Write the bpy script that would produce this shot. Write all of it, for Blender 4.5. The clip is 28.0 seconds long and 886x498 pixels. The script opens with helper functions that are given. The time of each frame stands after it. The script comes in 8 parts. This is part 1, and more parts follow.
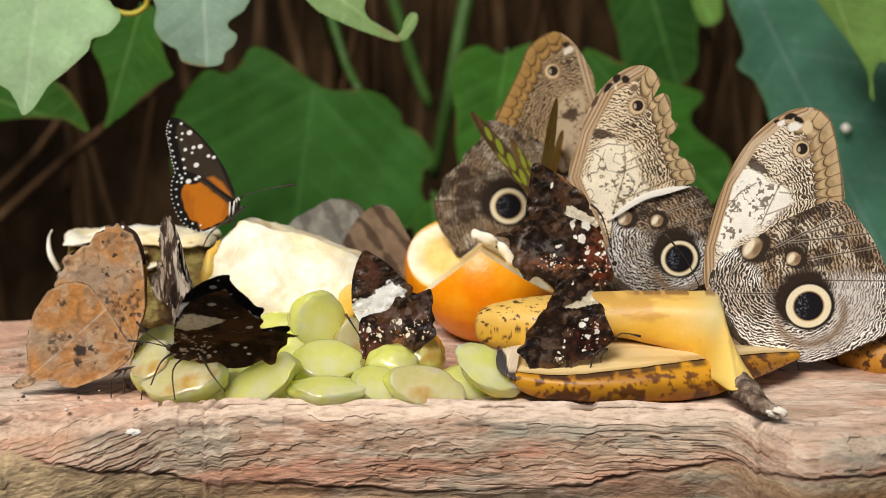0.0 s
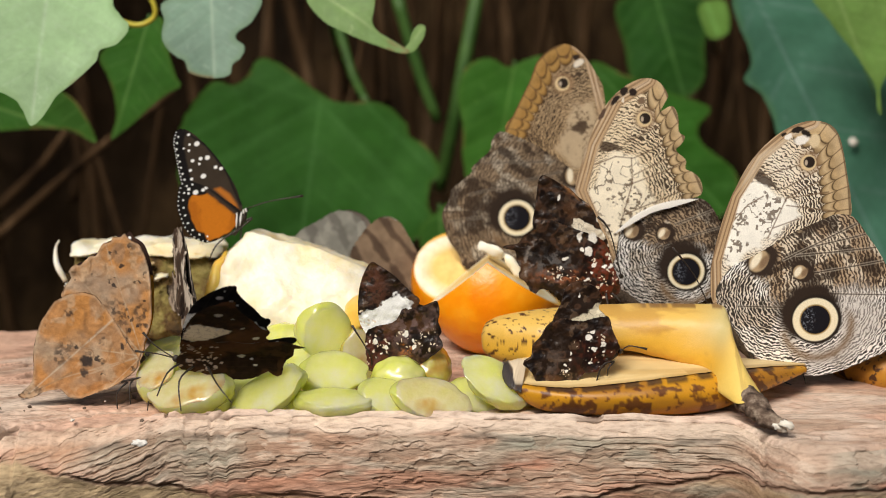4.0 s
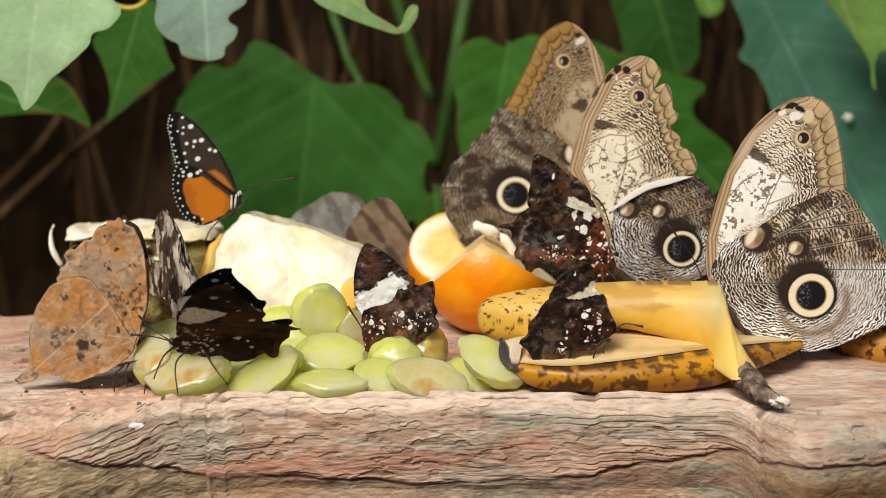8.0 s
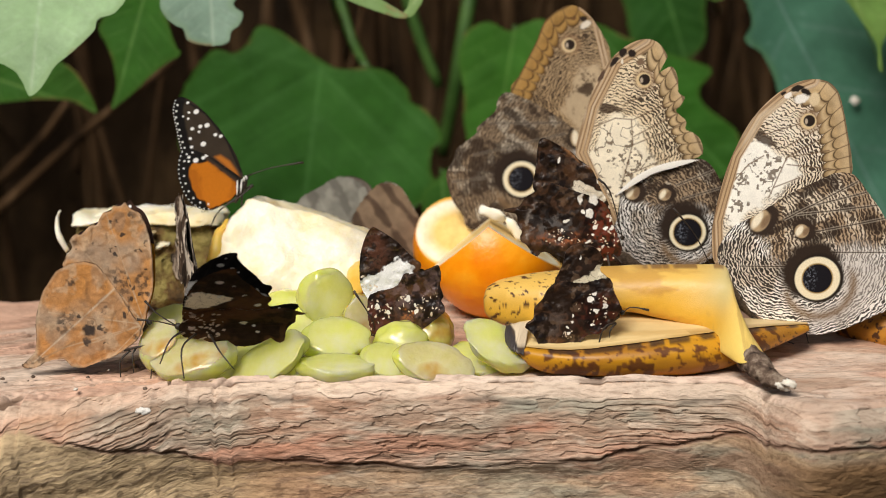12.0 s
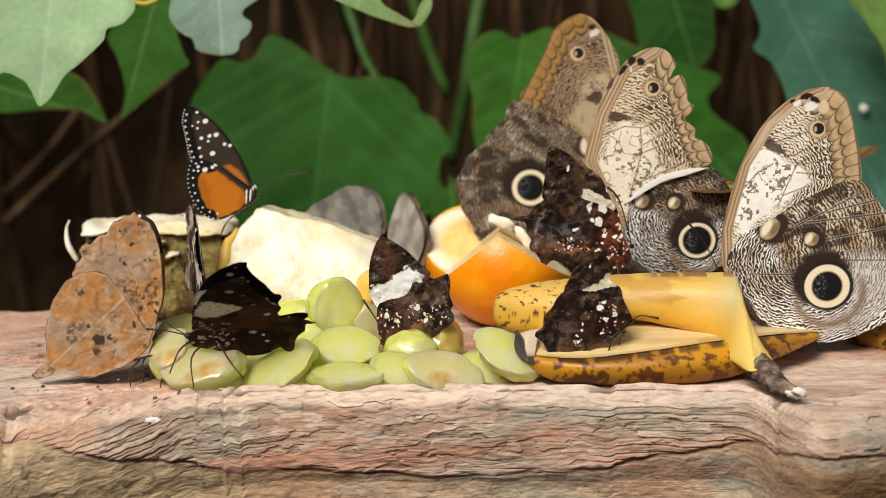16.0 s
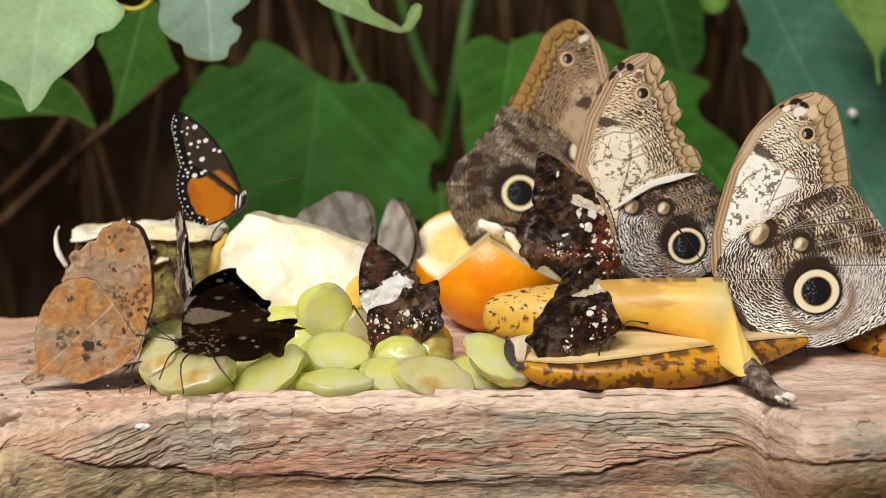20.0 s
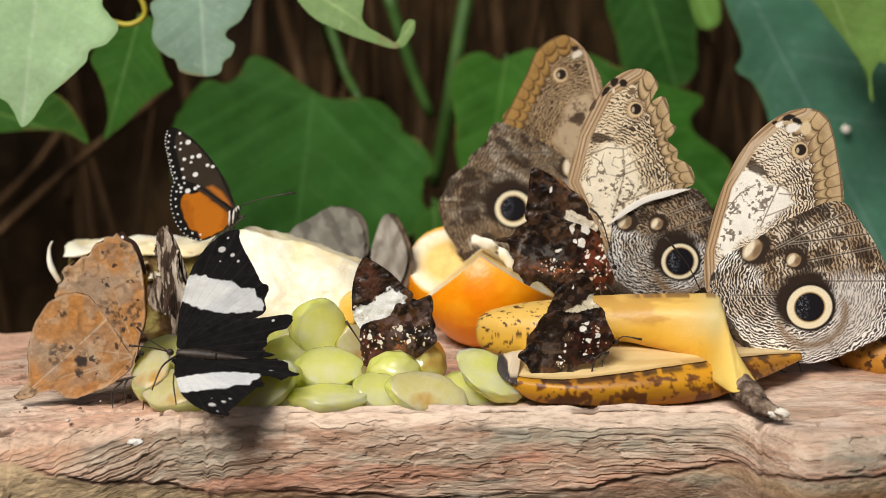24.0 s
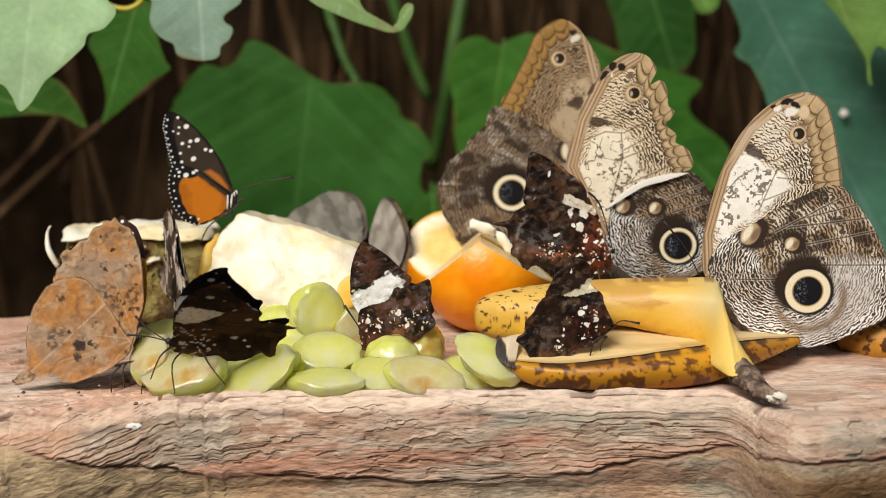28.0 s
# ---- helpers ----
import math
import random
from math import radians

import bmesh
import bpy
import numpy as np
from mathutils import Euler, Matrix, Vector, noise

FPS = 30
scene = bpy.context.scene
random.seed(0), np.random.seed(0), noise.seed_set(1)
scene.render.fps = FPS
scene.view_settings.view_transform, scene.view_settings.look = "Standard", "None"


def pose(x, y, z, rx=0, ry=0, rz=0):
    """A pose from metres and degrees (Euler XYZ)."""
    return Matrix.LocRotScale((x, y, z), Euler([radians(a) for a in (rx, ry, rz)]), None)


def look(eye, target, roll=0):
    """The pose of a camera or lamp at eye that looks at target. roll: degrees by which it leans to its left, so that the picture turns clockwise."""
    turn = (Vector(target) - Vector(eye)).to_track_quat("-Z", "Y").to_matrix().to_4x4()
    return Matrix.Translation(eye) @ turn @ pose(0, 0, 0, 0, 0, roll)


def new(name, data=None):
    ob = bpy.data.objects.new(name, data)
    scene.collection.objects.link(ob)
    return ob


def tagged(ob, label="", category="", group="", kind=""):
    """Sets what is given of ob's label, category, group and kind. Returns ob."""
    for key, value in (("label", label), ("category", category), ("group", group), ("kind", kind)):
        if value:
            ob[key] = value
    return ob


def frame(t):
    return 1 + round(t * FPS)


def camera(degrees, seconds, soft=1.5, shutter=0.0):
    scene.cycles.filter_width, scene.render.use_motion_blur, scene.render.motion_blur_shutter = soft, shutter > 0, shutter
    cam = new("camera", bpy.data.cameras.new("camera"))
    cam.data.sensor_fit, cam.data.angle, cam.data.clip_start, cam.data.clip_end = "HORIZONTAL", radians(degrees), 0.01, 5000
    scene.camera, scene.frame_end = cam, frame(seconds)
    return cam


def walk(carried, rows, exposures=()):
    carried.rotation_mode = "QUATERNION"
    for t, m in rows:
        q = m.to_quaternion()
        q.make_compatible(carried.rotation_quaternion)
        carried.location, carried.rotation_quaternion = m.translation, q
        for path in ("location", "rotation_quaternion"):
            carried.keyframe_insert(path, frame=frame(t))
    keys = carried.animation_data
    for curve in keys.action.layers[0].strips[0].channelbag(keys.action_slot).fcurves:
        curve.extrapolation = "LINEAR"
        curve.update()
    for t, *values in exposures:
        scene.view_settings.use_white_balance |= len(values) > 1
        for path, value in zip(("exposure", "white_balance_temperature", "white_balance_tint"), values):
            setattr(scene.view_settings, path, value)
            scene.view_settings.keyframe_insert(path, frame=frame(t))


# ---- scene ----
# ---------- camera and its walk ----------
cam = camera(25.0, 28.0, soft=0.75)
cam.data.dof.use_dof = True
cam.data.dof.focus_distance = 0.66
cam.data.dof.aperture_fstop = 11.0
walk(cam, [
    (0.0, pose(-0.0006, -0.6675, 0.1695, 79.188, -0.420, -0.026)),
    (0.5, pose(-0.0006, -0.6675, 0.1696, 79.146, -0.507, 0.171)),
    (1.0, pose(-0.0005, -0.6675, 0.1696, 79.200, -0.604, 0.134)),
    (1.5, pose(-0.0005, -0.6675, 0.1696, 79.257, -0.769, 0.066)),
    (2.0, pose(-0.0005, -0.6675, 0.1696, 79.277, -0.821, -0.066)),
    (2.5, pose(-0.0005, -0.6675, 0.1695, 79.302, -0.774, -0.162)),
    (3.0, pose(-0.0006, -0.6675, 0.1694, 79.545, -0.805, -0.155)),
    (3.5, pose(-0.0007, -0.6675, 0.1694, 79.640, -0.677, 0.011)),
    (4.0, pose(-0.0008, -0.6675, 0.1693, 79.547, -0.613, 0.189)),
    (4.5, pose(-0.0009, -0.6675, 0.1692, 79.421, -0.578, 0.418)),
    (6.5, pose(0.0000, -0.6675, 0.1688, 79.176, -0.270, 0.250)),
    (7.0, pose(0.0001, -0.6675, 0.1688, 79.092, -0.170, 0.078)),
    (7.5, pose(0.0002, -0.6675, 0.1688, 78.972, -0.025, -0.028)),
    (8.0, pose(0.0002, -0.6675, 0.1687, 79.023, 0.008, 0.017)),
    (8.5, pose(0.0003, -0.6675, 0.1686, 79.124, 0.049, 0.191)),
    (9.0, pose(0.0005, -0.6675, 0.1685, 79.095, 0.118, 0.281)),
    (9.5, pose(0.0006, -0.6675, 0.1684, 79.056, 0.218, 0.301)),
    (10.0, pose(0.0008, -0.6675, 0.1682, 78.950, 0.246, 0.153)),
    (10.5, pose(0.0010, -0.6675, 0.1681, 78.828, 0.287, 0.179)),
    (11.0, pose(0.0012, -0.6675, 0.1681, 78.789, 0.304, 0.296)),
    (11.5, pose(0.0013, -0.6675, 0.1681, 78.694, 0.201, 0.255)),
    (12.0, pose(0.0014, -0.6675, 0.1681, 78.621, 0.251, 0.242)),
    (12.5, pose(0.0014, -0.6675, 0.1682, 78.925, 0.332, 0.376)),
    (14.5, pose(0.0012, -0.6675, 0.1679, 78.872, 0.243, 0.071)),
    (15.0, pose(0.0012, -0.6675, 0.1679, 78.923, 0.312, 0.321)),
    (15.5, pose(0.0012, -0.6675, 0.1680, 78.909, 0.413, 0.368)),
    (16.0, pose(0.0012, -0.6675, 0.1681, 78.873, 0.439, 0.459)),
    (16.5, pose(0.0012, -0.6675, 0.1681, 78.887, 0.490, 0.533)),
    (17.0, pose(0.0013, -0.6675, 0.1682, 78.867, 0.575, 0.466)),
    (17.5, pose(0.0013, -0.6675, 0.1683, 78.858, 0.598, 0.410)),
    (18.0, pose(0.0013, -0.6675, 0.1683, 78.748, 0.504, 0.446)),
    (18.5, pose(0.0013, -0.6675, 0.1684, 78.815, 0.463, 0.413)),
    (19.0, pose(0.0013, -0.6675, 0.1684, 78.815, 0.369, 0.334)),
    (19.5, pose(0.0013, -0.6675, 0.1684, 78.901, 0.471, 0.261)),
    (20.0, pose(0.0013, -0.6675, 0.1684, 79.006, 0.458, 0.164)),
    (20.5, pose(0.0012, -0.6675, 0.1684, 79.023, 0.495, 0.095)),
    (22.5, pose(0.0012, -0.6675, 0.1685, 79.208, 0.384, 0.057)),
    (23.0, pose(0.0012, -0.6675, 0.1685, 79.302, 0.416, -0.031)),
    (23.5, pose(0.0012, -0.6675, 0.1684, 79.423, 0.395, 0.010)),
    (24.0, pose(0.0013, -0.6675, 0.1684, 79.450, 0.368, -0.016)),
    (24.5, pose(0.0013, -0.6675, 0.1684, 79.324, 0.237, 0.041)),
    (25.0, pose(0.0013, -0.6675, 0.1683, 79.238, 0.323, 0.053)),
    (25.5, pose(0.0013, -0.6675, 0.1683, 79.164, 0.339, 0.002)),
    (26.0, pose(0.0014, -0.6675, 0.1683, 79.253, 0.374, -0.053)),
    (26.5, pose(0.0013, -0.6675, 0.1683, 79.247, 0.245, -0.111)),
    (27.0, pose(0.0013, -0.6675, 0.1682, 79.171, 0.290, -0.093)),
    (27.5, pose(0.0013, -0.6675, 0.1682, 79.050, 0.330, -0.013)),
    (28.0, pose(0.0012, -0.6675, 0.1682, 79.013, 0.381, -0.077)),
], exposures=[(0.0, -0.12), (28.0, -0.12)])

# ---------- daylight through a high, milky roof ----------
SUN_EL, SUN_AZ = radians(46), radians(205)
world = bpy.data.worlds.new("sky")
scene.world = world
world.use_nodes = True
wn = world.node_tree.nodes
sky = wn.new("ShaderNodeTexSky")
sky.sky_type = "NISHITA"
sky.sun_disc = False
sky.sun_elevation, sky.sun_rotation = SUN_EL, SUN_AZ
sky.air_density, sky.dust_density = 1.0, 4.0
world.node_tree.links.new(sky.outputs[0], wn["Background"].inputs[0])
wn["Background"].inputs[1].default_value = 0.042
sun = new("sun", bpy.data.lights.new("sun", "SUN"))
sun.data.energy, sun.data.angle, sun.data.color = 4.2, radians(26), (1.0, 0.95, 0.88)
# the sun stands behind the camera's shoulder, high
sun.matrix_world = look((math.sin(SUN_AZ) * math.cos(SUN_EL), math.cos(SUN_AZ) * math.cos(SUN_EL), math.sin(SUN_EL)), (0, 0, 0))

MM = 0.001


# ---------- small maths ----------
def hash2(i, j, seed=0):
    n = (i.astype(np.int64) * 374761393 + j.astype(np.int64) * 668265263 + seed * 144664) & 0x7FFFFFFF
    n = ((n ^ (n >> 13)) * 1274126177) & 0x7FFFFFFF
    return ((n ^ (n >> 16)) & 0xFFFF) / 65535.0


def vnoise(x, y, seed=0):
    """Smooth value noise, 0 to 1."""
    xi, yi = np.floor(x), np.floor(y)
    fx, fy = x - xi, y - yi
    fx, fy = fx * fx * (3 - 2 * fx), fy * fy * (3 - 2 * fy)
    a, b = hash2(xi, yi, seed), hash2(xi + 1, yi, seed)
    c, d = hash2(xi, yi + 1, seed), hash2(xi + 1, yi + 1, seed)
    return (a * (1 - fx) + b * fx) * (1 - fy) + (c * (1 - fx) + d * fx) * fy


def fbm(x, y, seed=0, octaves=4):
    total, amp, norm = 0, 1.0, 0
    for k in range(octaves):
        total = total + amp * vnoise(x * 2 ** k + 17.3 * k + 0.37, y * 2 ** k + 5.7 * k + 0.61, seed + k)
        norm += amp
        amp *= 0.5
    return total / norm


def step(a, b, x):
    t = np.clip((x - a) / (b - a), 0, 1)
    return t * t * (3 - 2 * t)


def paint(col, rgb, mask):
    """Lay a pigment over others."""
    return col * (1 - mask[:, None]) + np.asarray(rgb)[None, :] * mask[:, None]


def spot(u, v, cu, cv, ru, rv=None, turn=0.0, soft=0.18):
    """An oval fleck of pigment: 1 inside, 0 outside."""
    rv = rv or ru
    c, s = math.cos(radians(turn)), math.sin(radians(turn))
    du, dv = (u - cu) * c + (v - cv) * s, -(u - cu) * s + (v - cv) * c
    return 1 - step(1 - soft, 1 + soft, np.sqrt((du / ru) ** 2 + (dv / rv) ** 2))


def near_line(u, v, a, b):
    """Distance to the stretch from a to b."""
    a, b = np.asarray(a, float), np.asarray(b, float)
    d = b - a
    t = np.clip(((u - a[0]) * d[0] + (v - a[1]) * d[1]) / (d @ d + 1e-9), 0, 1)
    return np.hypot(u - a[0] - t * d[0], v - a[1] - t * d[1])


def poly_distance(u, v, line):
    return np.min([near_line(u, v, p, q) for p, q in zip(line[:-1], line[1:])], axis=0)


def poly_mask(u, v, poly, soft=0.5):
    """1 inside an outline, 0 outside, with a soft edge in mm."""
    inside = np.zeros(len(u), bool)
    for (a, b), (c, d) in zip(poly, poly[1:] + poly[:1]):
        if b != d:
            inside ^= ((b > v) != (d > v)) & (u < (c - a) * (v - b) / (d - b) + a)
    far = poly_distance(u, v, poly + poly[:1])
    return step(-soft, soft, np.where(inside, far, -far))


def spline(points, n, closed=True):
    """A smooth curve through points, n samples at even lengths."""
    p = np.asarray(points, float)
    k = len(p)
    out = []
    for i in range(k if closed else k - 1):
        if closed:
            p0, p1, p2, p3 = p[i - 1], p[i], p[(i + 1) % k], p[(i + 2) % k]
        else:
            p0, p1, p2, p3 = p[max(i - 1, 0)], p[i], p[i + 1], p[min(i + 2, k - 1)]
        t = np.linspace(0, 1, 16, endpoint=False)[:, None]
        out.append(p1 + 0.5 * t * (p2 - p0) + t * t * (p0 - 2.5 * p1 + 2 * p2 - 0.5 * p3) + t ** 3 * (-0.5 * p0 + 1.5 * p1 - 1.5 * p2 + 0.5 * p3))
    out.append(p[:1] if closed else p[-1:])
    c = np.concatenate(out)
    run = np.concatenate([[0], np.cumsum(np.linalg.norm(np.diff(c, axis=0), axis=1))])
    at = np.linspace(0, run[-1], n, endpoint=not closed)
    return np.stack([np.interp(at, run, c[:, j]) for j in range(c.shape[1])], 1)


# ---------- meshes ----------
def make(name, verts, faces, mats, parent=None, label="", colours=None, indices=None, smooth=True):
    """One mesh object, under parent where there is one."""
    me = bpy.data.meshes.new(name)
    verts = np.asarray(verts, np.float32)
    if isinstance(faces, list):
        me.from_pydata(verts.tolist(), [], faces)
    else:
        k = len(faces)
        me.vertices.add(len(verts))
        me.vertices.foreach_set("co", verts.ravel())
        me.loops.add(k * 4)
        me.loops.foreach_set("vertex_index", np.ascontiguousarray(faces, np.int32).ravel())
        me.polygons.add(k)
        me.polygons.foreach_set("loop_start", np.arange(0, k * 4, 4, dtype=np.int32))
        me.update(calc_edges=True)
    for m in mats if isinstance(mats, (list, tuple)) else [mats]:
        me.materials.append(m)
    if colours is not None:
        at = me.color_attributes.new("pigment", "FLOAT_COLOR", "POINT")
        at.data.foreach_set("color", np.concatenate([np.clip(colours, 0, 1), np.ones((len(verts), 1))], 1).astype(np.float32).ravel())
    if indices is not None:
        me.polygons.foreach_set("material_index", np.asarray(indices, np.int32))
    me.polygons.foreach_set("use_smooth", [smooth] * len(me.polygons))
    me.update()
    ob = new(name, me)
    if parent is not None:
        ob.parent = parent
    if label:
        tagged(ob, label)
    return ob


def part(name, bm, material, parent, label="", smooth=True):
    """Link a bmesh as one mesh object under a thing."""
    me = bpy.data.meshes.new(name)
    bm.to_mesh(me)
    bm.free()
    for m in material if isinstance(material, (list, tuple)) else [material]:
        me.materials.append(m)
    me.polygons.foreach_set("use_smooth", [smooth] * len(me.polygons))
    ob = new(name, me)
    if parent is not None:
        ob.parent = parent
    if label:
        tagged(ob, label)
    return ob


def thing(name, m, label, category, group="", kind=""):
    ob = new(name)
    ob.empty_display_size = 0.01
    ob.matrix_world = m
    return tagged(ob, label, category, group, kind)


def grid_faces(rows, cols, wrap=False):
    c = cols if wrap else cols - 1
    i, j = np.meshgrid(np.arange(rows - 1), np.arange(c), indexing="ij")
    a, b = i * cols + j, i * cols + (j + 1) % cols
    return np.stack([a, b, b + cols, a + cols], -1).reshape(-1, 4)


def tube(name, points, radii, mat, parent, label="", sides=8, samples=None):
    """A tapering round rod along a smooth line, closed at both ends."""
    pts = np.asarray(points, float)
    n = samples or max(4 * (len(pts) - 1) + 1, 5)
    path = spline(pts, n, closed=False) if len(pts) > 2 else np.linspace(pts[0], pts[-1], n)
    rad = np.interp(np.linspace(0, 1, n), np.linspace(0, 1, len(radii)), radii)
    tan = np.gradient(path, axis=0)
    tan /= np.linalg.norm(tan, axis=1)[:, None] + 1e-12
    ref = np.array([0.31, 0.52, 0.79])
    s = np.cross(tan, ref)
    s /= np.linalg.norm(s, axis=1)[:, None]
    w = np.cross(tan, s)
    ang = np.linspace(0, 2 * math.pi, sides, endpoint=False)
    v = path[:, None, :] + rad[:, None, None] * (np.cos(ang)[None, :, None] * s[:, None, :] + np.sin(ang)[None, :, None] * w[:, None, :])
    faces = grid_faces(n, sides, True).tolist()
    faces += [list(range(sides))[::-1], list(range((n - 1) * sides, n * sides))]
    return make(name, v.reshape(-1, 3), faces, mat, parent, label)


def blade(name, outline, centre, front, mat, parent, label="", back=None, thick=0.25, n=360, m=80, off=0.0, cup=0.0, ragged=0.0, seed=1, bend=None, crumple=0.0):
    """A wing or leaf: a thin solid sheet in the x-z plane (mm), whose two faces carry their own pigments.
    The front looks to -y. bend(u, v) gives a shift along y in mm."""
    o = spline(outline, n)
    c = np.asarray(centre, float)
    if ragged:
        run = np.arange(n) * 0.45
        o = c + (o - c) * (1 + ragged * (fbm(run, run * 0 + seed, seed, 3) - 0.5))[:, None]
    verts, cols, faces, base = [], [], [], 0
    rims = []
    for side, count, pigment in ((-1, m, front), (1, max(m // 3, 6), back or front)):
        s = np.linspace(0, 1, count) ** 0.75
        s[0] = 0.002
        uv = c + s[:, None, None] * (o - c)[None]
        u, v = uv[..., 0].ravel(), uv[..., 1].ravel()
        rr = np.repeat(s, n)
        y = off + side * thick / 2 * np.sqrt(np.clip(1.02 - rr ** 6, 0, 1)) + cup * (1 - rr ** 2)
        if bend is not None:
            y = y + bend(u, v)
        if crumple:
            y = y + crumple * ((fbm(u * 0.16, v * 0.16, seed + 40, 3) - 0.5) + 0.28 * (fbm(u * 0.55, v * 0.55, seed + 44, 3) - 0.5)) * rr
        verts.append(np.stack([u, y, v], 1) * MM)
        cols.append(pigment(u, v))
        f = grid_faces(count, n, True) + base
        faces.append(f if side > 0 else f[:, ::-1])
        rims.append(np.arange(n) + base + (count - 1) * n)
        base += count * n
    a, b = rims
    faces.append(np.stack([a, np.roll(a, -1), np.roll(b, -1), b], 1))
    return make(name, np.concatenate(verts), np.concatenate(faces), mat, parent, label, np.concatenate(cols))


def ellipsoid(rx, ry, rz, cut=None, seg=28, ring=18, bumps=0.0, seed=0, soft=0.0):
    """A closed rounded body in a bmesh, cut by planes (point, normal); the cut faces get the second material.
    soft: how far the cut's edge is rounded off."""
    bm = bmesh.new()
    bmesh.ops.create_uvsphere(bm, u_segments=seg, v_segments=ring, radius=1)
    for v in bm.verts:
        k = 1 + bumps * noise.noise(v.co * 2.3 + Vector((seed, seed * 2, 0)))
        v.co = Vector((v.co.x * rx * k, v.co.y * ry * k, v.co.z * rz * k))
    for p, nrm in cut or ():
        if soft:
            n = Vector(nrm).normalized()
            far = {v: (v.co - Vector(p)).dot(n) for v in bm.verts}
            for v, s in far.items():
                flat = -soft * math.log(1 + math.exp(-s / soft)) + 0.12 * max(s, 0)
                v.co += n * (flat - s)
            for f in bm.faces:
                if min(far[v] for v in f.verts) > 0:
                    f.material_index = 1
            continue
        res = bmesh.ops.bisect_plane(bm, geom=list(bm.verts) + list(bm.edges) + list(bm.faces), dist=1e-6, plane_co=p, plane_no=nrm, clear_outer=True)
        edges = [e for e in res["geom_cut"] if isinstance(e, bmesh.types.BMEdge)]
        for f in bmesh.ops.holes_fill(bm, edges=edges)["faces"]:
            f.material_index = 1
    return bm


# ---------- materials ----------
def nodes_of(name):
    m = bpy.data.materials.new(name)
    m.use_nodes = True
    nt = m.node_tree
    return m, nt, nt.nodes["Principled BSDF"]


def node(nt, kind, **values):
    n = nt.nodes.new(kind)
    for key, value in values.items():
        n.inputs[key].default_value = value
    return n


def noise_node(nt, scale, detail=4.0, rough=0.55, stretch=(1, 1, 1), distortion=0.0):
    co = nt.nodes.new("ShaderNodeTexCoord")
    mp = nt.nodes.new("ShaderNodeMapping")
    mp.inputs["Scale"].default_value = stretch
    nt.links.new(co.outputs["Object"], mp.inputs[0])
    n = node(nt, "ShaderNodeTexNoise", Scale=scale, Detail=detail, Roughness=rough, Distortion=distortion)
    nt.links.new(mp.outputs[0], n.inputs["Vector"])
    return n


def ramp(nt, fac, stops):
    r = nt.nodes.new("ShaderNodeValToRGB")
    els = r.color_ramp.elements
    while len(els) < len(stops):
        els.new(0.5)
    for e, (p, c) in zip(els, stops):
        e.position, e.color = p, (*c, 1)
    nt.links.new(fac, r.inputs[0])
    return r


def mix(nt, a, b, fac, mode="MIX"):
    x = nt.nodes.new("ShaderNodeMix")
    x.data_type, x.blend_type = "RGBA", mode
    for k, value in ((0, fac), (6, a), (7, b)):
        if hasattr(value, "is_output"):
            nt.links.new(value, x.inputs[k])
        elif k == 0:
            x.inputs[k].default_value = value
        else:
            x.inputs[k].default_value = (*value, 1)
    return x.outputs[2]


def bump(nt, bsdf, height, strength, distance):
    b = node(nt, "ShaderNodeBump", Strength=strength, Distance=distance)
    nt.links.new(height, b.inputs["Height"])
    nt.links.new(b.outputs[0], bsdf.inputs["Normal"])


def pigment_material(name, rough=0.65, grain=0.25, spec=0.3, through_light=0.0, sheen=0.0):
    """Scales or leaf tissue: the pigment of the sheet with a fine grain."""
    m, nt, b = nodes_of(name)
    at = nt.nodes.new("ShaderNodeAttribute")
    at.attribute_name = "pigment"
    n = noise_node(nt, 2600, 3)
    r = ramp(nt, n.outputs[0], [(0.25, (1 - grain,) * 3), (0.75, (1 + grain * 0.4,) * 3)])
    c = mix(nt, at.outputs["Color"], r.outputs[0], 1.0, "MULTIPLY")
    nt.links.new(c, b.inputs["Base Color"])
    b.inputs["Roughness"].default_value = rough
    b.inputs["Specular IOR Level"].default_value = spec
    b.inputs["Sheen Weight"].default_value = sheen
    bump(nt, b, n.outputs[0], 0.35, 0.0002)
    if through_light:
        t = nt.nodes.new("ShaderNodeBsdfTranslucent")
        nt.links.new(c, t.inputs[0])
        x = nt.nodes.new("ShaderNodeMixShader")
        x.inputs[0].default_value = through_light
        nt.links.new(b.outputs[0], x.inputs[1])
        nt.links.new(t.outputs[0], x.inputs[2])
        nt.links.new(x.outputs[0], nt.nodes["Material Output"].inputs[0])
    return m


def speckled(name, stops, scale, rough=0.5, spec=0.4, stretch=(1, 1, 1), relief=0.3, depth=0.0004, sub=0.0, radius=(1, 1, 1), flecks=None, detail=5, soft=0.05):
    """A surface of several tones, with relief; flecks: (scale, amount, colour)."""
    m, nt, b = nodes_of(name)
    n = noise_node(nt, scale, detail, 0.6, stretch)
    c = ramp(nt, n.outputs[0], stops).outputs[0]
    if flecks:
        k = noise_node(nt, flecks[0], 3, 0.5)
        f = ramp(nt, k.outputs[0], [(flecks[1], (0, 0, 0)), (min(flecks[1] + soft, 1), (1, 1, 1))])
        c = mix(nt, c, flecks[2], f.outputs[0])
    nt.links.new(c, b.inputs["Base Color"])
    b.inputs["Roughness"].default_value = rough
    b.inputs["Specular IOR Level"].default_value = spec
    if sub:
        b.inputs["Subsurface Weight"].default_value = sub
        b.inputs["Subsurface Radius"].default_value = radius
        b.inputs["Subsurface Scale"].default_value = 0.009 if sub == 1 else 0.006
    fine = noise_node(nt, scale * 5, 4, 0.6, stretch)
    bump(nt, b, fine.outputs[0], relief, depth)
    return m


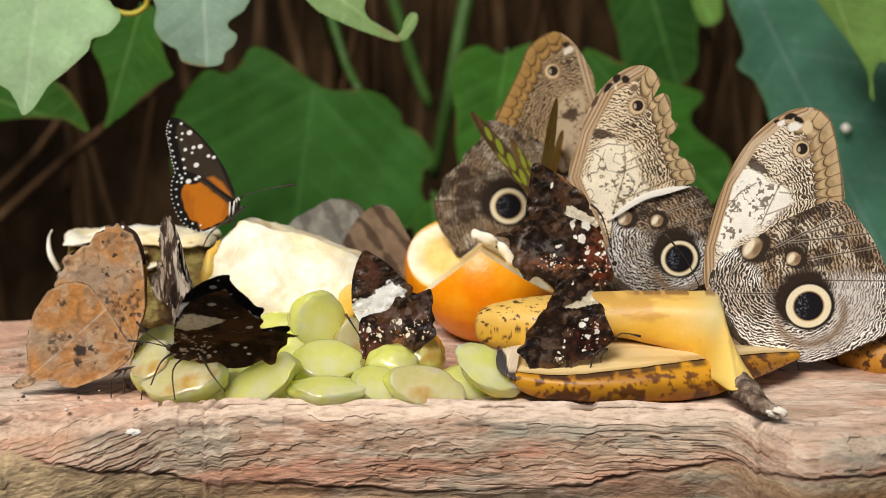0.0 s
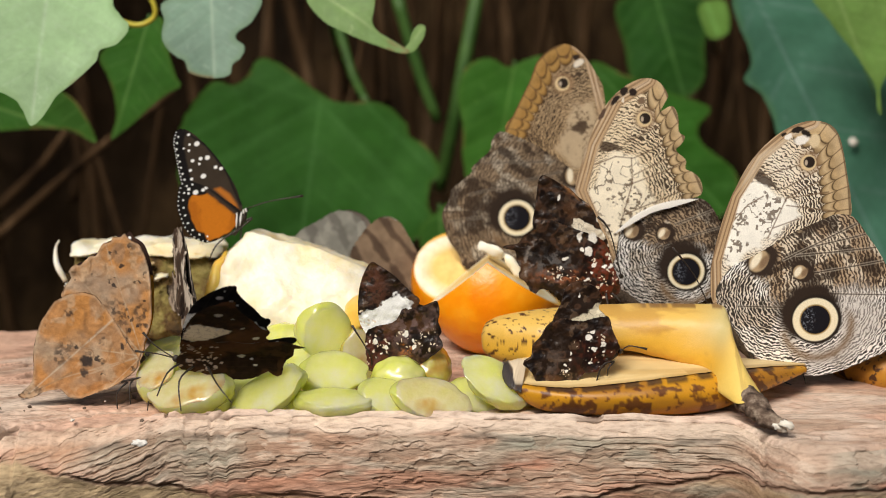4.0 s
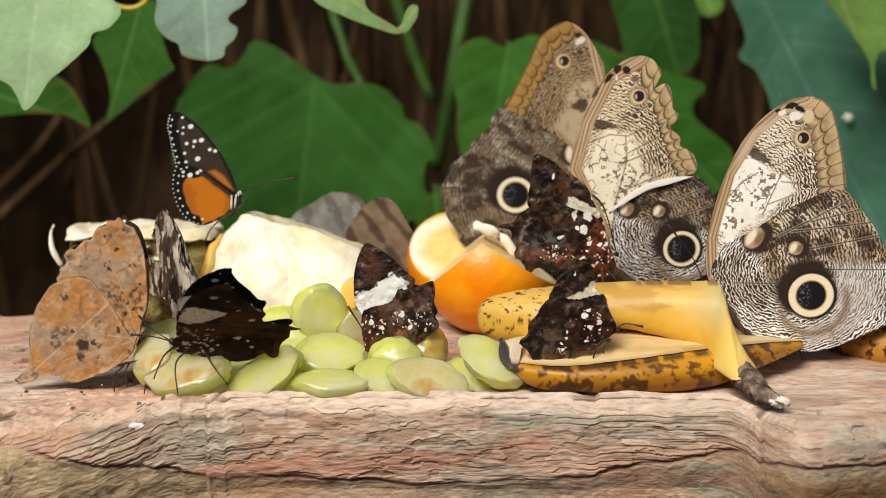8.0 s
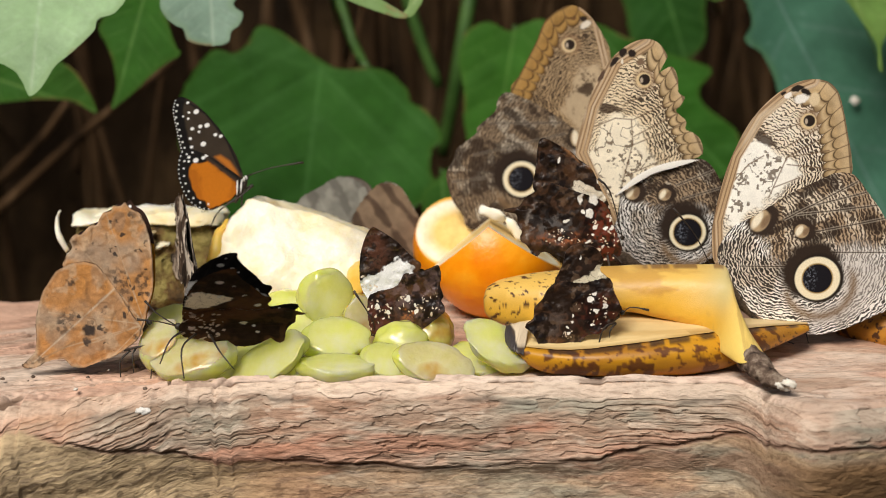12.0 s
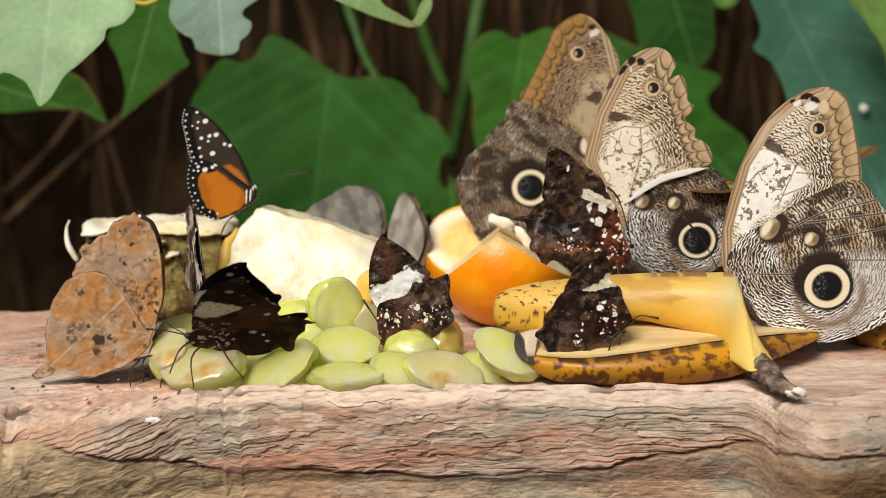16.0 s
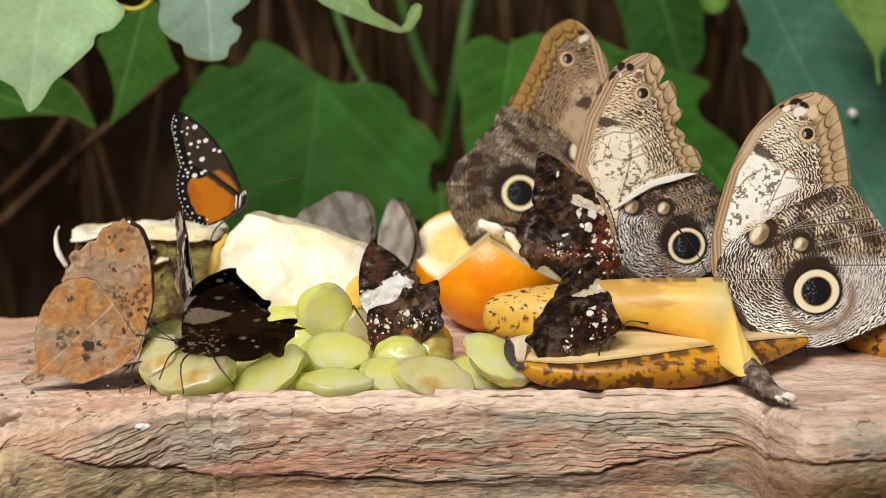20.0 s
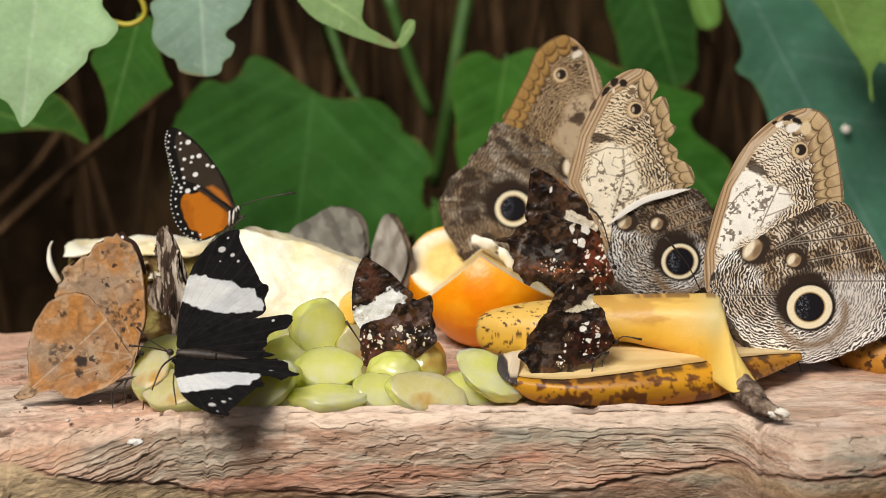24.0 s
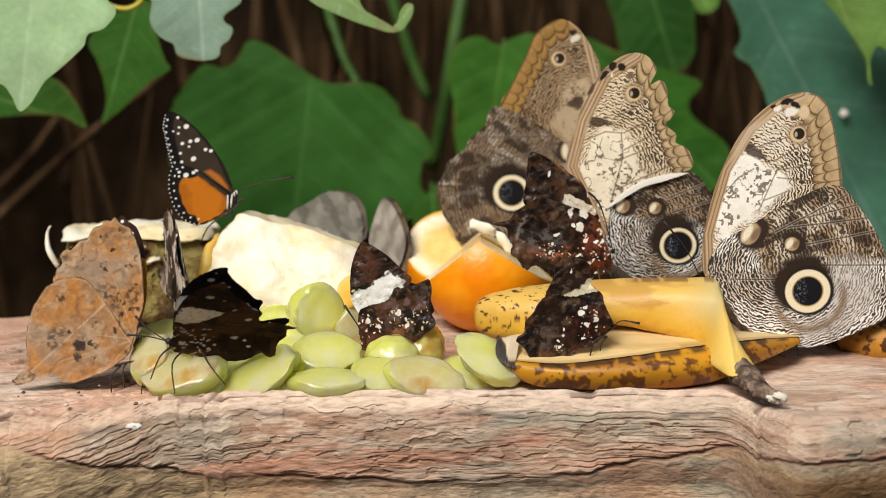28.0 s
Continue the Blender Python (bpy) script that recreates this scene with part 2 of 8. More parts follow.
SCALES = pigment_material("wing_scales", 0.7, 0.16, 0.12)
MATTE_DARK = pigment_material("matte_dark_scales", 0.7, 0.1, 0.1, 0.38)
DARK_SCALES = pigment_material("dark_wing_scales", 0.38, 0.2, 0.26)
LEAF = pigment_material("leaf_tissue", 0.48, 0.12, 0.26, 0.3)
PEEL = pigment_material("banana_skin", 0.42, 0.1, 0.4)
CHITIN = speckled("chitin", [(0.3, (0.012, 0.009, 0.007)), (0.7, (0.05, 0.035, 0.025))], 900, 0.45)
FUR = speckled("body_fur", [(0.3, (0.05, 0.035, 0.025)), (0.7, (0.22, 0.16, 0.11))], 1500, 0.9, 0.1, (1, 1, 1), 0.8, 0.0008)
PEEL_BROWN = speckled("spotted_peel", [(0.25, (0.22, 0.085, 0.012)), (0.5, (0.46, 0.2, 0.02)), (0.8, (0.58, 0.3, 0.045))], 90, 0.42, 0.4, (0.6, 1, 1), 0.2, 0.0003, flecks=(260, 0.53, (0.07, 0.026, 0.009)))
STEM_TIP = speckled("stem_tip", [(0.3, (0.035, 0.025, 0.02)), (0.5, (0.16, 0.11, 0.08)), (0.75, (0.5, 0.4, 0.3))], 320, 0.9, 0.1, (1, 1, 1), 0.9, 0.001)
ORANGE_PEEL = speckled("orange_peel", [(0.3, (0.84, 0.2, 0.0)), (0.5, (0.92, 0.3, 0.002)), (0.72, (0.95, 0.42, 0.02))], 55, 0.34, 0.4, (1, 1, 1), 0.5, 0.0006, detail=7)
PINE_FLESH = speckled("pineapple_flesh", [(0.28, (0.66, 0.45, 0.16)), (0.42, (0.8, 0.68, 0.42)), (0.6, (0.88, 0.83, 0.68))], 42, 0.42, 0.4, (1, 1, 1), 0.6, 0.0014, 0.3, (1, 0.8, 0.4), detail=7)
YELLOW_FLESH = speckled("yellow_flesh", [(0.3, (0.7, 0.4, 0.05)), (0.7, (0.8, 0.58, 0.14))], 90, 0.4, 0.4, (1, 1, 1), 0.4, 0.0008, 0.3, (1, 0.7, 0.2))
PITH = speckled("orange_pith", [(0.3, (0.9, 0.82, 0.6)), (0.7, (0.93, 0.9, 0.8))], 120, 0.6, 0.3, (1, 1, 1), 0.3, 0.0005)
PINE_RIND = speckled("pineapple_rind", [(0.3, (0.025, 0.016, 0.008)), (0.45, (0.14, 0.08, 0.025)), (0.58, (0.26, 0.21, 0.06)), (0.75, (0.46, 0.36, 0.14))], 150, 0.6, 0.3, (1, 1, 1), 0.9, 0.003)
GRAPE = speckled("grape_skin", [(0.3, (0.76, 0.85, 0.12)), (0.5, (0.87, 0.93, 0.25)), (0.72, (0.96, 0.97, 0.52))], 60, 0.18, 0.5, (1, 1, 1), 0.1, 0.0003, 1.0, (1.0, 1.0, 0.25))
GRAPE_CUT = speckled("grape_flesh", [(0.3, (0.84, 0.88, 0.16)), (0.5, (0.93, 0.95, 0.32)), (0.72, (0.97, 0.97, 0.6))], 70, 0.22, 0.5, (1, 1, 1), 0.3, 0.0005, 1.0, (1.0, 1.0, 0.35))
EARTH = speckled("dark_earth", [(0.3, (0.004, 0.003, 0.002)), (0.5, (0.02, 0.012, 0.006)), (0.62, (0.055, 0.033, 0.015)), (0.78, (0.13, 0.08, 0.04))], 16, 0.95, 0.05, (1, 1, 0.45), 0.9, 0.01, detail=7)
TWIG = speckled("dry_twig", [(0.3, (0.014, 0.008, 0.004)), (0.55, (0.05, 0.028, 0.013)), (0.75, (0.12, 0.075, 0.04))], 60, 0.85, 0.05, (1, 1, 0.2), 0.6, 0.002)
PALE_MEMBRANE = speckled("pale_membrane", [(0.3, (0.62, 0.56, 0.46)), (0.7, (0.8, 0.76, 0.68))], 400, 0.6, 0.3)
GREEN_STEM = speckled("green_stem", [(0.3, (0.028, 0.075, 0.012)), (0.7, (0.06, 0.13, 0.024))], 80, 0.5, 0.3)
TENDRIL = speckled("tendril", [(0.3, (0.42, 0.34, 0.03)), (0.7, (0.55, 0.48, 0.06))], 120, 0.45, 0.3)


GRAPE_BRUISED = speckled("bruised_grape_flesh", [(0.3, (0.78, 0.7, 0.26)), (0.5, (0.9, 0.82, 0.45)), (0.72, (0.95, 0.9, 0.66))], 90, 0.22, 0.5, (1, 1, 1), 0.4, 0.0008, 1.0, (0.9, 1.0, 0.5), flecks=(70, 0.53, (0.72, 0.4, 0.06)), soft=0.16)
AMBER_GRAPE = speckled("amber_grape_skin", [(0.3, (0.8, 0.58, 0.08)), (0.5, (0.88, 0.7, 0.16)), (0.72, (0.92, 0.8, 0.34))], 70, 0.2, 0.5, (1, 1, 1), 0.15, 0.0004, 1.0, (1.0, 0.8, 0.3), flecks=(90, 0.55, (0.56, 0.3, 0.06)), soft=0.14)
for wet, see, rough in ((GRAPE, 0.35, 0.06), (GRAPE_CUT, 0.35, 0.08), (GRAPE_BRUISED, 0.4, 0.16), (AMBER_GRAPE, 0.4, 0.1)):
    skin = wet.node_tree.nodes["Principled BSDF"]
    skin.inputs["Transmission Weight"].default_value = see
    skin.inputs["IOR"].default_value = 1.36
    skin.inputs["Roughness"].default_value = rough
    skin.inputs["Coat Weight"].default_value = 0.45
    skin.inputs["Coat Roughness"].default_value = 0.1
CHALK = speckled("chalky_white", [(0.3, (0.7, 0.66, 0.6)), (0.7, (0.82, 0.8, 0.76))], 300, 0.9, 0.1)


def wood_material():
    m, nt, b = nodes_of("weathered_wood")
    at = nt.nodes.new("ShaderNodeAttribute")
    at.attribute_name = "pigment"
    n = noise_node(nt, 70, 8, 0.65, (0.35, 1, 1), 0.8)
    fibre = noise_node(nt, 700, 6, 0.66, (0.3, 1, 1), 0.4)
    r = ramp(nt, fibre.outputs[0], [(0.32, (0.66, 0.61, 0.58)), (0.5, (0.98, 0.97, 0.96)), (0.72, (1.14, 1.12, 1.1))])
    r2 = ramp(nt, n.outputs[0], [(0.3, (0.8, 0.76, 0.74)), (0.7, (1.1, 1.08, 1.05))])
    c = mix(nt, mix(nt, at.outputs["Color"], r.outputs[0], 1.0, "MULTIPLY"), r2.outputs[0], 1.0, "MULTIPLY")
    nt.links.new(c, b.inputs["Base Color"])
    b.inputs["Roughness"].default_value = 0.8
    b.inputs["Specular IOR Level"].default_value = 0.2
    bump(nt, b, fibre.outputs[0], 0.65, 0.0008)
    return m


WOOD = wood_material()


# ---------- the carved wooden feeding table ----------
def lip_y(x):
    """The front rim in plan."""
    return -0.0500 - 0.0225 * step(0.091, 0.112, x) + 0.009 * step(0.114, 0.15, x) - 0.014 * step(-0.085, -0.16, x) + 0.0022 * (fbm(x * 28, x * 0, 5, 1) - 0.5)


def wood_colour(u, v, seed=3):
    """Greys, pinks and tans in short streaks; u along the grain, v across it, metres."""
    a = fbm(u * 22, v * 120, seed, 4)
    b = fbm(u * 60 + 7, v * 500, seed + 9, 4)
    c = fbm(u * 15, v * 45, seed + 20, 4)
    e = fbm(u * 160, v * 420, seed + 30, 4)
    col = np.tile(np.array([[0.50, 0.41, 0.33]]), (len(u), 1))
    col = paint(col, (0.40, 0.385, 0.325), step(0.42, 0.58, a))
    col = paint(col, (0.60, 0.38, 0.28), step(0.5, 0.64, c) * 0.65)
    col = paint(col, (0.66, 0.57, 0.48), step(0.5, 0.64, b) * 0.55)
    col = paint(col, (0.27, 0.19, 0.14), step(0.56, 0.7, 1 - b) * 0.45)
    return paint(col, (0.74, 0.67, 0.59), step(0.56, 0.68, e) * 0.5)


def drift(u, v, seed):
    """Slow noise with no grid showing, 0 to 1."""
    total = 0
    for k, a in enumerate((0.3, 1.1, 1.9, 2.6)):
        c, d = math.cos(a), math.sin(a)
        total = total + vnoise(u * c - v * d + 3.1 * k, u * d + v * c + 7.7 * k, seed + k)
    return 0.5 + (total / 4 - 0.5) * 1.7


def ridges(u, v, seed):
    """Thin wandering lines, 1 on the line."""
    return 1 - np.abs(2 * fbm(u, v, seed, 3) - 1)


def build_table():
    table = thing("feeding_table", pose(0, 0, 0), "weathered pinkish grey carved wooden feeding table with cracked grain", "table")
    x = np.concatenate([np.linspace(-0.34, -0.18, 60, endpoint=False), np.linspace(-0.18, 0.18, 1500), np.linspace(0.18, 0.34, 61)[1:]])
    nx, ntop = len(x), 150
    back = 0.072 + 0.05 * step(-0.06, 0.02, x) + 0.004 * fbm(x * 40, x * 0, 8)
    lip = lip_y(x)
    # the rim stands up along the middle and sinks into the surface at both ends
    stand = step(-0.11, -0.075, x) * step(0.103, 0.088, x)
    rows, cols = [], []
    for k in range(ntop):
        t = (k / (ntop - 1)) ** 0.7
        y = back + (lip - back) * t
        run = y - lip
        grain = y * 0.5 + 0.25 * np.clip(-0.07 - x, 0, 1) + 0.003 * (drift(x * 30, y * 60, 14) - 0.5)
        pits = step(0.9, 0.97, ridges(x * 45, grain * 240, 12)) * step(0.5, 0.62, fbm(x * 30, y * 60, 13))
        flake = fbm(x * 150, grain * 700, 16, 4)
        crust = step(0.03, 0.0, run) * step(-0.05, -0.1, x)
        h = -0.0012 + 0.0020 * (fbm(x * 60, grain * 320, 11, 4) - 0.5) - 0.0012 * pits + 0.0012 * (flake - 0.5) * (0.5 + 1.5 * crust)
        h = h - 0.0014 * crust * step(0.52, 0.62, fbm(x * 90, y * 150, 17, 4))
        h = h + 0.0031 * stand * step(0.0065, 0.0015, run) - 0.0016 * step(0.0022, 0.0, run) ** 2
        rows.append(np.stack([x, y, h], 1))
        c = paint(wood_colour(x, grain, 3), (0.74, 0.58, 0.47), 0.35 + 0.5 * fbm(x * 25, y * 50, 4))
        c = paint(c, (0.64, 0.36, 0.25), 0.65 * step(0.46, 0.62, fbm(x * 14 + 3, grain * 70, 6)))
        c = paint(c, (0.36, 0.22, 0.15), 0.55 * step(0.54, 0.66, fbm(x * 50, grain * 400, 7, 4)))
        c = paint(c, (0.48, 0.3, 0.2), 0.5 * step(0.075, 0.1, x) * step(0.4, 0.6, fbm(x * 30, grain * 160, 18)))
        # pale rim top, with the highlight of its edge painted in
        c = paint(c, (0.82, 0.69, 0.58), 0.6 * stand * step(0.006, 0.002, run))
        c = paint(c, (0.2, 0.13, 0.09), 0.8 * crust * step(0.58, 0.66, fbm(x * 90, y * 150, 17, 4)))
        cols.append(paint(c, (0.14, 0.09, 0.06), 0.75 * pits))
    edge = rows[-1][:, 2]
    roll = 0.0014 + 0.006 * step(-0.075, -0.12, x) + 0.002 * step(0.09, 0.11, x)
    depths = np.concatenate([np.linspace(0.0, 0.042, 250)[1:], np.linspace(0.042, 0.085, 30)[1:]])
    ledge = np.interp(x, [-0.17, -0.1356, -0.1069, -0.0728, -0.0364, -0.0029, 0.0363, 0.0545, 0.0892, 0.1087, 0.1355, 0.18], [0.003, 0.0066, 0.0158, 0.0242, 0.0262, 0.0275, 0.0252, 0.0224, 0.0156, 0.0108, 0.0111, 0.0108])
    ledge = ledge + 0.0022 * (fbm(x * 60, x * 0, 51, 3) - 0.5)
    for s in depths:
        z = edge - s
        deep = s + 0 * x
        fall = 0.0011 * np.sin(x * 31 + 1) + 0.045 * np.clip(x - 0.025, 0, 0.08) - 0.02 * np.clip(-0.02 - x, 0, 0.06) - 0.3 * np.clip(-0.085 - x, 0, 1)
        w = deep + fall + 0.0022 * (drift(x * 26, deep * 130, 31) - 0.5) + 0.0007 * (drift(x * 120, deep * 420, 32) - 0.5)
        beat = np.sin(2 * math.pi * (w / 0.0019 + 1.3 * drift(x * 16, w * 160, 38) + 0.3 * drift(x * 90, w * 300, 39)))
        comb = step(0.45, 0.6, fbm(x * 22, w * 60, 36)) * step(0.0035, 0.006, deep)
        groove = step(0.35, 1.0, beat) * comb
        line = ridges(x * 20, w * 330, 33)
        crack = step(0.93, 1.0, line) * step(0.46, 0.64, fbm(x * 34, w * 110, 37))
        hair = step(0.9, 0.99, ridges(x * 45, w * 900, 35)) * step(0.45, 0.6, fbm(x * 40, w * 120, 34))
        flake = fbm(x * 170, w * 620, 43, 4)
        chip = step(0.57, 0.63, fbm(x * 120, w * 300, 47, 4))
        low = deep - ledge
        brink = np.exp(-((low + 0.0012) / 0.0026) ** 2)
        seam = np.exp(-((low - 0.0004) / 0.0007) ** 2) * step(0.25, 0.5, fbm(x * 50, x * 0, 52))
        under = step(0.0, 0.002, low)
        relief = 1 - 0.7 * under
        y = lip - 0.003 * np.sin(math.pi * np.clip(deep / 0.03, 0, 1)) + roll * 1.1 * (np.exp(-(deep / roll) ** 2) - 1)
        y = y + (0.0006 * groove + 0.0004 * crack) * (1 - under) + 0.00015 * hair + 0.0010 * (0.5 - flake) * relief + 0.0005 * chip * relief + 0.0014 * (drift(x * 50, deep * 150, 41) - 0.5)
        y = y - 0.0006 * brink * (0.3 + 1.4 * fbm(x * 90, w * 300, 55, 3)) + 0.0009 * seam + 0.0004 * under + 0.03 * np.clip(low - 0.001, 0, 0.05)
        y = y + 0.0012 * under * (fbm(x * 200, deep * 260, 57, 4) - 0.5) + 0.012 * step(0.06, 0.085, deep) ** 2
        rows.append(np.stack([x, y, z], 1))
        c = wood_colour(x, w, 63)
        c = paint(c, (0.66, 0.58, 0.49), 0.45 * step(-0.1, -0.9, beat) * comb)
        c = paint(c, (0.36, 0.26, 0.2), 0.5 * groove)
        c = paint(c, (0.36, 0.39, 0.34), 0.85 * step(0.5, 0.66, fbm(x * 20 + 2, w * 60, 44)) * step(-0.09, -0.03, x))
        c = paint(c, (0.56, 0.27, 0.18), 0.65 * step(0.52, 0.64, fbm(x * 24 + 8, w * 120, 45)))
        c = paint(c, (0.62, 0.36, 0.23), 0.8 * step(-0.085, -0.13, x) * step(0.35, 0.6, fbm(x * 30, w * 130, 71)))
        c = paint(c, (0.56, 0.46, 0.36), 0.5 * step(-0.118, -0.145, x) * step(0.0, 0.7, np.sin(w * 3600)))
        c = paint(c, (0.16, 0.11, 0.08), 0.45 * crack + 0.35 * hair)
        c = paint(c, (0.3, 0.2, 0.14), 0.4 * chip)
        # the same painted highlight carried over the edge onto the pale front lip
        lit_crest = step(0.0052, 0.003, deep + 0.004 * (fbm(x * 60, x * 0, 81) - 0.5))
        c = paint(c, (0.84, 0.73, 0.63), 0.8 * lit_crest * (0.6 + 0.4 * stand))
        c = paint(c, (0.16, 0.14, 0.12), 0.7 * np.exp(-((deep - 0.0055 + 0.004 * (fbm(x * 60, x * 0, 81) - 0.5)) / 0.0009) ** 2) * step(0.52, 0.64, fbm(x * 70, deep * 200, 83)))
        c = paint(c, (0.63, 0.42, 0.33), 0.6 * brink * step(0.3, 0.6, fbm(x * 80, w * 300, 85)))
        tan = np.tile(np.array([[0.56, 0.46, 0.3]]), (nx, 1)) * (0.55 + 0.9 * fbm(x * 130, deep * 180, 87, 4)[:, None])
        tan = paint(tan, (0.5, 0.34, 0.2), step(-0.09, -0.05, x) * step(0.03, -0.02, x) * 0.7)
        tan = paint(tan, (0.47, 0.43, 0.33), step(0.0, 0.04, x) * step(0.3, 0.6, fbm(x * 40, deep * 200, 88)))
        tan = paint(tan, (0.2, 0.16, 0.13), 0.5 * step(0.86, 0.97, ridges(x * 30, w * 500, 91)) * step(0.4, 0.6, fbm(x * 40, w * 90, 92)))
        # brown shadow under the overhang at the right end, painted into the wood
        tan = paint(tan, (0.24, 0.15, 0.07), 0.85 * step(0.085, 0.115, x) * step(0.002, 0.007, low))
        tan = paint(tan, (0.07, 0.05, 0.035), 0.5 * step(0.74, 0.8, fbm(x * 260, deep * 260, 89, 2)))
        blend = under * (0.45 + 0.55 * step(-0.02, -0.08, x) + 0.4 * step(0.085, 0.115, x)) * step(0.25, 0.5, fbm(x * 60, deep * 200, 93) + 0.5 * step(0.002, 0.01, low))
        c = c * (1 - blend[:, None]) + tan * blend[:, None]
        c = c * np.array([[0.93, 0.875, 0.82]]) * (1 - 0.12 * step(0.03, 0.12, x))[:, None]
        # second coat of that painted shadow, deeper towards the right corner
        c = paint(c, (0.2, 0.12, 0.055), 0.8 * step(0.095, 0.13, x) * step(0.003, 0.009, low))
        # the seam's brown shadow is coloured in over its shallow groove
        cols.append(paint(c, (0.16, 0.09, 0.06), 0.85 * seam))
    v = np.concatenate(rows)
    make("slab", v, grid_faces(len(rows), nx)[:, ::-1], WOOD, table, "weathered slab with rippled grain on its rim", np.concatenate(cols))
    bm = bmesh.new()
    bmesh.ops.create_cone(bm, cap_ends=True, segments=48, radius1=0.15, radius2=0.17, depth=0.83, matrix=pose(0, 0.12, -0.475))
    part("stump", bm, TWIG, table, "dark rough wooden stump")
    for (px, py, pz), w, h in (((-0.0957, -0.0650, -0.0046), 2.4, 1.0), ((-0.0744, -0.0530, -0.0148), 1.2, 2.0)):
        bm = ellipsoid(w * MM, 0.9 * MM, h * MM, bumps=0.5, seed=px * 90)
        bmesh.ops.translate(bm, verts=bm.verts, vec=(px, py, pz))
        part("splash", bm, CHALK, table, "white dried bird-lime splash")
    return table


build_table()


# ---------- ground and the bank of earth and stems behind ----------
def build_ground():
    n = 90
    r = np.concatenate([np.linspace(-4, 4, n)])
    gx, gy = np.meshgrid(r, r, indexing="ij")
    gx, gy = np.sign(gx) * np.abs(gx) ** 4 * 8, np.sign(gy) * np.abs(gy) ** 4 * 8
    gz = -0.9 + 0.05 * fbm(gx.ravel() * 3, gy.ravel() * 3, 5) + 0 * gx.ravel()
    ob = make("ground", np.stack([gx.ravel(), gy.ravel(), gz], 1), grid_faces(n, n), EARTH)
    tagged(ob, "dark bare earth under the plants", "ground", kind="structure")


def build_bank():
    n, m = 160, 100
    x, t = np.meshgrid(np.linspace(-1.6, 1.6, n), np.linspace(0, 1, m), indexing="ij")
    x, t = x.ravel(), t.ravel()
    z = -0.95 + 2.3 * t
    y = 0.62 + 0.25 * t ** 2 + 0.12 * (fbm(x * 5, z * 3, 9) - 0.5) + 0.08 * x * x
    ob = make("bank", np.stack([x, y, z], 1), grid_faces(n, m), EARTH)
    tagged(ob, "dark brown bank of earth and dead stems", "bank", kind="structure")


build_ground()
build_bank()
rng = random.Random(4)
for k in range(110):
    x0, z0 = rng.uniform(-0.5, 0.5), rng.uniform(-0.3, 0.3)
    lean = rng.uniform(-0.25, 0.25)
    y0 = rng.uniform(0.38, 0.58)
    pts = [(x0 + lean * s * 0.5 + rng.uniform(-0.02, 0.02), y0 + rng.uniform(-0.02, 0.02), z0 - 0.3 + 0.7 * s) for s in (0, 0.33, 0.66, 1)]
    r = rng.uniform(0.0008, 0.005)
    st = tube("dead_stem", pts, [r, r * 0.9, r * 0.6], TWIG, None, sides=7)
    tagged(st, "dry brown stem on the bank", "stem", "dead stems on the bank")


# ---------- leaves ----------
def leaf_colours(base, pale, a, b, ribs=6, shine=0.25, seed=1, palm=0, rim=()):
    """Leaf green with a paler midrib from a to b and side veins."""
    a, b = np.asarray(a, float), np.asarray(b, float)
    d = (b - a) / np.linalg.norm(b - a)
    long = np.linalg.norm(b - a)

    def colour(u, v):
        col = np.tile(np.asarray(base)[None], (len(u), 1))
        col = paint(col, pale, shine * fbm(u * 0.06, v * 0.06, seed))
        s = (u - a[0]) * d[0] + (v - a[1]) * d[1]
        w = -(u - a[0]) * d[1] + (v - a[1]) * d[0]
        col = paint(col, pale, 0.8 * np.exp(-(w / 0.7) ** 2))
        q = (s - np.abs(w) * 0.75) / long * ribs
        col = paint(col, pale, 0.4 * np.exp(-((q - np.round(q)) / 0.045) ** 2) * step(2, 5, np.abs(w)))
        for k in range(palm):
            t = math.atan2(d[1], d[0]) + radians(-100 + 200 * k / max(palm - 1, 1))
            far = a + np.array([math.cos(t), math.sin(t)]) * long * 1.2
            near = near_line(u, v, a, far)
            col = paint(col, pale, 0.3 * np.exp(-(near / 0.8) ** 2) + 0.12 * np.exp(-(near / 5) ** 2))
        col = col * (0.85 + 0.3 * fbm(u * 0.5, v * 0.5, seed + 4)[:, None])
        col = col * (0.62 + 0.76 * fbm(u * 0.035 + 3, v * 0.035, seed + 14, 3)[:, None])
        if len(rim):
            edge = poly_distance(u, v, list(rim) + [rim[0]])
            col = paint(col, np.asarray(base) * 0.7 + np.array((0.04, 0.07, 0.01)), step(3.2, 0.3, edge + 3 * (fbm(u * 0.15, v * 0.15, seed + 16) - 0.5)) * 0.7)
            col = paint(col, (0.24, 0.15, 0.05), step(1.4, 0.2, edge) * step(0.66, 0.76, fbm(u * 0.07, v * 0.07, seed + 18)) * 0.7)
        specks = step(0.86, 0.92, vnoise(u * 0.3, v * 0.3, seed + 8)) * step(0.5, 0.6, fbm(u, v, seed + 9))
        return paint(col, pale, specks * 0.5)
    return colour


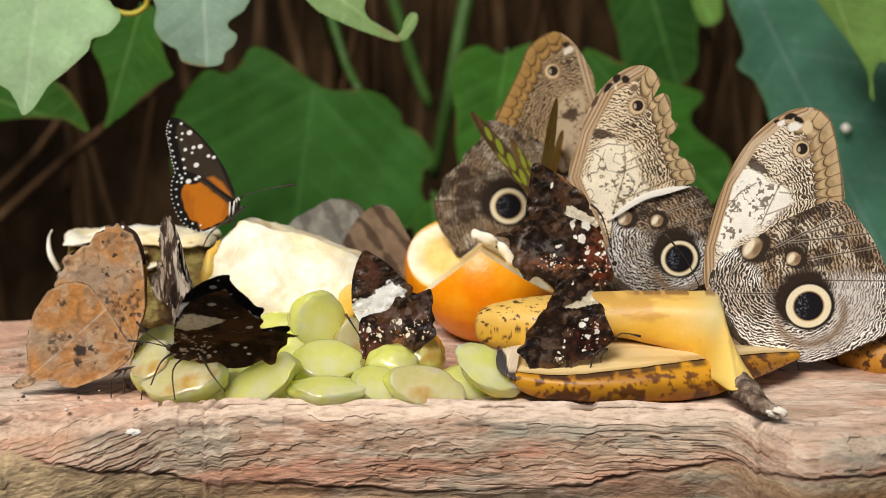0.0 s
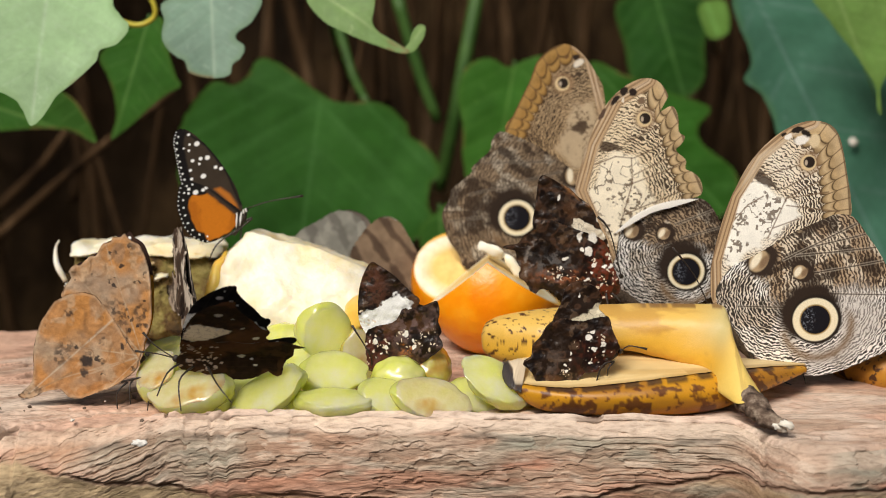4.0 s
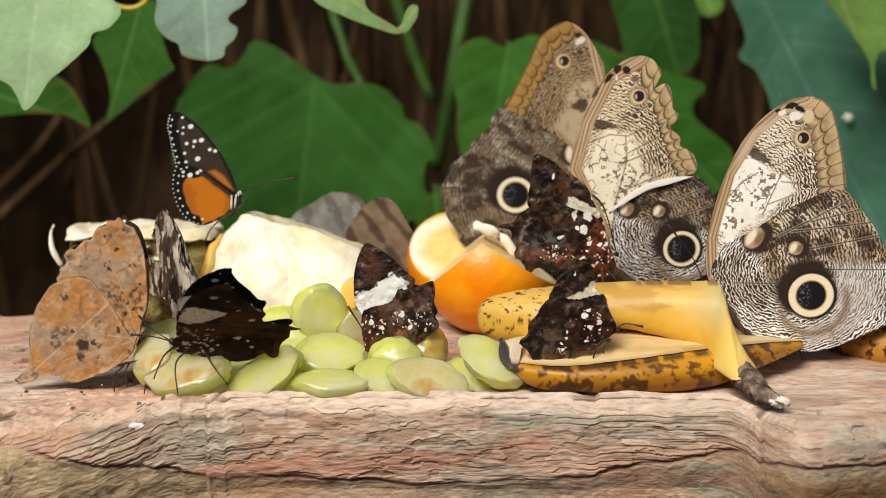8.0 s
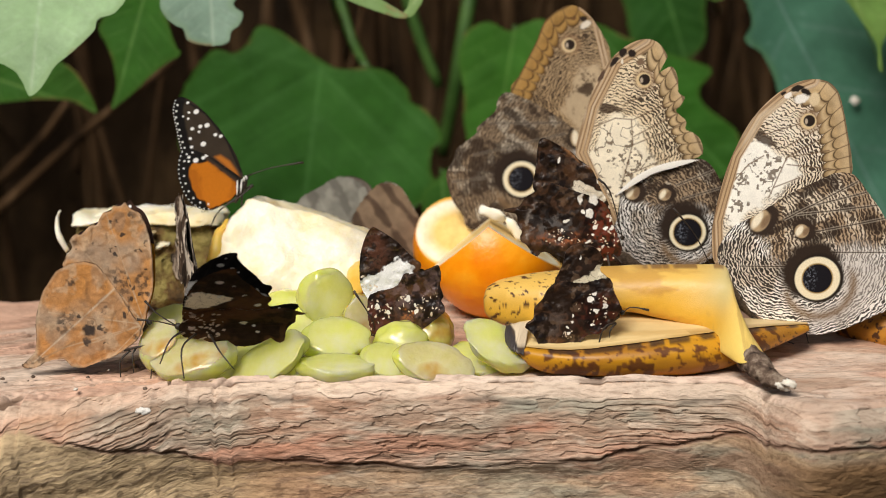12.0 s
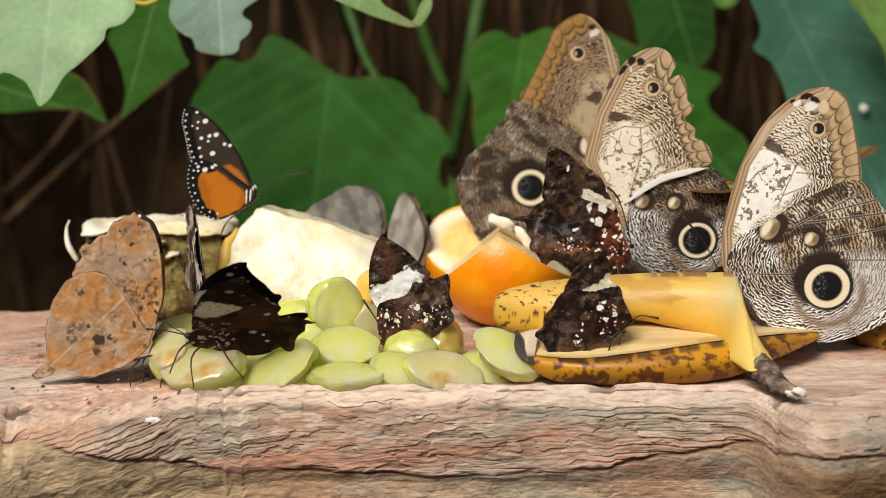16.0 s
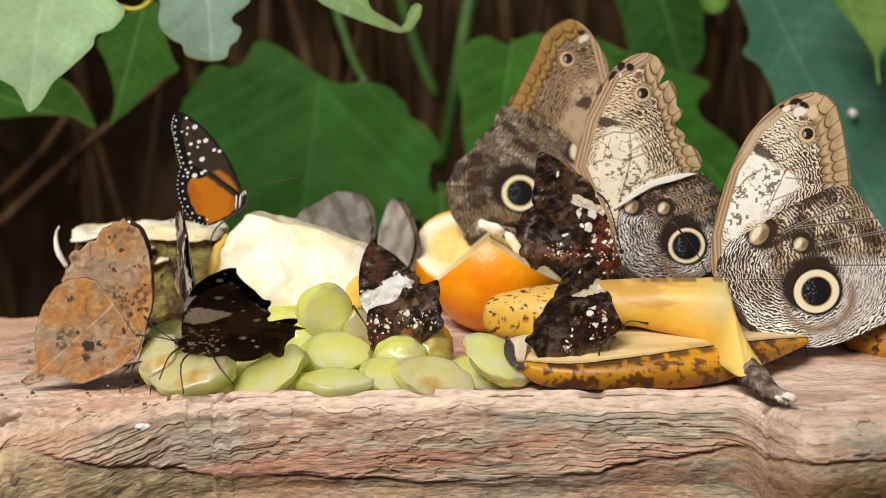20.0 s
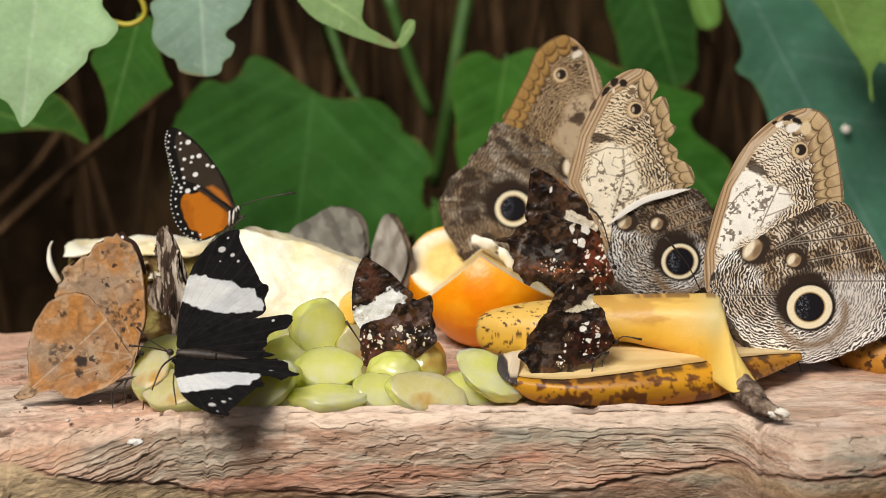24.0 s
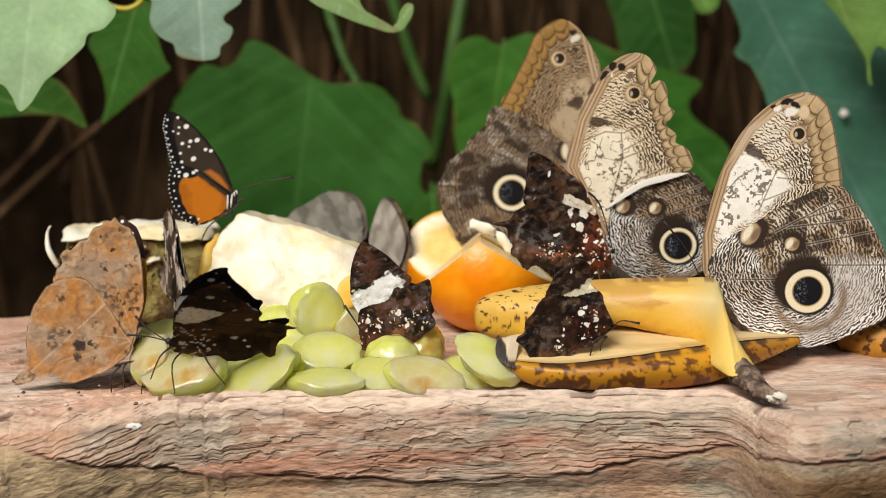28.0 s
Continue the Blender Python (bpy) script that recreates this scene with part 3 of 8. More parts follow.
def leaf(plane, outline, a, b, base, pale, label, seed=1, curl=0.0, fold=0.06, group="leaves behind the table", shine=0.25, ribs=6, ragged=0.03, stalk=True, palm=0):
    ob = thing("leaf", plane, label, "leaf", group)
    a_, b_ = np.asarray(a, float), np.asarray(b, float)
    d = (b_ - a_) / np.linalg.norm(b_ - a_)

    def bend(u, v):
        w = -(u - a_[0]) * d[1] + (v - a_[1]) * d[0]
        s = (u - a_[0]) * d[0] + (v - a_[1]) * d[1]
        return -fold * np.abs(w) + curl * (s / 60) ** 2 + 2.2 * (fbm(u * 0.05, v * 0.05, seed + 2, 2) - 0.5) + 0.25 * np.abs(((s - np.abs(w) * 0.75) / 11) % 1 - 0.5)
    c = np.mean(np.asarray(outline, float), axis=0)
    blade("leaf_blade", outline, c, leaf_colours(base, pale, a, b, ribs, shine, seed, palm, spline(outline, 90)), LEAF, ob, thick=0.4, n=260, m=46, bend=bend, ragged=ragged, seed=seed)
    def rib(p):
        return (p[0] * MM, (bend(np.array([p[0]]), np.array([p[1]]))[0] + 1.3) * MM, p[1] * MM)
    tube("midrib", [rib(a_ + (b_ - a_) * k) for k in (0, 0.25, 0.5, 0.75, 0.95)], [0.0006, 0.0002], GREEN_STEM, ob, sides=6)
    if not stalk:
        return ob
    p0 = np.array(rib(a_))
    back = 0.85 - plane.translation[1]
    way = np.array([plane.translation[0] * 1.2, 1.0, -0.2 + 0.6 * max(plane.translation[2] - 0.05, 0)])
    turn_back = np.array(plane.to_3x3().inverted())
    tube("petiole", [p0, p0 + turn_back @ (way * back * 0.3), p0 + turn_back @ (way * back * 0.65), p0 + turn_back @ (way * back)], [0.0011, 0.0014, 0.002, 0.003], GREEN_STEM, ob, sides=7)
    return ob


PALE, MID, DEEP, BLUE = (0.33, 0.5, 0.25), (0.036, 0.14, 0.014), (0.018, 0.08, 0.009), (0.065, 0.2, 0.12)
leaf(pose(-0.1465, 0.0700, 0.1064, -38, 0, 0), [(-37.5, 37.9), (-8.2, 43.1), (17.4, 30.2), (21.6, 17.0), (27.9, 8.4), (24.1, 1.0), (18.0, -1.5), (17.1, -5.9), (13.0, -10.8), (8.1, -16.1), (3.5, -21.0), (-0.6, -29.1), (-4.8, -32.5), (-7.8, -27.2), (-11.5, -22.4), (-18.8, -19.5), (-30.9, -21.9)],
     *[(-4.5, 37.9), (-4.5, -31.5)], PALE, (0.42, 0.56, 0.34), "pale green lobed leaf hanging over the table", 3, fold=0.1)
leaf(pose(-0.0951, 0.1100, 0.1096, -25, 0, 0), [(-14.7, 14.0), (19.3, 16.4), (18.7, 5.8), (12.7, 0.5), (12.3, -2.3), (15.5, -5.1), (14.7, -9.3), (11.3, -12.5), (10.5, -16.2), (7.1, -17.8), (-0.6, -17.6), (-5.6, -15.7), (-7.1, -11.6), (-10.6, -9.7), (-14.2, -6.5), (-16.6, -1.4), (-15.9, 4.7)],
     *[(1.7, 16.4), (4.4, -17.3)], (0.19, 0.31, 0.22), (0.34, 0.46, 0.34), "grey-green lobed leaf with nibbled edges", 5)
leaf(pose(-0.1330, 0.1900, 0.0890, 0, 0, 0), [(-16.8, 4.8), (-8.0, 14.5), (9.1, 21.7), (12.3, 7.3), (15.7, -3.6), (17.5, -7.8), (10.6, -12.1), (3.1, -18.2), (-3.2, -24.4), (-8.1, -28.0), (-13.1, -31.2), (-10.6, -21.9), (-11.3, -12.1), (-13.9, -3.6)],
     *[(4.3, 21.7), (-11.4, -29.7)], MID, (0.12, 0.26, 0.06), "green pointed leaf with a brown tip", 7)
leaf(pose(-0.1773, 0.2200, 0.0660, 0, 0, 0), [(-34.6, 15.1), (-9.6, 12.6), (7.8, 7.6), (16.2, -3.8), (19.2, -13.9), (9.8, -8.9), (-5.3, -7.6), (-35.6, -7.6)],
     *[(-35.0, 5.1), (18.5, -12.7)], MID, (0.16, 0.32, 0.07), "green leaf in the shade", 9)
leaf(pose(-0.0659, 0.2800, 0.0401, 0, 0, 0), [(-53.3, 27.1), (-45.1, 34.6), (-37.1, 33.0), (-30.3, 36.5), (-26.2, 43.7), (-20.8, 45.8), (-10.2, 40.5), (1.8, 31.1), (13.8, 24.9), (27.2, 25.7), (37.9, 23.0), (46.0, 14.9), (47.3, 9.5), (55.4, 4.9), (61.5, -4.1), (61.5, -9.5), (57.2, -13.6), (56.6, -23.2), (59.4, -31.5), (52.5, -39.8), (40.3, -43.9), (21.2, -49.4), (-0.7, -52.2), (-25.2, -49.4), (-46.9, -43.9), (-60.0, -24.6), (-63.2, -2.7), (-61.7, 13.6)],
     *[(4.6, 24.4), (-6.1, -52.2)], (0.03, 0.12, 0.012), (0.08, 0.22, 0.05), "large rich green lobed leaf", 11, ribs=4, palm=5, shine=0.5)
leaf(pose(-0.0311, 0.1000, 0.1103, -30, 0, 0), [(-24.2, 16.8), (-9.0, 21.6), (1.5, 16.8), (1.2, 6.0), (4.8, 0.5), (9.5, -3.3), (13.9, -4.8), (15.6, -6.2), (13.0, -7.1), (4.4, -4.5), (-6.5, -0.2), (-17.4, 5.7)],
     *[(-17.6, 16.8), (13.9, -6.2)], (0.2, 0.34, 0.1), (0.36, 0.5, 0.2), "light green leaf drooping towards its tip", 13)
leaf(pose(-0.0147, 0.0990, 0.1083, -20, 0, 0), [(-3.9, -4.0), (-2.6, -2.2), (-0.9, 0.0), (-0.0, 3.3), (1.7, 6.2), (3.4, 7.1), (5.2, 6.0), (4.7, 2.0), (3.0, -0.9), (1.3, -3.3), (-1.3, -4.5)],
     *[(-3.0, -3.6), (4.3, 5.8)], (0.22, 0.36, 0.11), (0.38, 0.52, 0.2), "light green leaf tip curled upward", 14, ragged=0.0, stalk=False)
leaf(pose(0.0264, 0.3000, 0.0540, 0, 0, 0), [(-22.0, 13.8), (-18.7, 26.1), (-8.4, 31.5), (2.6, 26.9), (9.4, 30.2), (18.9, 32.4), (28.6, 24.7), (32.9, 8.3), (27.6, -11.1), (13.9, -22.2), (-2.6, -33.3), (-13.6, -36.1), (-19.2, -19.4), (-19.8, 0.0)],
     *[(5.3, 28.8), (-5.3, -36.1)], (0.05, 0.18, 0.018), (0.14, 0.32, 0.06), "green leaf behind the big butterflies", 15)
leaf(pose(0.1046, 0.3100, 0.0416, 0, 0, 0), [(-36.7, 38.9), (-17.3, 34.8), (5.0, 26.5), (21.7, 20.9), (23.2, 16.7), (17.9, 9.8), (20.8, 1.4), (36.5, -11.2), (38.2, -22.5), (28.7, -35.2), (6.3, -33.8), (-22.1, -11.2)],
     *[(-31.1, 36.1), (31.4, -31.0)], MID, (0.1, 0.26, 0.05), "green leaf with a wavy edge", 17)
leaf(pose(0.1105, 0.3600, 0.0818, 0, 0, 0), [(-23.7, 28.8), (21.0, 28.8), (20.2, 5.8), (20.6, -11.6), (10.6, -21.8), (-4.0, -18.9), (-15.7, -14.5), (-20.3, 2.9)],
     *[(-4.9, 28.8), (10.6, -20.3)], DEEP, (0.09, 0.22, 0.05), "deep green leaf in the shade", 19)
broad_leaf = leaf(pose(0.1669, 0.2400, 0.0507, 0, 0, 0), [(-38.1, 71.7), (10.0, 76.7), (66.2, 71.7), (133.9, 46.3), (142.4, -5.2), (98.4, -52.6), (52.6, -79.3), (26.2, -73.9), (4.4, -52.6), (-12.2, -20.9), (-17.0, 5.2), (-23.9, 23.3), (-33.2, 31.0), (-30.1, 41.2)],
     *[(-27.8, 66.6), (47.2, -73.9)], BLUE, (0.16, 0.3, 0.24), "broad blue-green leaf with pale flecks", 21, ribs=5)
fleck = ellipsoid(1.9 * MM, 0.35 * MM, 1.6 * MM, bumps=0.6, seed=3)
bmesh.ops.translate(fleck, verts=fleck.verts, vec=(0.0169, -0.0050, 0.0039))
part("splash", fleck, PALE_MEMBRANE, broad_leaf, "white dried splash")
leaf(pose(0.1802, 0.2000, 0.0954, 0, 0, 0), [(-23.0, 29.1), (18.3, 29.1), (29.4, 0.0), (20.1, -12.2), (10.1, -7.3), (6.8, -17.2), (8.3, -24.1), (6.3, -22.1), (4.9, -12.2), (-5.0, 2.4), (-15.2, 14.6)],
     *[(-13.2, 26.7), (7.8, -22.1)], (0.17, 0.32, 0.07), (0.3, 0.45, 0.14), "yellow-green leaf with a withered tip", 23)
leaf(pose(-0.0011, 0.2600, 0.0134, 0, 0, 0), [(-12.0, -5.4), (-5.3, 1.3), (1.3, 6.7), (5.3, 1.3), (8.0, -10.8), (2.7, -18.9), (-9.3, -18.9)],
     *[(-2.7, 5.4), (-1.3, -18.9)], MID, (0.16, 0.32, 0.08), "small green leaf behind the oranges", 25)
leaf(pose(0.1308, 0.3300, 0.0984, 0, 0, 0), [(-7.3, 11.1), (5.2, 13.9), (8.4, 0.0), (3.5, -5.0), (-2.7, -3.4)],
     *[(-3.1, 11.1), (3.5, -4.2)], (0.14, 0.28, 0.05), (0.2, 0.4, 0.1), "small bright green leaf", 27)


def stem(points, r, mat, label, name="plant_stem"):
    ob = tube(name, points, r, mat, None, sides=8)
    return tagged(ob, label, "stem", "plant stems")


stem([(-0.0386, 0.4000, 0.1142), (-0.0349, 0.4000, 0.0784), (-0.0336, 0.4100, 0.0471)], [0.0022, 0.0018], TWIG, "thin dry brown stem among the leaves")
stem([(0.0153, 0.4000, 0.1142), (0.0078, 0.3900, 0.0733), (0.0018, 0.3900, 0.0373), (-0.0043, 0.4000, 0.0053)], [0.004, 0.0035], GREEN_STEM, "upright green stem among the leaves")
stem([(-0.0585, 0.3300, 0.1095), (-0.0486, 0.3200, 0.0768), (-0.0395, 0.3000, 0.0623)], [0.0028, 0.002], GREEN_STEM, "thin green stem among the leaves")
stem([(-0.0271, 0.3600, 0.1106), (-0.0157, 0.3600, 0.0731), (-0.0055, 0.3600, 0.0469)], [0.0032, 0.0028], GREEN_STEM, "slanting green stem among the leaves")
stem([(-0.2351, 0.3500, -0.0166), (-0.2019, 0.3500, 0.0130), (-0.1703, 0.3400, 0.0392), (-0.1381, 0.3400, 0.0636)], [0.003, 0.002], TWIG, "slanting dry brown twig")
stem([(-0.2460, 0.4000, -0.0101), (-0.2206, 0.4000, 0.0146), (-0.2046, 0.4000, 0.0360)], [0.003, 0.002], TWIG, "short dry brown twig")
stem([(-0.2068, 0.4200, -0.0072), (-0.2026, 0.4200, 0.0211), (-0.2109, 0.4200, 0.0490)], [0.003, 0.002], TWIG, "upright dry brown twig")
stem([(-0.1438, 0.1400, 0.1197), (-0.1338, 0.1400, 0.1129), (-0.1248, 0.1400, 0.1107), (-0.1185, 0.1400, 0.1152), (-0.1210, 0.1400, 0.1231)], [0.0011, 0.0011], TENDRIL, "curling yellow vine tendril", "tendril")


# ---------- fruit ----------
def two_parts(bm, names, mats, parent, labels=("", ""), rounded=False):
    """The skin and the cut faces of a piece of fruit as parts of their own."""
    for k in (0, 1):
        if not any(f.material_index == k for f in bm.faces):
            continue
        b = bm.copy()
        bmesh.ops.delete(b, geom=[f for f in b.faces if f.material_index != k], context="FACES")
        for f in b.faces:
            f.material_index = 0
        part(names[k], b, mats[k], parent, labels[k], smooth=True if rounded else k == 0)
    bm.free()


def grape(at, rx, ry, rz, turn, label, cut=None, seed=0, skin=None, flesh=None):
    """A grape or a cut part of one, sizes in mm; cut: planes as (how far out in mm, normal)."""
    ob = thing("grape", pose(*at, 0, turn, 0), label, "grape", "grapes on the table")
    planes = [(Vector(nrm).normalized() * d * MM, nrm) for d, nrm in cut or ()]
    two_parts(ellipsoid(rx * MM, ry * MM, rz * MM, planes, seg=64, ring=44, bumps=0.1, seed=seed, soft=0.0007), ("skin", "cut_face"), (skin or GRAPE, flesh or GRAPE_CUT), ob, rounded=True)
    return ob


# where each grape lies, its half sizes, its turn and its cuts
grape((-0.0414, -0.0120, 0.0194), 10.1, 10, 10.1, 12, "pale green grape half, its cut face turned outward", [(3.2, (0.5, -0.85, 0.15))], 1)
grape((-0.0375, -0.0300, 0.0100), 11.9, 10, 7.4, -8, "yellow-green grape half with a glossy cut top", [(2.4, (0.35, -0.55, 0.75))], 2)
grape((-0.0360, -0.0435, 0.0038), 13.4, 8, 5.3, 1, "flat yellow-green grape half lying down", [(2.4, (0.03, -0.22, 1))], 3)
grape((-0.0587, -0.0420, 0.0059), 14.9, 9, 7.3, -30, "yellow-green grape half with a juicy slanting cut face", [(0.6, (-0.1, -0.6, 0.8))], 4)
grape((-0.0826, -0.0410, 0.0064), 14.2, 9, 8.4, -6, "yellow-green grape half bruised brown at one end", [(2.6, (-0.15, -0.55, 0.8))], 5, flesh=GRAPE_BRUISED)
grape((-0.0945, -0.0340, 0.0091), 6.6, 8, 9.2, 18, "brownish bruised grape among the others", [(3.5, (-0.4, -0.6, 0.6))], 6, skin=GRAPE, flesh=GRAPE_BRUISED)
grape((-0.0555, 0.0040, 0.0130), 7.8, 8, 5.8, 10, "pale green grape behind the others", None, 7)
grape((-0.0201, -0.0400, 0.0046), 8.8, 8, 6.6, 14, "green grape half at the rim", [(1.8, (0.1, -0.6, 0.8))], 8)
grape((-0.0045, -0.0445, 0.0057), 13.8, 8, 6.9, 9, "grape half with a bruised brown cut face", [(0.4, (0.22, -0.7, 0.7))], 9, flesh=GRAPE_BRUISED)
grape((-0.0061, -0.0120, 0.0071), 8.0, 9, 8.4, 0, "ripe amber yellow grape with a stalk scar", None, 10, skin=AMBER_GRAPE)
grape((0.0159, -0.0340, 0.0091), 12.6, 9, 7.6, 40, "pale green grape half leaning against the banana end", [(0.8, (-0.3, -0.55, 0.75))], 11)
grape((0.0097, -0.0260, 0.0017), 10.8, 9, 6.7, 0, "green grape half beside the banana end", [(2.0, (0.2, -0.55, 0.8))], 12)
grape((-0.0697, -0.0300, 0.0043), 11.9, 9, 8.1, 0, "pale green grape under the dark butterfly", [(4.0, (0, -0.5, 0.8))], 13)
grape((-0.0295, -0.0120, 0.0104), 6.8, 9, 10.3, 0, "amber brown grape with soft skin", [(2.5, (0.3, -0.9, 0.1))], 14, skin=AMBER_GRAPE, flesh=GRAPE_BRUISED)
grape((-0.0927, -0.0140, 0.0104), 10.2, 10, 7.6, 0, "pale yellow-green grape in the heap", [(4, (-0.3, -0.5, 0.8))], 15)
grape((-0.0159, -0.0240, 0.0066), 9.3, 9, 7.8, 0, "yellow-green grape in the heap", None, 16)
grape((-0.0505, -0.0120, 0.0095), 9.9, 9, 8.0, 0, "olive green grape in the heap", None, 17)
grape((-0.0478, -0.0380, 0.0007), 7.3, 8, 4.8, 0, "small green grape piece at the rim", None, 18)
grape((-0.0765, -0.0360, 0.0001), 8.1, 8, 4.8, 0, "yellow-green grape piece under the others", None, 19)


def loft(name, path, half_w, half_h, mat, parent, label="", n=60, sides=24, up=(0, 0, 1), arc=(0, 360), bumps=0.0, seed=1, wall=None):
    """Oval sections swept along a line; radii are lists along it."""
    p = spline(path, n, closed=False)
    t = np.linspace(0, 1, n)
    hw = np.interp(t, np.linspace(0, 1, len(half_w)), half_w)
    hh = np.interp(t, np.linspace(0, 1, len(half_h)), half_h)
    tan = np.gradient(p, axis=0)
    tan /= np.linalg.norm(tan, axis=1)[:, None]
    s = np.cross(tan, np.asarray(up, float))
    s /= np.linalg.norm(s, axis=1)[:, None]
    w = np.cross(s, tan)
    full = arc[1] - arc[0] >= 360
    ang = np.radians(np.linspace(arc[0], arc[1], sides, endpoint=not full))
    k = 1 + bumps * (fbm(np.repeat(t, sides) * 18, np.tile(ang, n) * 1.5, seed) - 0.5).reshape(n, sides, 1)
    v = p[:, None] + k * (hw[:, None, None] * np.cos(ang)[None, :, None] * s[:, None] + hh[:, None, None] * np.sin(ang)[None, :, None] * w[:, None])
    faces = grid_faces(n, sides, True).tolist()
    faces += [list(range(sides))[::-1], list(range((n - 1) * sides, n * sides))]
    return make(name, v.reshape(-1, 3), faces, mat, parent, label)


def strap(name, upper, lower, front, behind, mat, parent, label, tones, n=220, sides=72, square=(0.75, 0.85), bumps=0.04, seed=1, round_end=False):
    """A rounded body between two long edges; front and behind say how far it swells. tones(s, t) gives its pigments."""
    a, b = spline(upper, n, closed=False), spline(lower, n, closed=False)
    t = np.linspace(0, 1, n)
    df, db = (np.interp(t, np.linspace(0, 1, len(k)), k) for k in (front, behind))
    ang = np.linspace(0, 2 * math.pi, sides, endpoint=False)
    c, d = np.cos(ang), np.sin(ang)
    soft = np.clip((t - 0.66) / 0.12, 0, 1)[:, None] if round_end else np.zeros((n, 1))
    power = square[0] + (1 - square[0]) * soft
    c, d = np.sign(c)[None] * np.abs(c)[None] ** power, np.sign(d)[None] * np.abs(d)[None] ** (square[1] + (1 - square[1]) * soft)
    k = 1 + bumps * (fbm(np.repeat(t, sides) * 22, np.tile(np.abs(ang - math.pi), n) * 2, seed) - 0.5).reshape(n, sides, 1)
    mid, half = (a + b) / 2, (a - b) / 2
    swell = np.where(d > 0, d * df[:, None], d * db[:, None])
    v = mid[:, None] + k * (half[:, None] * c[:, :, None] + swell[..., None] * np.array([0, -1.0, 0.0]))
    faces = grid_faces(n, sides, True).tolist()
    faces += [list(range(sides))[::-1], list(range((n - 1) * sides, n * sides))]
    return make(name, v.reshape(-1, 3), faces, mat, parent, label, tones(np.repeat(t, sides), c.ravel(), v.reshape(-1, 3)))


def freckles(p, scale, seed, least=0.62):
    """Small blotches of uneven size on a skin, by place."""
    u, v = p[:, 0] + 0.25 * p[:, 1], p[:, 2] + 0.6 * p[:, 1]
    a = drift(u * scale * 0.8, v * scale * 1.1, seed) + 0.35 * (drift(u * scale * 2.3, v * scale * 2.3, seed + 5) - 0.5)
    return step(least, least + 0.08, a)


def ripe_tones(s, t, p):
    """Golden peel: flecked at one end, bruised in the middle, grey-green at the shoulder, pale on the neck."""
    col = np.tile(np.array([[0.68, 0.38, 0.04]]), (len(s), 1)) * (0.9 + 0.2 * fbm(p[:, 0] * 90, p[:, 2] * 90, 3)[:, None])
    # cream highlight along the upper side, painted into the peel
    col = paint(col, (0.78, 0.54, 0.17), step(-0.4, 0.9, t) * 0.5)
    col = paint(col, (0.52, 0.46, 0.22), np.exp(-((s - 0.7) / 0.07) ** 2) * step(-0.6, 0.6, t) * 0.75)
    col = paint(col, (0.82, 0.62, 0.17), step(0.72, 0.9, s) * 0.7)
    col = paint(col, (0.09, 0.035, 0.012), freckles(p, 900, 5, 0.68) * step(0.36, 0.24, s))
    bruise = fbm(p[:, 0] * 70, p[:, 2] * 330, 9, 4)
    col = paint(col, (0.34, 0.13, 0.025), step(0.56, 0.68, bruise) * step(0.3, 0.36, s) * step(0.68, 0.55, s) * 0.4)
    col = paint(col, (0.34, 0.2, 0.06), step(0.6, 0.7, fbm(p[:, 0] * 300, p[:, 2] * 90, 11)) * step(0.66, 0.72, s) * 0.4)
    edge = step(0.93, 0.99, t) * step(0.35, 0.6, vnoise(s * 90, s * 0, 4)) * step(0.44, 0.47, s) * step(0.76, 0.7, s)
    return paint(col, (0.2, 0.09, 0.03), edge * 0.8)


def spotted_tones(s, t, p):
    """Deep yellow peel going brown, with blotches and a dark lower side."""
    col = np.tile(np.array([[0.58, 0.27, 0.012]]), (len(s), 1)) * (0.7 + 0.5 * fbm(p[:, 0] * 60, p[:, 2] * 120, 13)[:, None])
    col = paint(col, (0.36, 0.15, 0.02), step(0.45, 0.65, fbm(p[:, 0] * 45, p[:, 2] * 140, 15)) * 0.7)
    col = paint(col, (0.1, 0.028, 0.008), freckles(p, 330, 17, 0.7) * 0.9)
    col = paint(col, (0.12, 0.035, 0.01), freckles(p, 800, 19, 0.69) * 0.85)
    return paint(col, (0.05, 0.022, 0.012), step(0.8, 0.97, t) * step(0.3, 0.55, vnoise(s * 50, s * 0, 8)) * 0.9)


def flesh_tones(s, t, p):
    col = np.tile(np.array([[0.82, 0.62, 0.3]]), (len(s), 1)) * (0.88 + 0.24 * fbm(p[:, 0] * 80, p[:, 1] * 200, 23)[:, None])
    col = paint(col, (0.62, 0.4, 0.14), step(0.5, 0.7, fbm(p[:, 0] * 40, p[:, 1] * 260, 25)) * 0.6)
    return paint(col, (0.4, 0.22, 0.06), step(-0.75, -1.0, t) * 0.6)


def tip_tones(s, t, p):
    col = np.tile(np.array([[0.055, 0.045, 0.042]]), (len(s), 1)) * (0.5 + fbm(p[:, 0] * 300, p[:, 2] * 300, 27)[:, None])
    col = paint(col, (0.1, 0.06, 0.035), step(0.45, 0.65, fbm(p[:, 0] * 500, p[:, 2] * 500, 29)))
    return paint(col, (0.74, 0.6, 0.42), step(0.62, 0.7, s + 0.3 * t + 0.3 * (fbm(p[:, 0] * 260, p[:, 2] * 260, 33) - 0.5)) * step(-0.55, -0.3, t))


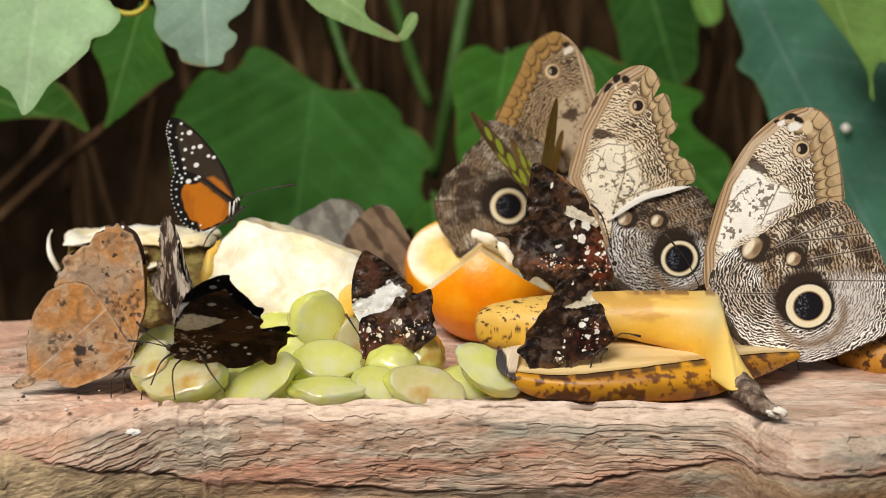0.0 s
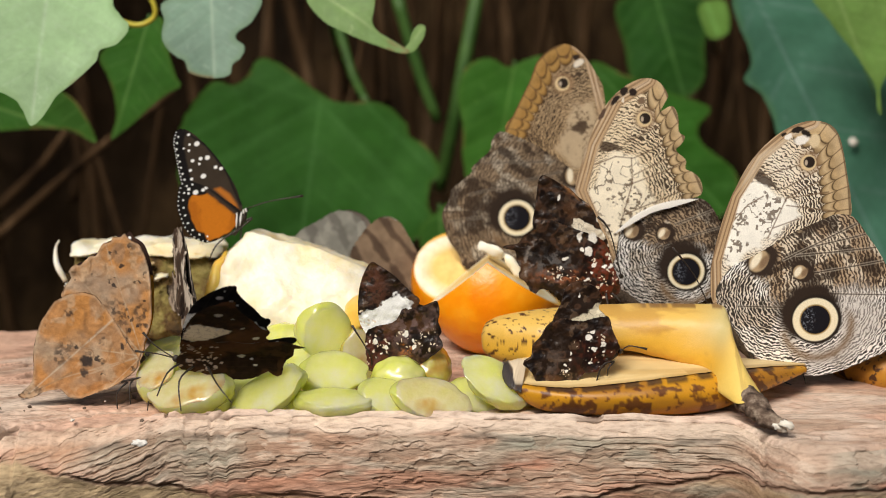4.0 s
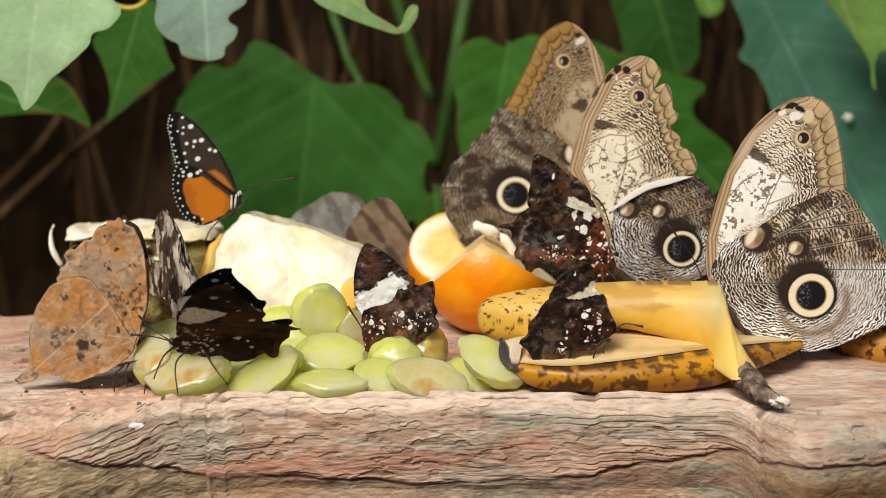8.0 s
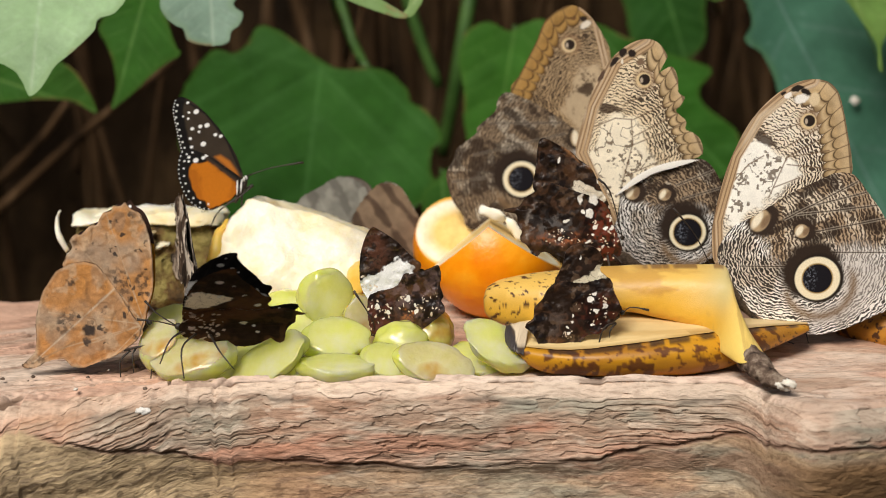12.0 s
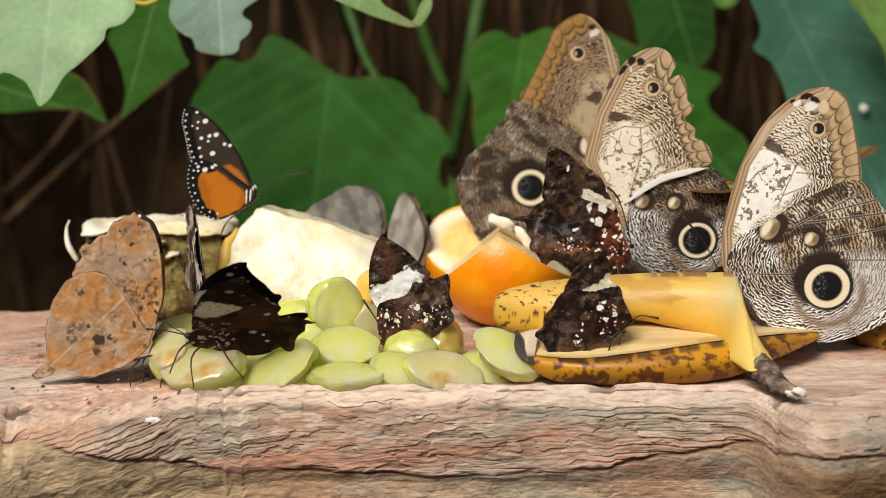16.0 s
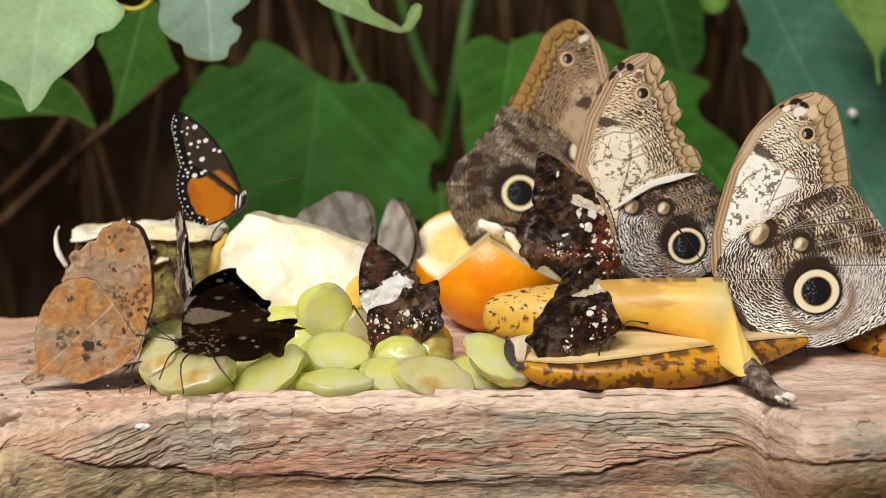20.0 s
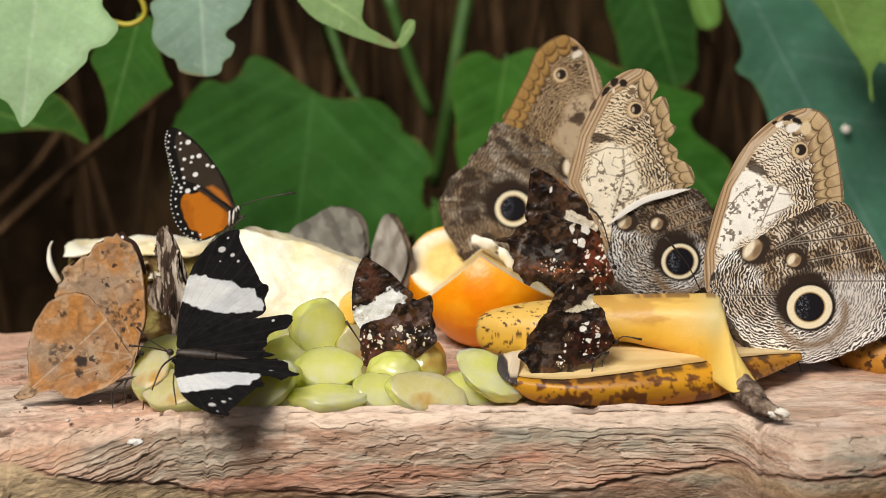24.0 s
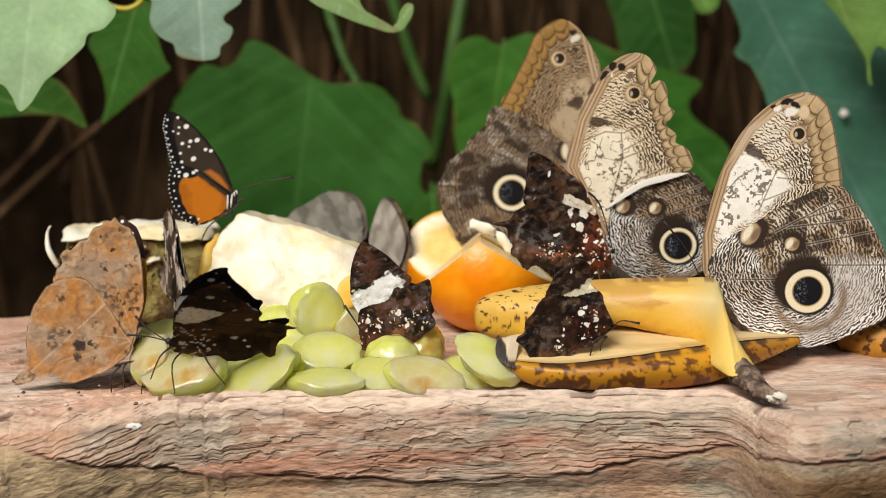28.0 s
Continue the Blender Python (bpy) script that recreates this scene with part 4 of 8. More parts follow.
def build_bananas():
    low = thing("banana", pose(0, 0, 0), "brown-spotted half banana with its cut flesh facing up", "banana", "banana pieces on the table")
    rim = [(0.0185, -0.0310, 0.0111), (0.0223, -0.0360, 0.0088), (0.0313, -0.0400, 0.0083), (0.0409, -0.0415, 0.0083), (0.0581, -0.0405, 0.0099), (0.0836, -0.0350, 0.0121), (0.1033, -0.0240, 0.0115), (0.1219, -0.0080, 0.0086)]
    foot = [(0.0185, -0.0310, 0.0096), (0.0236, -0.0360, 0.0044), (0.0306, -0.0360, 0.0002), (0.0417, -0.0360, -0.0009), (0.0586, -0.0365, -0.0010), (0.0850, -0.0330, -0.0006), (0.1046, -0.0220, 0.0035), (0.1220, -0.0080, 0.0066)]
    rear = [(0.0191, -0.0220, 0.0108), (0.0229, -0.0150, 0.0115), (0.0327, -0.0100, 0.0114), (0.0430, -0.0070, 0.0119), (0.0589, -0.0040, 0.0135), (0.0802, -0.0040, 0.0112), (0.1040, 0.0000, 0.0086), (0.1237, 0.0040, 0.0065)]
    strap("peel", rim, foot, [0.001, 0.004, 0.0065, 0.0075, 0.0075, 0.007, 0.005, 0.001], [0.006, 0.012, 0.018, 0.022, 0.022, 0.02, 0.014, 0.004], PEEL, low, "yellow peel with brown blotches", spotted_tones, square=(0.9, 0.95), seed=3)
    strap("flesh", rear, [(x, y + 0.001, z + 0.0003) for x, y, z in rim], [0.0006, 0.001, 0.0012], [0.002, 0.006, 0.006, 0.002], PEEL, low, "cream cut flesh", flesh_tones, bumps=0.12, seed=4)
    cap_up = [(0.0176, -0.0290, 0.0114), (0.0186, -0.0280, 0.0133), (0.0216, -0.0280, 0.0140), (0.0265, -0.0260, 0.0145)]
    cap_low = [(0.0176, -0.0310, 0.0107), (0.0188, -0.0350, 0.0087), (0.0212, -0.0390, 0.0075), (0.0241, -0.0405, 0.0067)]
    strap("tip", cap_up, cap_low, [0.001, 0.003, 0.004, 0.001], [0.003, 0.008, 0.008, 0.004], PEEL, low, "dark grey blossom end with a pale inside", tip_tones, n=40, sides=32, square=(1, 1), bumps=0.25, seed=6)
    top = thing("banana", pose(0, 0, 0), "yellow banana with brown flecks, its stem over the rim", "banana", "banana pieces on the table")
    upper = [(0.0119, 0.0040, 0.0157), (0.0140, 0.0040, 0.0201), (0.0225, 0.0020, 0.0235), (0.0417, 0.0000, 0.0265), (0.0549, -0.0030, 0.0281), (0.0700, -0.0060, 0.0291), (0.0839, -0.0090, 0.0298), (0.0917, -0.0120, 0.0302), (0.0937, -0.0160, 0.0276), (0.0945, -0.0260, 0.0218), (0.0968, -0.0380, 0.0151), (0.1005, -0.0460, 0.0093)]
    under = [(0.0119, 0.0040, 0.0133), (0.0133, 0.0040, 0.0093), (0.0206, 0.0020, 0.0069), (0.0388, -0.0040, 0.0088), (0.0576, -0.0080, 0.0141), (0.0700, -0.0090, 0.0120), (0.0777, -0.0120, 0.0107), (0.0826, -0.0160, 0.0105), (0.0845, -0.0220, 0.0099), (0.0859, -0.0300, 0.0082), (0.0884, -0.0400, 0.0072), (0.0916, -0.0480, 0.0064)]
    strap("peel", upper, under, [0.002, 0.009, 0.012, 0.012, 0.011, 0.0105, 0.0105, 0.011, 0.011, 0.0105, 0.009, 0.006], [0.002, 0.007, 0.009, 0.008, 0.007, 0.007, 0.007, 0.007, 0.006, 0.005, 0.005, 0.005], PEEL, top, "yellow peel flecked with brown, paler on its neck", ripe_tones, n=300, sides=110, square=(0.62, 0.9), bumps=0.05, seed=9, round_end=True)
    path = [(0.0961, -0.0450, 0.0073), (0.0980, -0.0520, 0.0061), (0.1013, -0.0580, 0.0035), (0.1055, -0.0625, 0.0025)]
    loft("stem_end", path, [0.0046, 0.0042, 0.0034, 0.0024], [0.0046, 0.004, 0.003, 0.002], STEM_TIP, top, "dark frayed stem end", n=40, sides=24, bumps=0.5)
    r = random.Random(31)
    ex, ey, ez = (0.1055, -0.0625, 0.0025)
    for k in range(7):
        bm = ellipsoid(r.uniform(1.2, 2.6) * MM, r.uniform(0.7, 1.2) * MM, r.uniform(0.6, 1.1) * MM, bumps=0.8, seed=k * 5, seg=12, ring=8)
        bmesh.ops.transform(bm, matrix=pose(ex + r.uniform(-0.0022, 0.0012), ey - r.uniform(0.0005, 0.0022), ez + r.uniform(-0.0014, 0.0018), 0, r.uniform(10, 60), r.uniform(-30, 30)), verts=bm.verts)
        part("fibre", bm, PALE_MEMBRANE, top, "pale frayed fibre")

    end = thing("banana", pose(0, 0, 0), "brown-spotted banana piece lying behind the owl butterfly", "banana", "banana pieces on the table")
    path = [(0.1375, 0.0220, 0.0025), (0.1502, 0.0160, 0.0027), (0.1651, 0.0120, 0.0049), (0.1846, 0.0120, 0.0090)]
    loft("peel", path, [0.005, 0.012, 0.014, 0.008], [0.004, 0.009, 0.011, 0.007], PEEL_BROWN, end, bumps=0.06, seed=19)


build_bananas()


def orange_flesh(name, radius):
    """Juicy segments with a white rind layer near the skin."""
    m, nt, b = nodes_of(name)
    co = nt.nodes.new("ShaderNodeTexCoord")
    ln = nt.nodes.new("ShaderNodeVectorMath")
    ln.operation = "LENGTH"
    nt.links.new(co.outputs["Object"], ln.inputs[0])
    k = node(nt, "ShaderNodeMath")
    k.operation = "DIVIDE"
    k.inputs[1].default_value = radius
    nt.links.new(ln.outputs["Value"], k.inputs[0])
    r = ramp(nt, k.outputs[0], [(0.0, (0.85, 0.62, 0.25)), (0.6, (0.88, 0.6, 0.2)), (0.82, (0.88, 0.8, 0.6)), (0.9, (0.9, 0.84, 0.68)), (0.985, (0.85, 0.45, 0.06))])
    n = noise_node(nt, 260, 4, 0.6, (1, 1, 0.4))
    nt.links.new(mix(nt, r.outputs[0], ramp(nt, n.outputs[0], [(0.3, (0.85, 0.8, 0.7)), (0.7, (1.05, 1.05, 1.05))]).outputs[0], 1.0, "MULTIPLY"), b.inputs["Base Color"])
    b.inputs["Roughness"].default_value = 0.35
    bump(nt, b, n.outputs[0], 0.5, 0.0012)
    return m


def chunk(name, points, mat, parent, label="", cuts=4, amp=0.0012, scale=90, seed=1):
    """A lump with rounded edges spanned by a few corners, its skin roughened."""
    bm = bmesh.new()
    for p in points:
        bm.verts.new(p)
    bmesh.ops.convex_hull(bm, input=bm.verts)
    bmesh.ops.delete(bm, geom=[v for v in bm.verts if not v.link_faces], context="VERTS")
    bmesh.ops.triangulate(bm, faces=bm.faces)
    for _ in range(cuts + 3):
        edges = [e for e in bm.edges if e.calc_length() > 0.0028]
        if edges:
            bmesh.ops.subdivide_edges(bm, edges=edges, cuts=1)
            bmesh.ops.triangulate(bm, faces=[f for f in bm.faces if len(f.verts) > 3])
    for _ in range(4):
        bmesh.ops.smooth_vert(bm, verts=bm.verts, factor=0.5, use_axis_x=True, use_axis_y=True, use_axis_z=True)
    for v in bm.verts:
        v.co += noise.noise_vector(v.co * scale + Vector((seed, 0, 0))) * amp + noise.noise_vector(v.co * scale * 4 + Vector((0, seed, 0))) * amp * 0.3
    return part(name, bm, mat, parent, label)


def build_orange():
    R = 0.0247
    flesh = orange_flesh("orange_flesh", R)
    ob = thing("orange_piece", pose(0.0174, 0.0520, 0.0209), "bright orange wedge with its peel outward", "orange", "orange pieces on the table")
    bm = ellipsoid(R * 1.02, R, R * 0.95, [((-0.0024, 0, 0.0125), (-0.63, 0.1, 0.76)), ((-0.0024, 0, 0.0125), (0.53, 0.05, 0.84))], 56, 36)
    two_parts(bm, ("peel", "flesh"), (ORANGE_PEEL, flesh), ob, ("dimpled orange peel", "juicy cut flesh and white pith"))
    for line, r, seed in (([(-0.0062, -0.0030, 0.0175), (-0.0016, -0.0030, 0.0161), (0.0030, -0.0030, 0.0148)], 0.003, 4), ([(0.0030, -0.0030, 0.0148), (0.0061, -0.0030, 0.0117), (0.0091, -0.0030, 0.0070)], 0.0026, 9), ([(0.0121, -0.0050, 0.0018), (0.0159, -0.0050, -0.0003), (0.0208, -0.0050, -0.0026)], 0.0014, 6)):
        hull = [(x + a * r, y + b * r, z + c * r) for x, y, z in line for a, b, c in ((0.6, -1, 0.4), (-0.6, -0.8, -0.6), (0, 1, 0), (-0.4, -0.3, 1), (0.5, -0.4, -0.9))]
        chunk("pith", hull, PITH, ob, "torn white pith", 3, 0.0012, 260, seed)
    ob = thing("orange_piece", pose(0.0039, 0.0820, 0.0187), "cut orange piece showing pale flesh and pith", "orange", "orange pieces on the table")
    bm = ellipsoid(R * 0.72, R * 0.8, R * 0.8, [((0, -0.004, 0.007), (-0.05, -0.6, 0.75))], 56, 36)
    two_parts(bm, ("peel", "flesh"), (ORANGE_PEEL, orange_flesh("pale_orange_flesh", R * 0.78)), ob, ("dimpled orange peel", "pale cut flesh and pith"))


build_orange()


def build_pineapple():
    ob = thing("pineapple_piece", pose(0, 0, 0), "juicy white pineapple chunk with a yellow edge", "pineapple", "pineapple pieces on the table")
    front = [(-0.0861, 0.0200, 0.0112), (-0.0852, 0.0220, 0.0250), (-0.0801, 0.0280, 0.0371), (-0.0713, 0.0340, 0.0456), (-0.0572, 0.0340, 0.0419), (-0.0289, 0.0300, 0.0336), (-0.0282, 0.0200, 0.0234), (-0.0343, 0.0120, 0.0130)]
    rear = [(x * 1.0, y + 0.032, z - 0.006) for x, y, z in front[:3]] + [(x, y + 0.03, z - 0.004) for x, y, z in front[3:6]] + [(x, y + 0.02, 0.001) for x, y, z in front[6:]]
    chunk("flesh", front + rear, PINE_FLESH, ob, "pale juicy flesh", 5, 0.0022, 75, 2)
    rim = [(-0.0873, 0.0200, 0.0108), (-0.0863, 0.0210, 0.0242), (-0.0824, 0.0270, 0.0358), (-0.0787, 0.0300, 0.0377), (-0.0820, 0.0220, 0.0271), (-0.0831, 0.0180, 0.0125)]
    chunk("yellow_edge", rim + [(x, y + 0.012, z) for x, y, z in rim], YELLOW_FLESH, ob, "amber yellow edge near the rind", 3, 0.0008, 150, 7)
    ob = thing("pineapple_piece", pose(0, 0, 0), "long pineapple slice with brown rind and frayed end", "pineapple", "pineapple pieces on the table")
    low = [(-0.1421, 0.0550, 0.0064), (-0.1412, 0.0600, 0.0299), (-0.1144, 0.0640, 0.0335), (-0.0851, 0.0640, 0.0302), (-0.0840, 0.0500, 0.0054), (-0.1132, 0.0500, 0.0032)]
    chunk("rind", low + [(x, y + 0.022, z) for x, y, z in low], PINE_RIND, ob, "brown green rind", 4, 0.0045, 90, 5)
    top = [(-0.1400, 0.0640, 0.0338), (-0.1144, 0.0640, 0.0350), (-0.0839, 0.0640, 0.0350), (-0.0836, 0.0600, 0.0308), (-0.1139, 0.0600, 0.0312), (-0.1415, 0.0600, 0.0306)]
    chunk("cut_face", top + [(x, y + 0.016, z) for x, y, z in top], PINE_FLESH, ob, "pale cut face", 4, 0.002, 130, 6)
    tube("curl", [(-0.1399, 0.0500, 0.0234), (-0.1430, 0.0500, 0.0297), (-0.1436, 0.0520, 0.0353), (-0.1423, 0.0520, 0.0382)], [0.0009, 0.0012, 0.0008, 0.0003], PINE_FLESH, ob, "pale peeling curl", sides=8)
    r = random.Random(8)
    for k in range(10):
        bm = ellipsoid(r.uniform(4, 9) * MM, r.uniform(3, 5) * MM, r.uniform(0.7, 1.4) * MM, bumps=0.7, seed=k * 3, seg=20, ring=14)
        bmesh.ops.transform(bm, matrix=pose(-0.138 + 0.0032 * k, 0.056 + r.uniform(-0.003, 0.003), 0.029 + r.uniform(-0.008, 0.004), r.uniform(-30, 30), r.uniform(-25, 25), r.uniform(-40, 40)), verts=bm.verts)
        part("torn_scrap", bm, PINE_FLESH if k % 2 else PINE_RIND, ob, "ragged torn flesh")
    ob = thing("pineapple_piece", pose(0, 0, 0), "small yellow pineapple scrap under the white chunk", "pineapple", "pineapple pieces on the table")
    low = [(-0.0366, 0.0040, 0.0165), (-0.0350, 0.0120, 0.0241), (-0.0283, 0.0140, 0.0263), (-0.0273, 0.0060, 0.0174), (-0.0317, 0.0000, 0.0154)]
    chunk("flesh", low + [(x, y + 0.012, z) for x, y, z in low], YELLOW_FLESH, ob, "", 3, 0.0008, 150, 9)


build_pineapple()


def crumb(x, y, size, mat, label, seed):
    bm = ellipsoid(size * MM, size * 0.8 * MM, size * 0.5 * MM, bumps=0.9, seed=seed, seg=12, ring=8)
    ob = part("crumb", bm, mat, None)
    ob.matrix_world = pose(x, y, 0.0002 + size * 0.2 * MM, 0, 0, seed * 40)
    tagged(ob, label, "crumb", "crumbs on the table")


r = random.Random(12)
for k in range(22):
    x, y = (r.uniform(-0.145, -0.075), r.uniform(-0.058, -0.02)) if k < 14 else (r.uniform(-0.06, 0.14), r.uniform(-0.03, 0.03))
    dark = r.random() < 0.65
    crumb(x, y, r.uniform(0.3, 0.9), STEM_TIP if dark else PALE_MEMBRANE, "dark dry crumb on the wood" if dark else "pale dry crumb on the wood", k)
crumb(-0.14, 0.032, 2.2, STEM_TIP, "dark dry crumb on the wood", 50)


# ---------- butterflies ----------
WHITE = (0.85, 0.83, 0.8)


def insect_body(parent, head, tail, r=2.2, y=0.0, mat=None, antennae=(), legs=(), parts=True):
    """Thorax, abdomen and head along a line (mm), with feelers and legs as bent rods."""
    mat = mat or FUR
    h, t = np.asarray(head, float), np.asarray(tail, float)
    at = [(p[0] * MM, y * MM, p[1] * MM) for p in (h + (t - h) * k for k in (0.08, 0.3, 0.6, 1.0))]
    loft("thorax", at[:3], [r * MM * 0.6, r * MM * 1.1, r * MM * 0.85], [r * MM * 0.6, r * MM * 1.1, r * MM * 0.85], mat, parent, n=16, sides=14, up=(0, 1, 0.1))
    loft("abdomen", at[1:], [r * MM * 0.8, r * MM * 0.8, r * MM * 0.25], [r * MM * 0.8, r * MM * 0.85, r * MM * 0.25], mat, parent, n=18, sides=14, up=(0, 1, 0.1))
    bm = ellipsoid(r * 0.62 * MM, r * 0.6 * MM, r * 0.62 * MM, seg=14, ring=10)
    bmesh.ops.translate(bm, verts=bm.verts, vec=(h[0] * MM, y * MM, h[1] * MM))
    part("head", bm, CHITIN, parent)
    for line in antennae:
        tube("antenna", [(a * MM, b * MM, c * MM) for a, b, c in line], [0.00022, 0.0002, 0.0002, 0.00045], CHITIN, parent, sides=6)
    for line in legs:
        tube("leg", [(a * MM, b * MM, c * MM) for a, b, c in line], [0.0004, 0.0003, 0.0002], CHITIN, parent, sides=6)


def fan(u, v, root, count):
    """Which vein gap a point lies in, counted by the angle at the root; whole numbers lie on veins."""
    return np.arctan2(v - root[1], u - root[0]) / (2 * math.pi) * count


def off_veins(k):
    return np.abs(k - np.round(k))


def zigzag(u, v, q, k, wave, seed):
    """Fine broken wavy lines along the levels of q, stepped from one vein gap to the next; about -1.5 to 1.5."""
    lift = hash2(np.floor(k), np.floor(k) * 0, seed)
    p = q / wave + lift + 1.6 * (fbm(u * 0.3, v * 0.3, seed, 2) - 0.5) + 1.1 * (fbm(u * 1.0, v * 1.0, seed + 1, 2) - 0.5)
    return np.sin(2 * math.pi * p) + 1.2 * (fbm(u * 1.3, v * 1.3, seed + 2, 2) - 0.5)


def wander(u, v, size, amount, seed):
    """The same places shifted a little, so that edges run unevenly."""
    return u + amount * (fbm(u / size, v / size, seed, 3) - 0.5), v + amount * (fbm(u / size + 9, v / size, seed + 1, 3) - 0.5)


def eyespot(col, u, v, c, r, halo=1.0, iris=0.68):
    """A ringed eye: dark halo, cream ring, black pupil with a dusting of blue-grey scales."""
    du, dv = wander(u, v, 3.0, 2.4, 8)
    col = paint(col, (0.2, 0.125, 0.065), np.exp(-((np.hypot(u - c[0] - 0.1 * r, v - c[1] + 0.25 * r) - r * 1.5) / (r * 0.2)) ** 2) * step(0.3 * r, -0.6 * r, v - c[1] - 0.3 * (u - c[0])) * 0.8)
    col = paint(col, (0.03, 0.019, 0.013), spot(du, dv, c[0] - r * 0.32 * halo, c[1] + r * 0.4 * halo, r * 1.38, r * 1.2, 35, 0.2))
    col = paint(col, (0.02, 0.014, 0.01), spot(u, v, c[0] + r * 0.05, c[1], r * 1.13, None, 0, 0.06))
    col = paint(col, (0.84, 0.75, 0.53), spot(u, v, c[0], c[1], r, r * 0.98, 0, 0.04))
    col = paint(col, (0.4, 0.27, 0.1), spot(u, v, c[0], c[1], r * (iris + 0.05), None, 0, 0.05))
    col = paint(col, (0.009, 0.008, 0.011), spot(u, v, c[0], c[1], r * iris, None, 0, 0.04))
    dust = spot(u, v, c[0] - r * 0.32, c[1] + r * 0.05, r * 0.26, r * 0.5, 0, 0.6) * step(0.5, 0.85, vnoise(u * 2.6, v * 2.6, 5))
    return paint(col, (0.5, 0.55, 0.66), dust * 0.28)


PALE_SCALE = (0.97, 0.93, 0.83)


def owl_fore(margin, costa, cell, apex_eye, marks, gaps, veins=(), bars=(), dense=(), seed=1, width=9.0, pale=PALE_SCALE, tan=(0.5, 0.35, 0.18), lead=3.2, contrast=1.0):
    """margin: the outer rim; costa: the leading rim; cell: outline of the plain pale field; gaps: root and count of the
    scallops on the rim; bars: dark outlines; dense: ovals where the ripples close up."""
    def colour(u, v):
        d = np.hypot(u, v)
        dm, dc = poly_distance(u, v, margin), poly_distance(u, v, costa)
        k = fan(u, v, gaps[0], gaps[1])
        du, dv = wander(u, v, 4.0, 5.0, seed + 51)
        col = np.tile(np.asarray(pale)[None], (len(u), 1)) * (0.88 + 0.22 * fbm(u * 0.25, v * 0.25, seed)[:, None])
        inside = poly_mask(du, dv, cell, 1.4)
        out = 1 - inside
        col = paint(col, np.asarray(pale) * (0.8, 0.69, 0.55), out * (0.4 + 0.6 * fbm(u * 0.12, v * 0.12, seed + 6)))
        close = sum((spot(du, dv, a, b, ru, rv, turn, 0.5) for (a, b), ru, rv, turn in dense), 0 * u)
        z = zigzag(u, v, np.hypot(u - gaps[0][0], v - gaps[0][1]), k, 1.15, seed)
        ripple = step(0.0, 0.4, z - 0.22 + 0.5 * close)
        col = paint(col, (0.07, 0.043, 0.025), ripple * out * 0.93 * contrast)
        col = paint(col, (0.02, 0.012, 0.008), ripple * out * np.clip(close, 0, 1) * 0.5 * contrast)
        # squiggles and specks in the pale field
        squig = step(0.92, 0.97, ridges(u * 0.3, v * 0.3, seed + 11)) * step(0.46, 0.58, fbm(u * 0.16, v * 0.16, seed + 12))
        speck = step(0.6, 0.66, fbm(u * 0.95, v * 0.95, seed + 13, 2)) * step(0.48, 0.6, fbm(u * 0.2 + 3, v * 0.2, seed + 14))
        col = paint(col, (0.11, 0.07, 0.04), np.clip(squig + speck, 0, 1) * inside * 0.85 * contrast)
        for bar in bars:
            col = paint(col, (0.06, 0.036, 0.022), poly_mask(*wander(u, v, 1.6, 2.6, seed + 17), bar, 0.5) * 0.92)
        # tan rim with scalloped lines between the veins
        arch = 2 * off_veins(k)
        wave = 2.2 * np.sqrt(np.clip(1 - (1 - arch) ** 2, 0, 1)) - 1.1
        zone = 1 - step(width * 0.94, width * 1.04, dm - wave + 1.2 * (fbm(u * 0.3, v * 0.3, seed + 3) - 0.5))
        rim = np.tile(np.asarray(tan)[None], (len(u), 1)) * (0.55 + 0.8 * fbm(u * 0.4, v * 0.4, seed + 5)[:, None])
        rim = paint(rim, np.asarray(tan) * (1.35, 1.45, 1.7), step(width * 0.5, width * 0.1, dm) * 0.5)
        rim = paint(rim, np.asarray(tan) * (0.5, 0.48, 0.45), step(width * 0.62, width * 0.95, dm - wave) * 0.55)
        rim = paint(rim, np.asarray(tan) * (1.3, 1.4, 1.6), np.exp(-((dm - wave - width * 0.68) / 0.8) ** 2) * 0.6)
        for at, wide, much in ((width * 0.5, 0.36, 0.9), (width * 0.95, 0.5, 0.95), (0.2, 0.3, 0.8)):
            rim = paint(rim, (0.06, 0.032, 0.015), np.exp(-((dm - wave * (at > 1) - at) / wide) ** 2) * much)
        rim = paint(rim, (0.12, 0.07, 0.035), np.exp(-(off_veins(k) * np.hypot(u - gaps[0][0], v - gaps[0][1]) / gaps[1] * 6.28 / 0.2) ** 2) * 0.8)
        col = col * (1 - zone[:, None]) + rim * zone[:, None]
        for a, b in veins:
            col = paint(col, (0.17, 0.105, 0.06), np.exp(-(near_line(u, v, a, b) / 0.24) ** 2) * 0.85)
        # the leading rim, combed in fine stripes
        stripe = np.tile(np.asarray((0.5, 0.34, 0.19))[None], (len(u), 1))
        stripe = paint(stripe, (0.2, 0.12, 0.065), step(0.0, 0.9, np.sin(dc * 5.2 + 1.5 * fbm(u * 0.1, v * 0.1, seed))) * 0.8)
        stripe = paint(stripe, (0.62, 0.5, 0.36), step(0.5, 0.7, fbm(dc * 1.4, d * 0.05, seed + 9)) * 0.7)
        front = 1 - step(lead * 0.85, lead * 1.1, dc)
        col = col * (1 - front[:, None]) + stripe * front[:, None]
        for c, ru, rv, turn, rgb in marks:
            col = paint(col, rgb, spot(*wander(u, v, 1.5, 1.0, seed + 23), c[0], c[1], ru, rv, turn, 0.25))
        col = paint(col, (0.28, 0.17, 0.09), spot(u, v, *apex_eye, 3.9, soft=0.35) * 0.75)
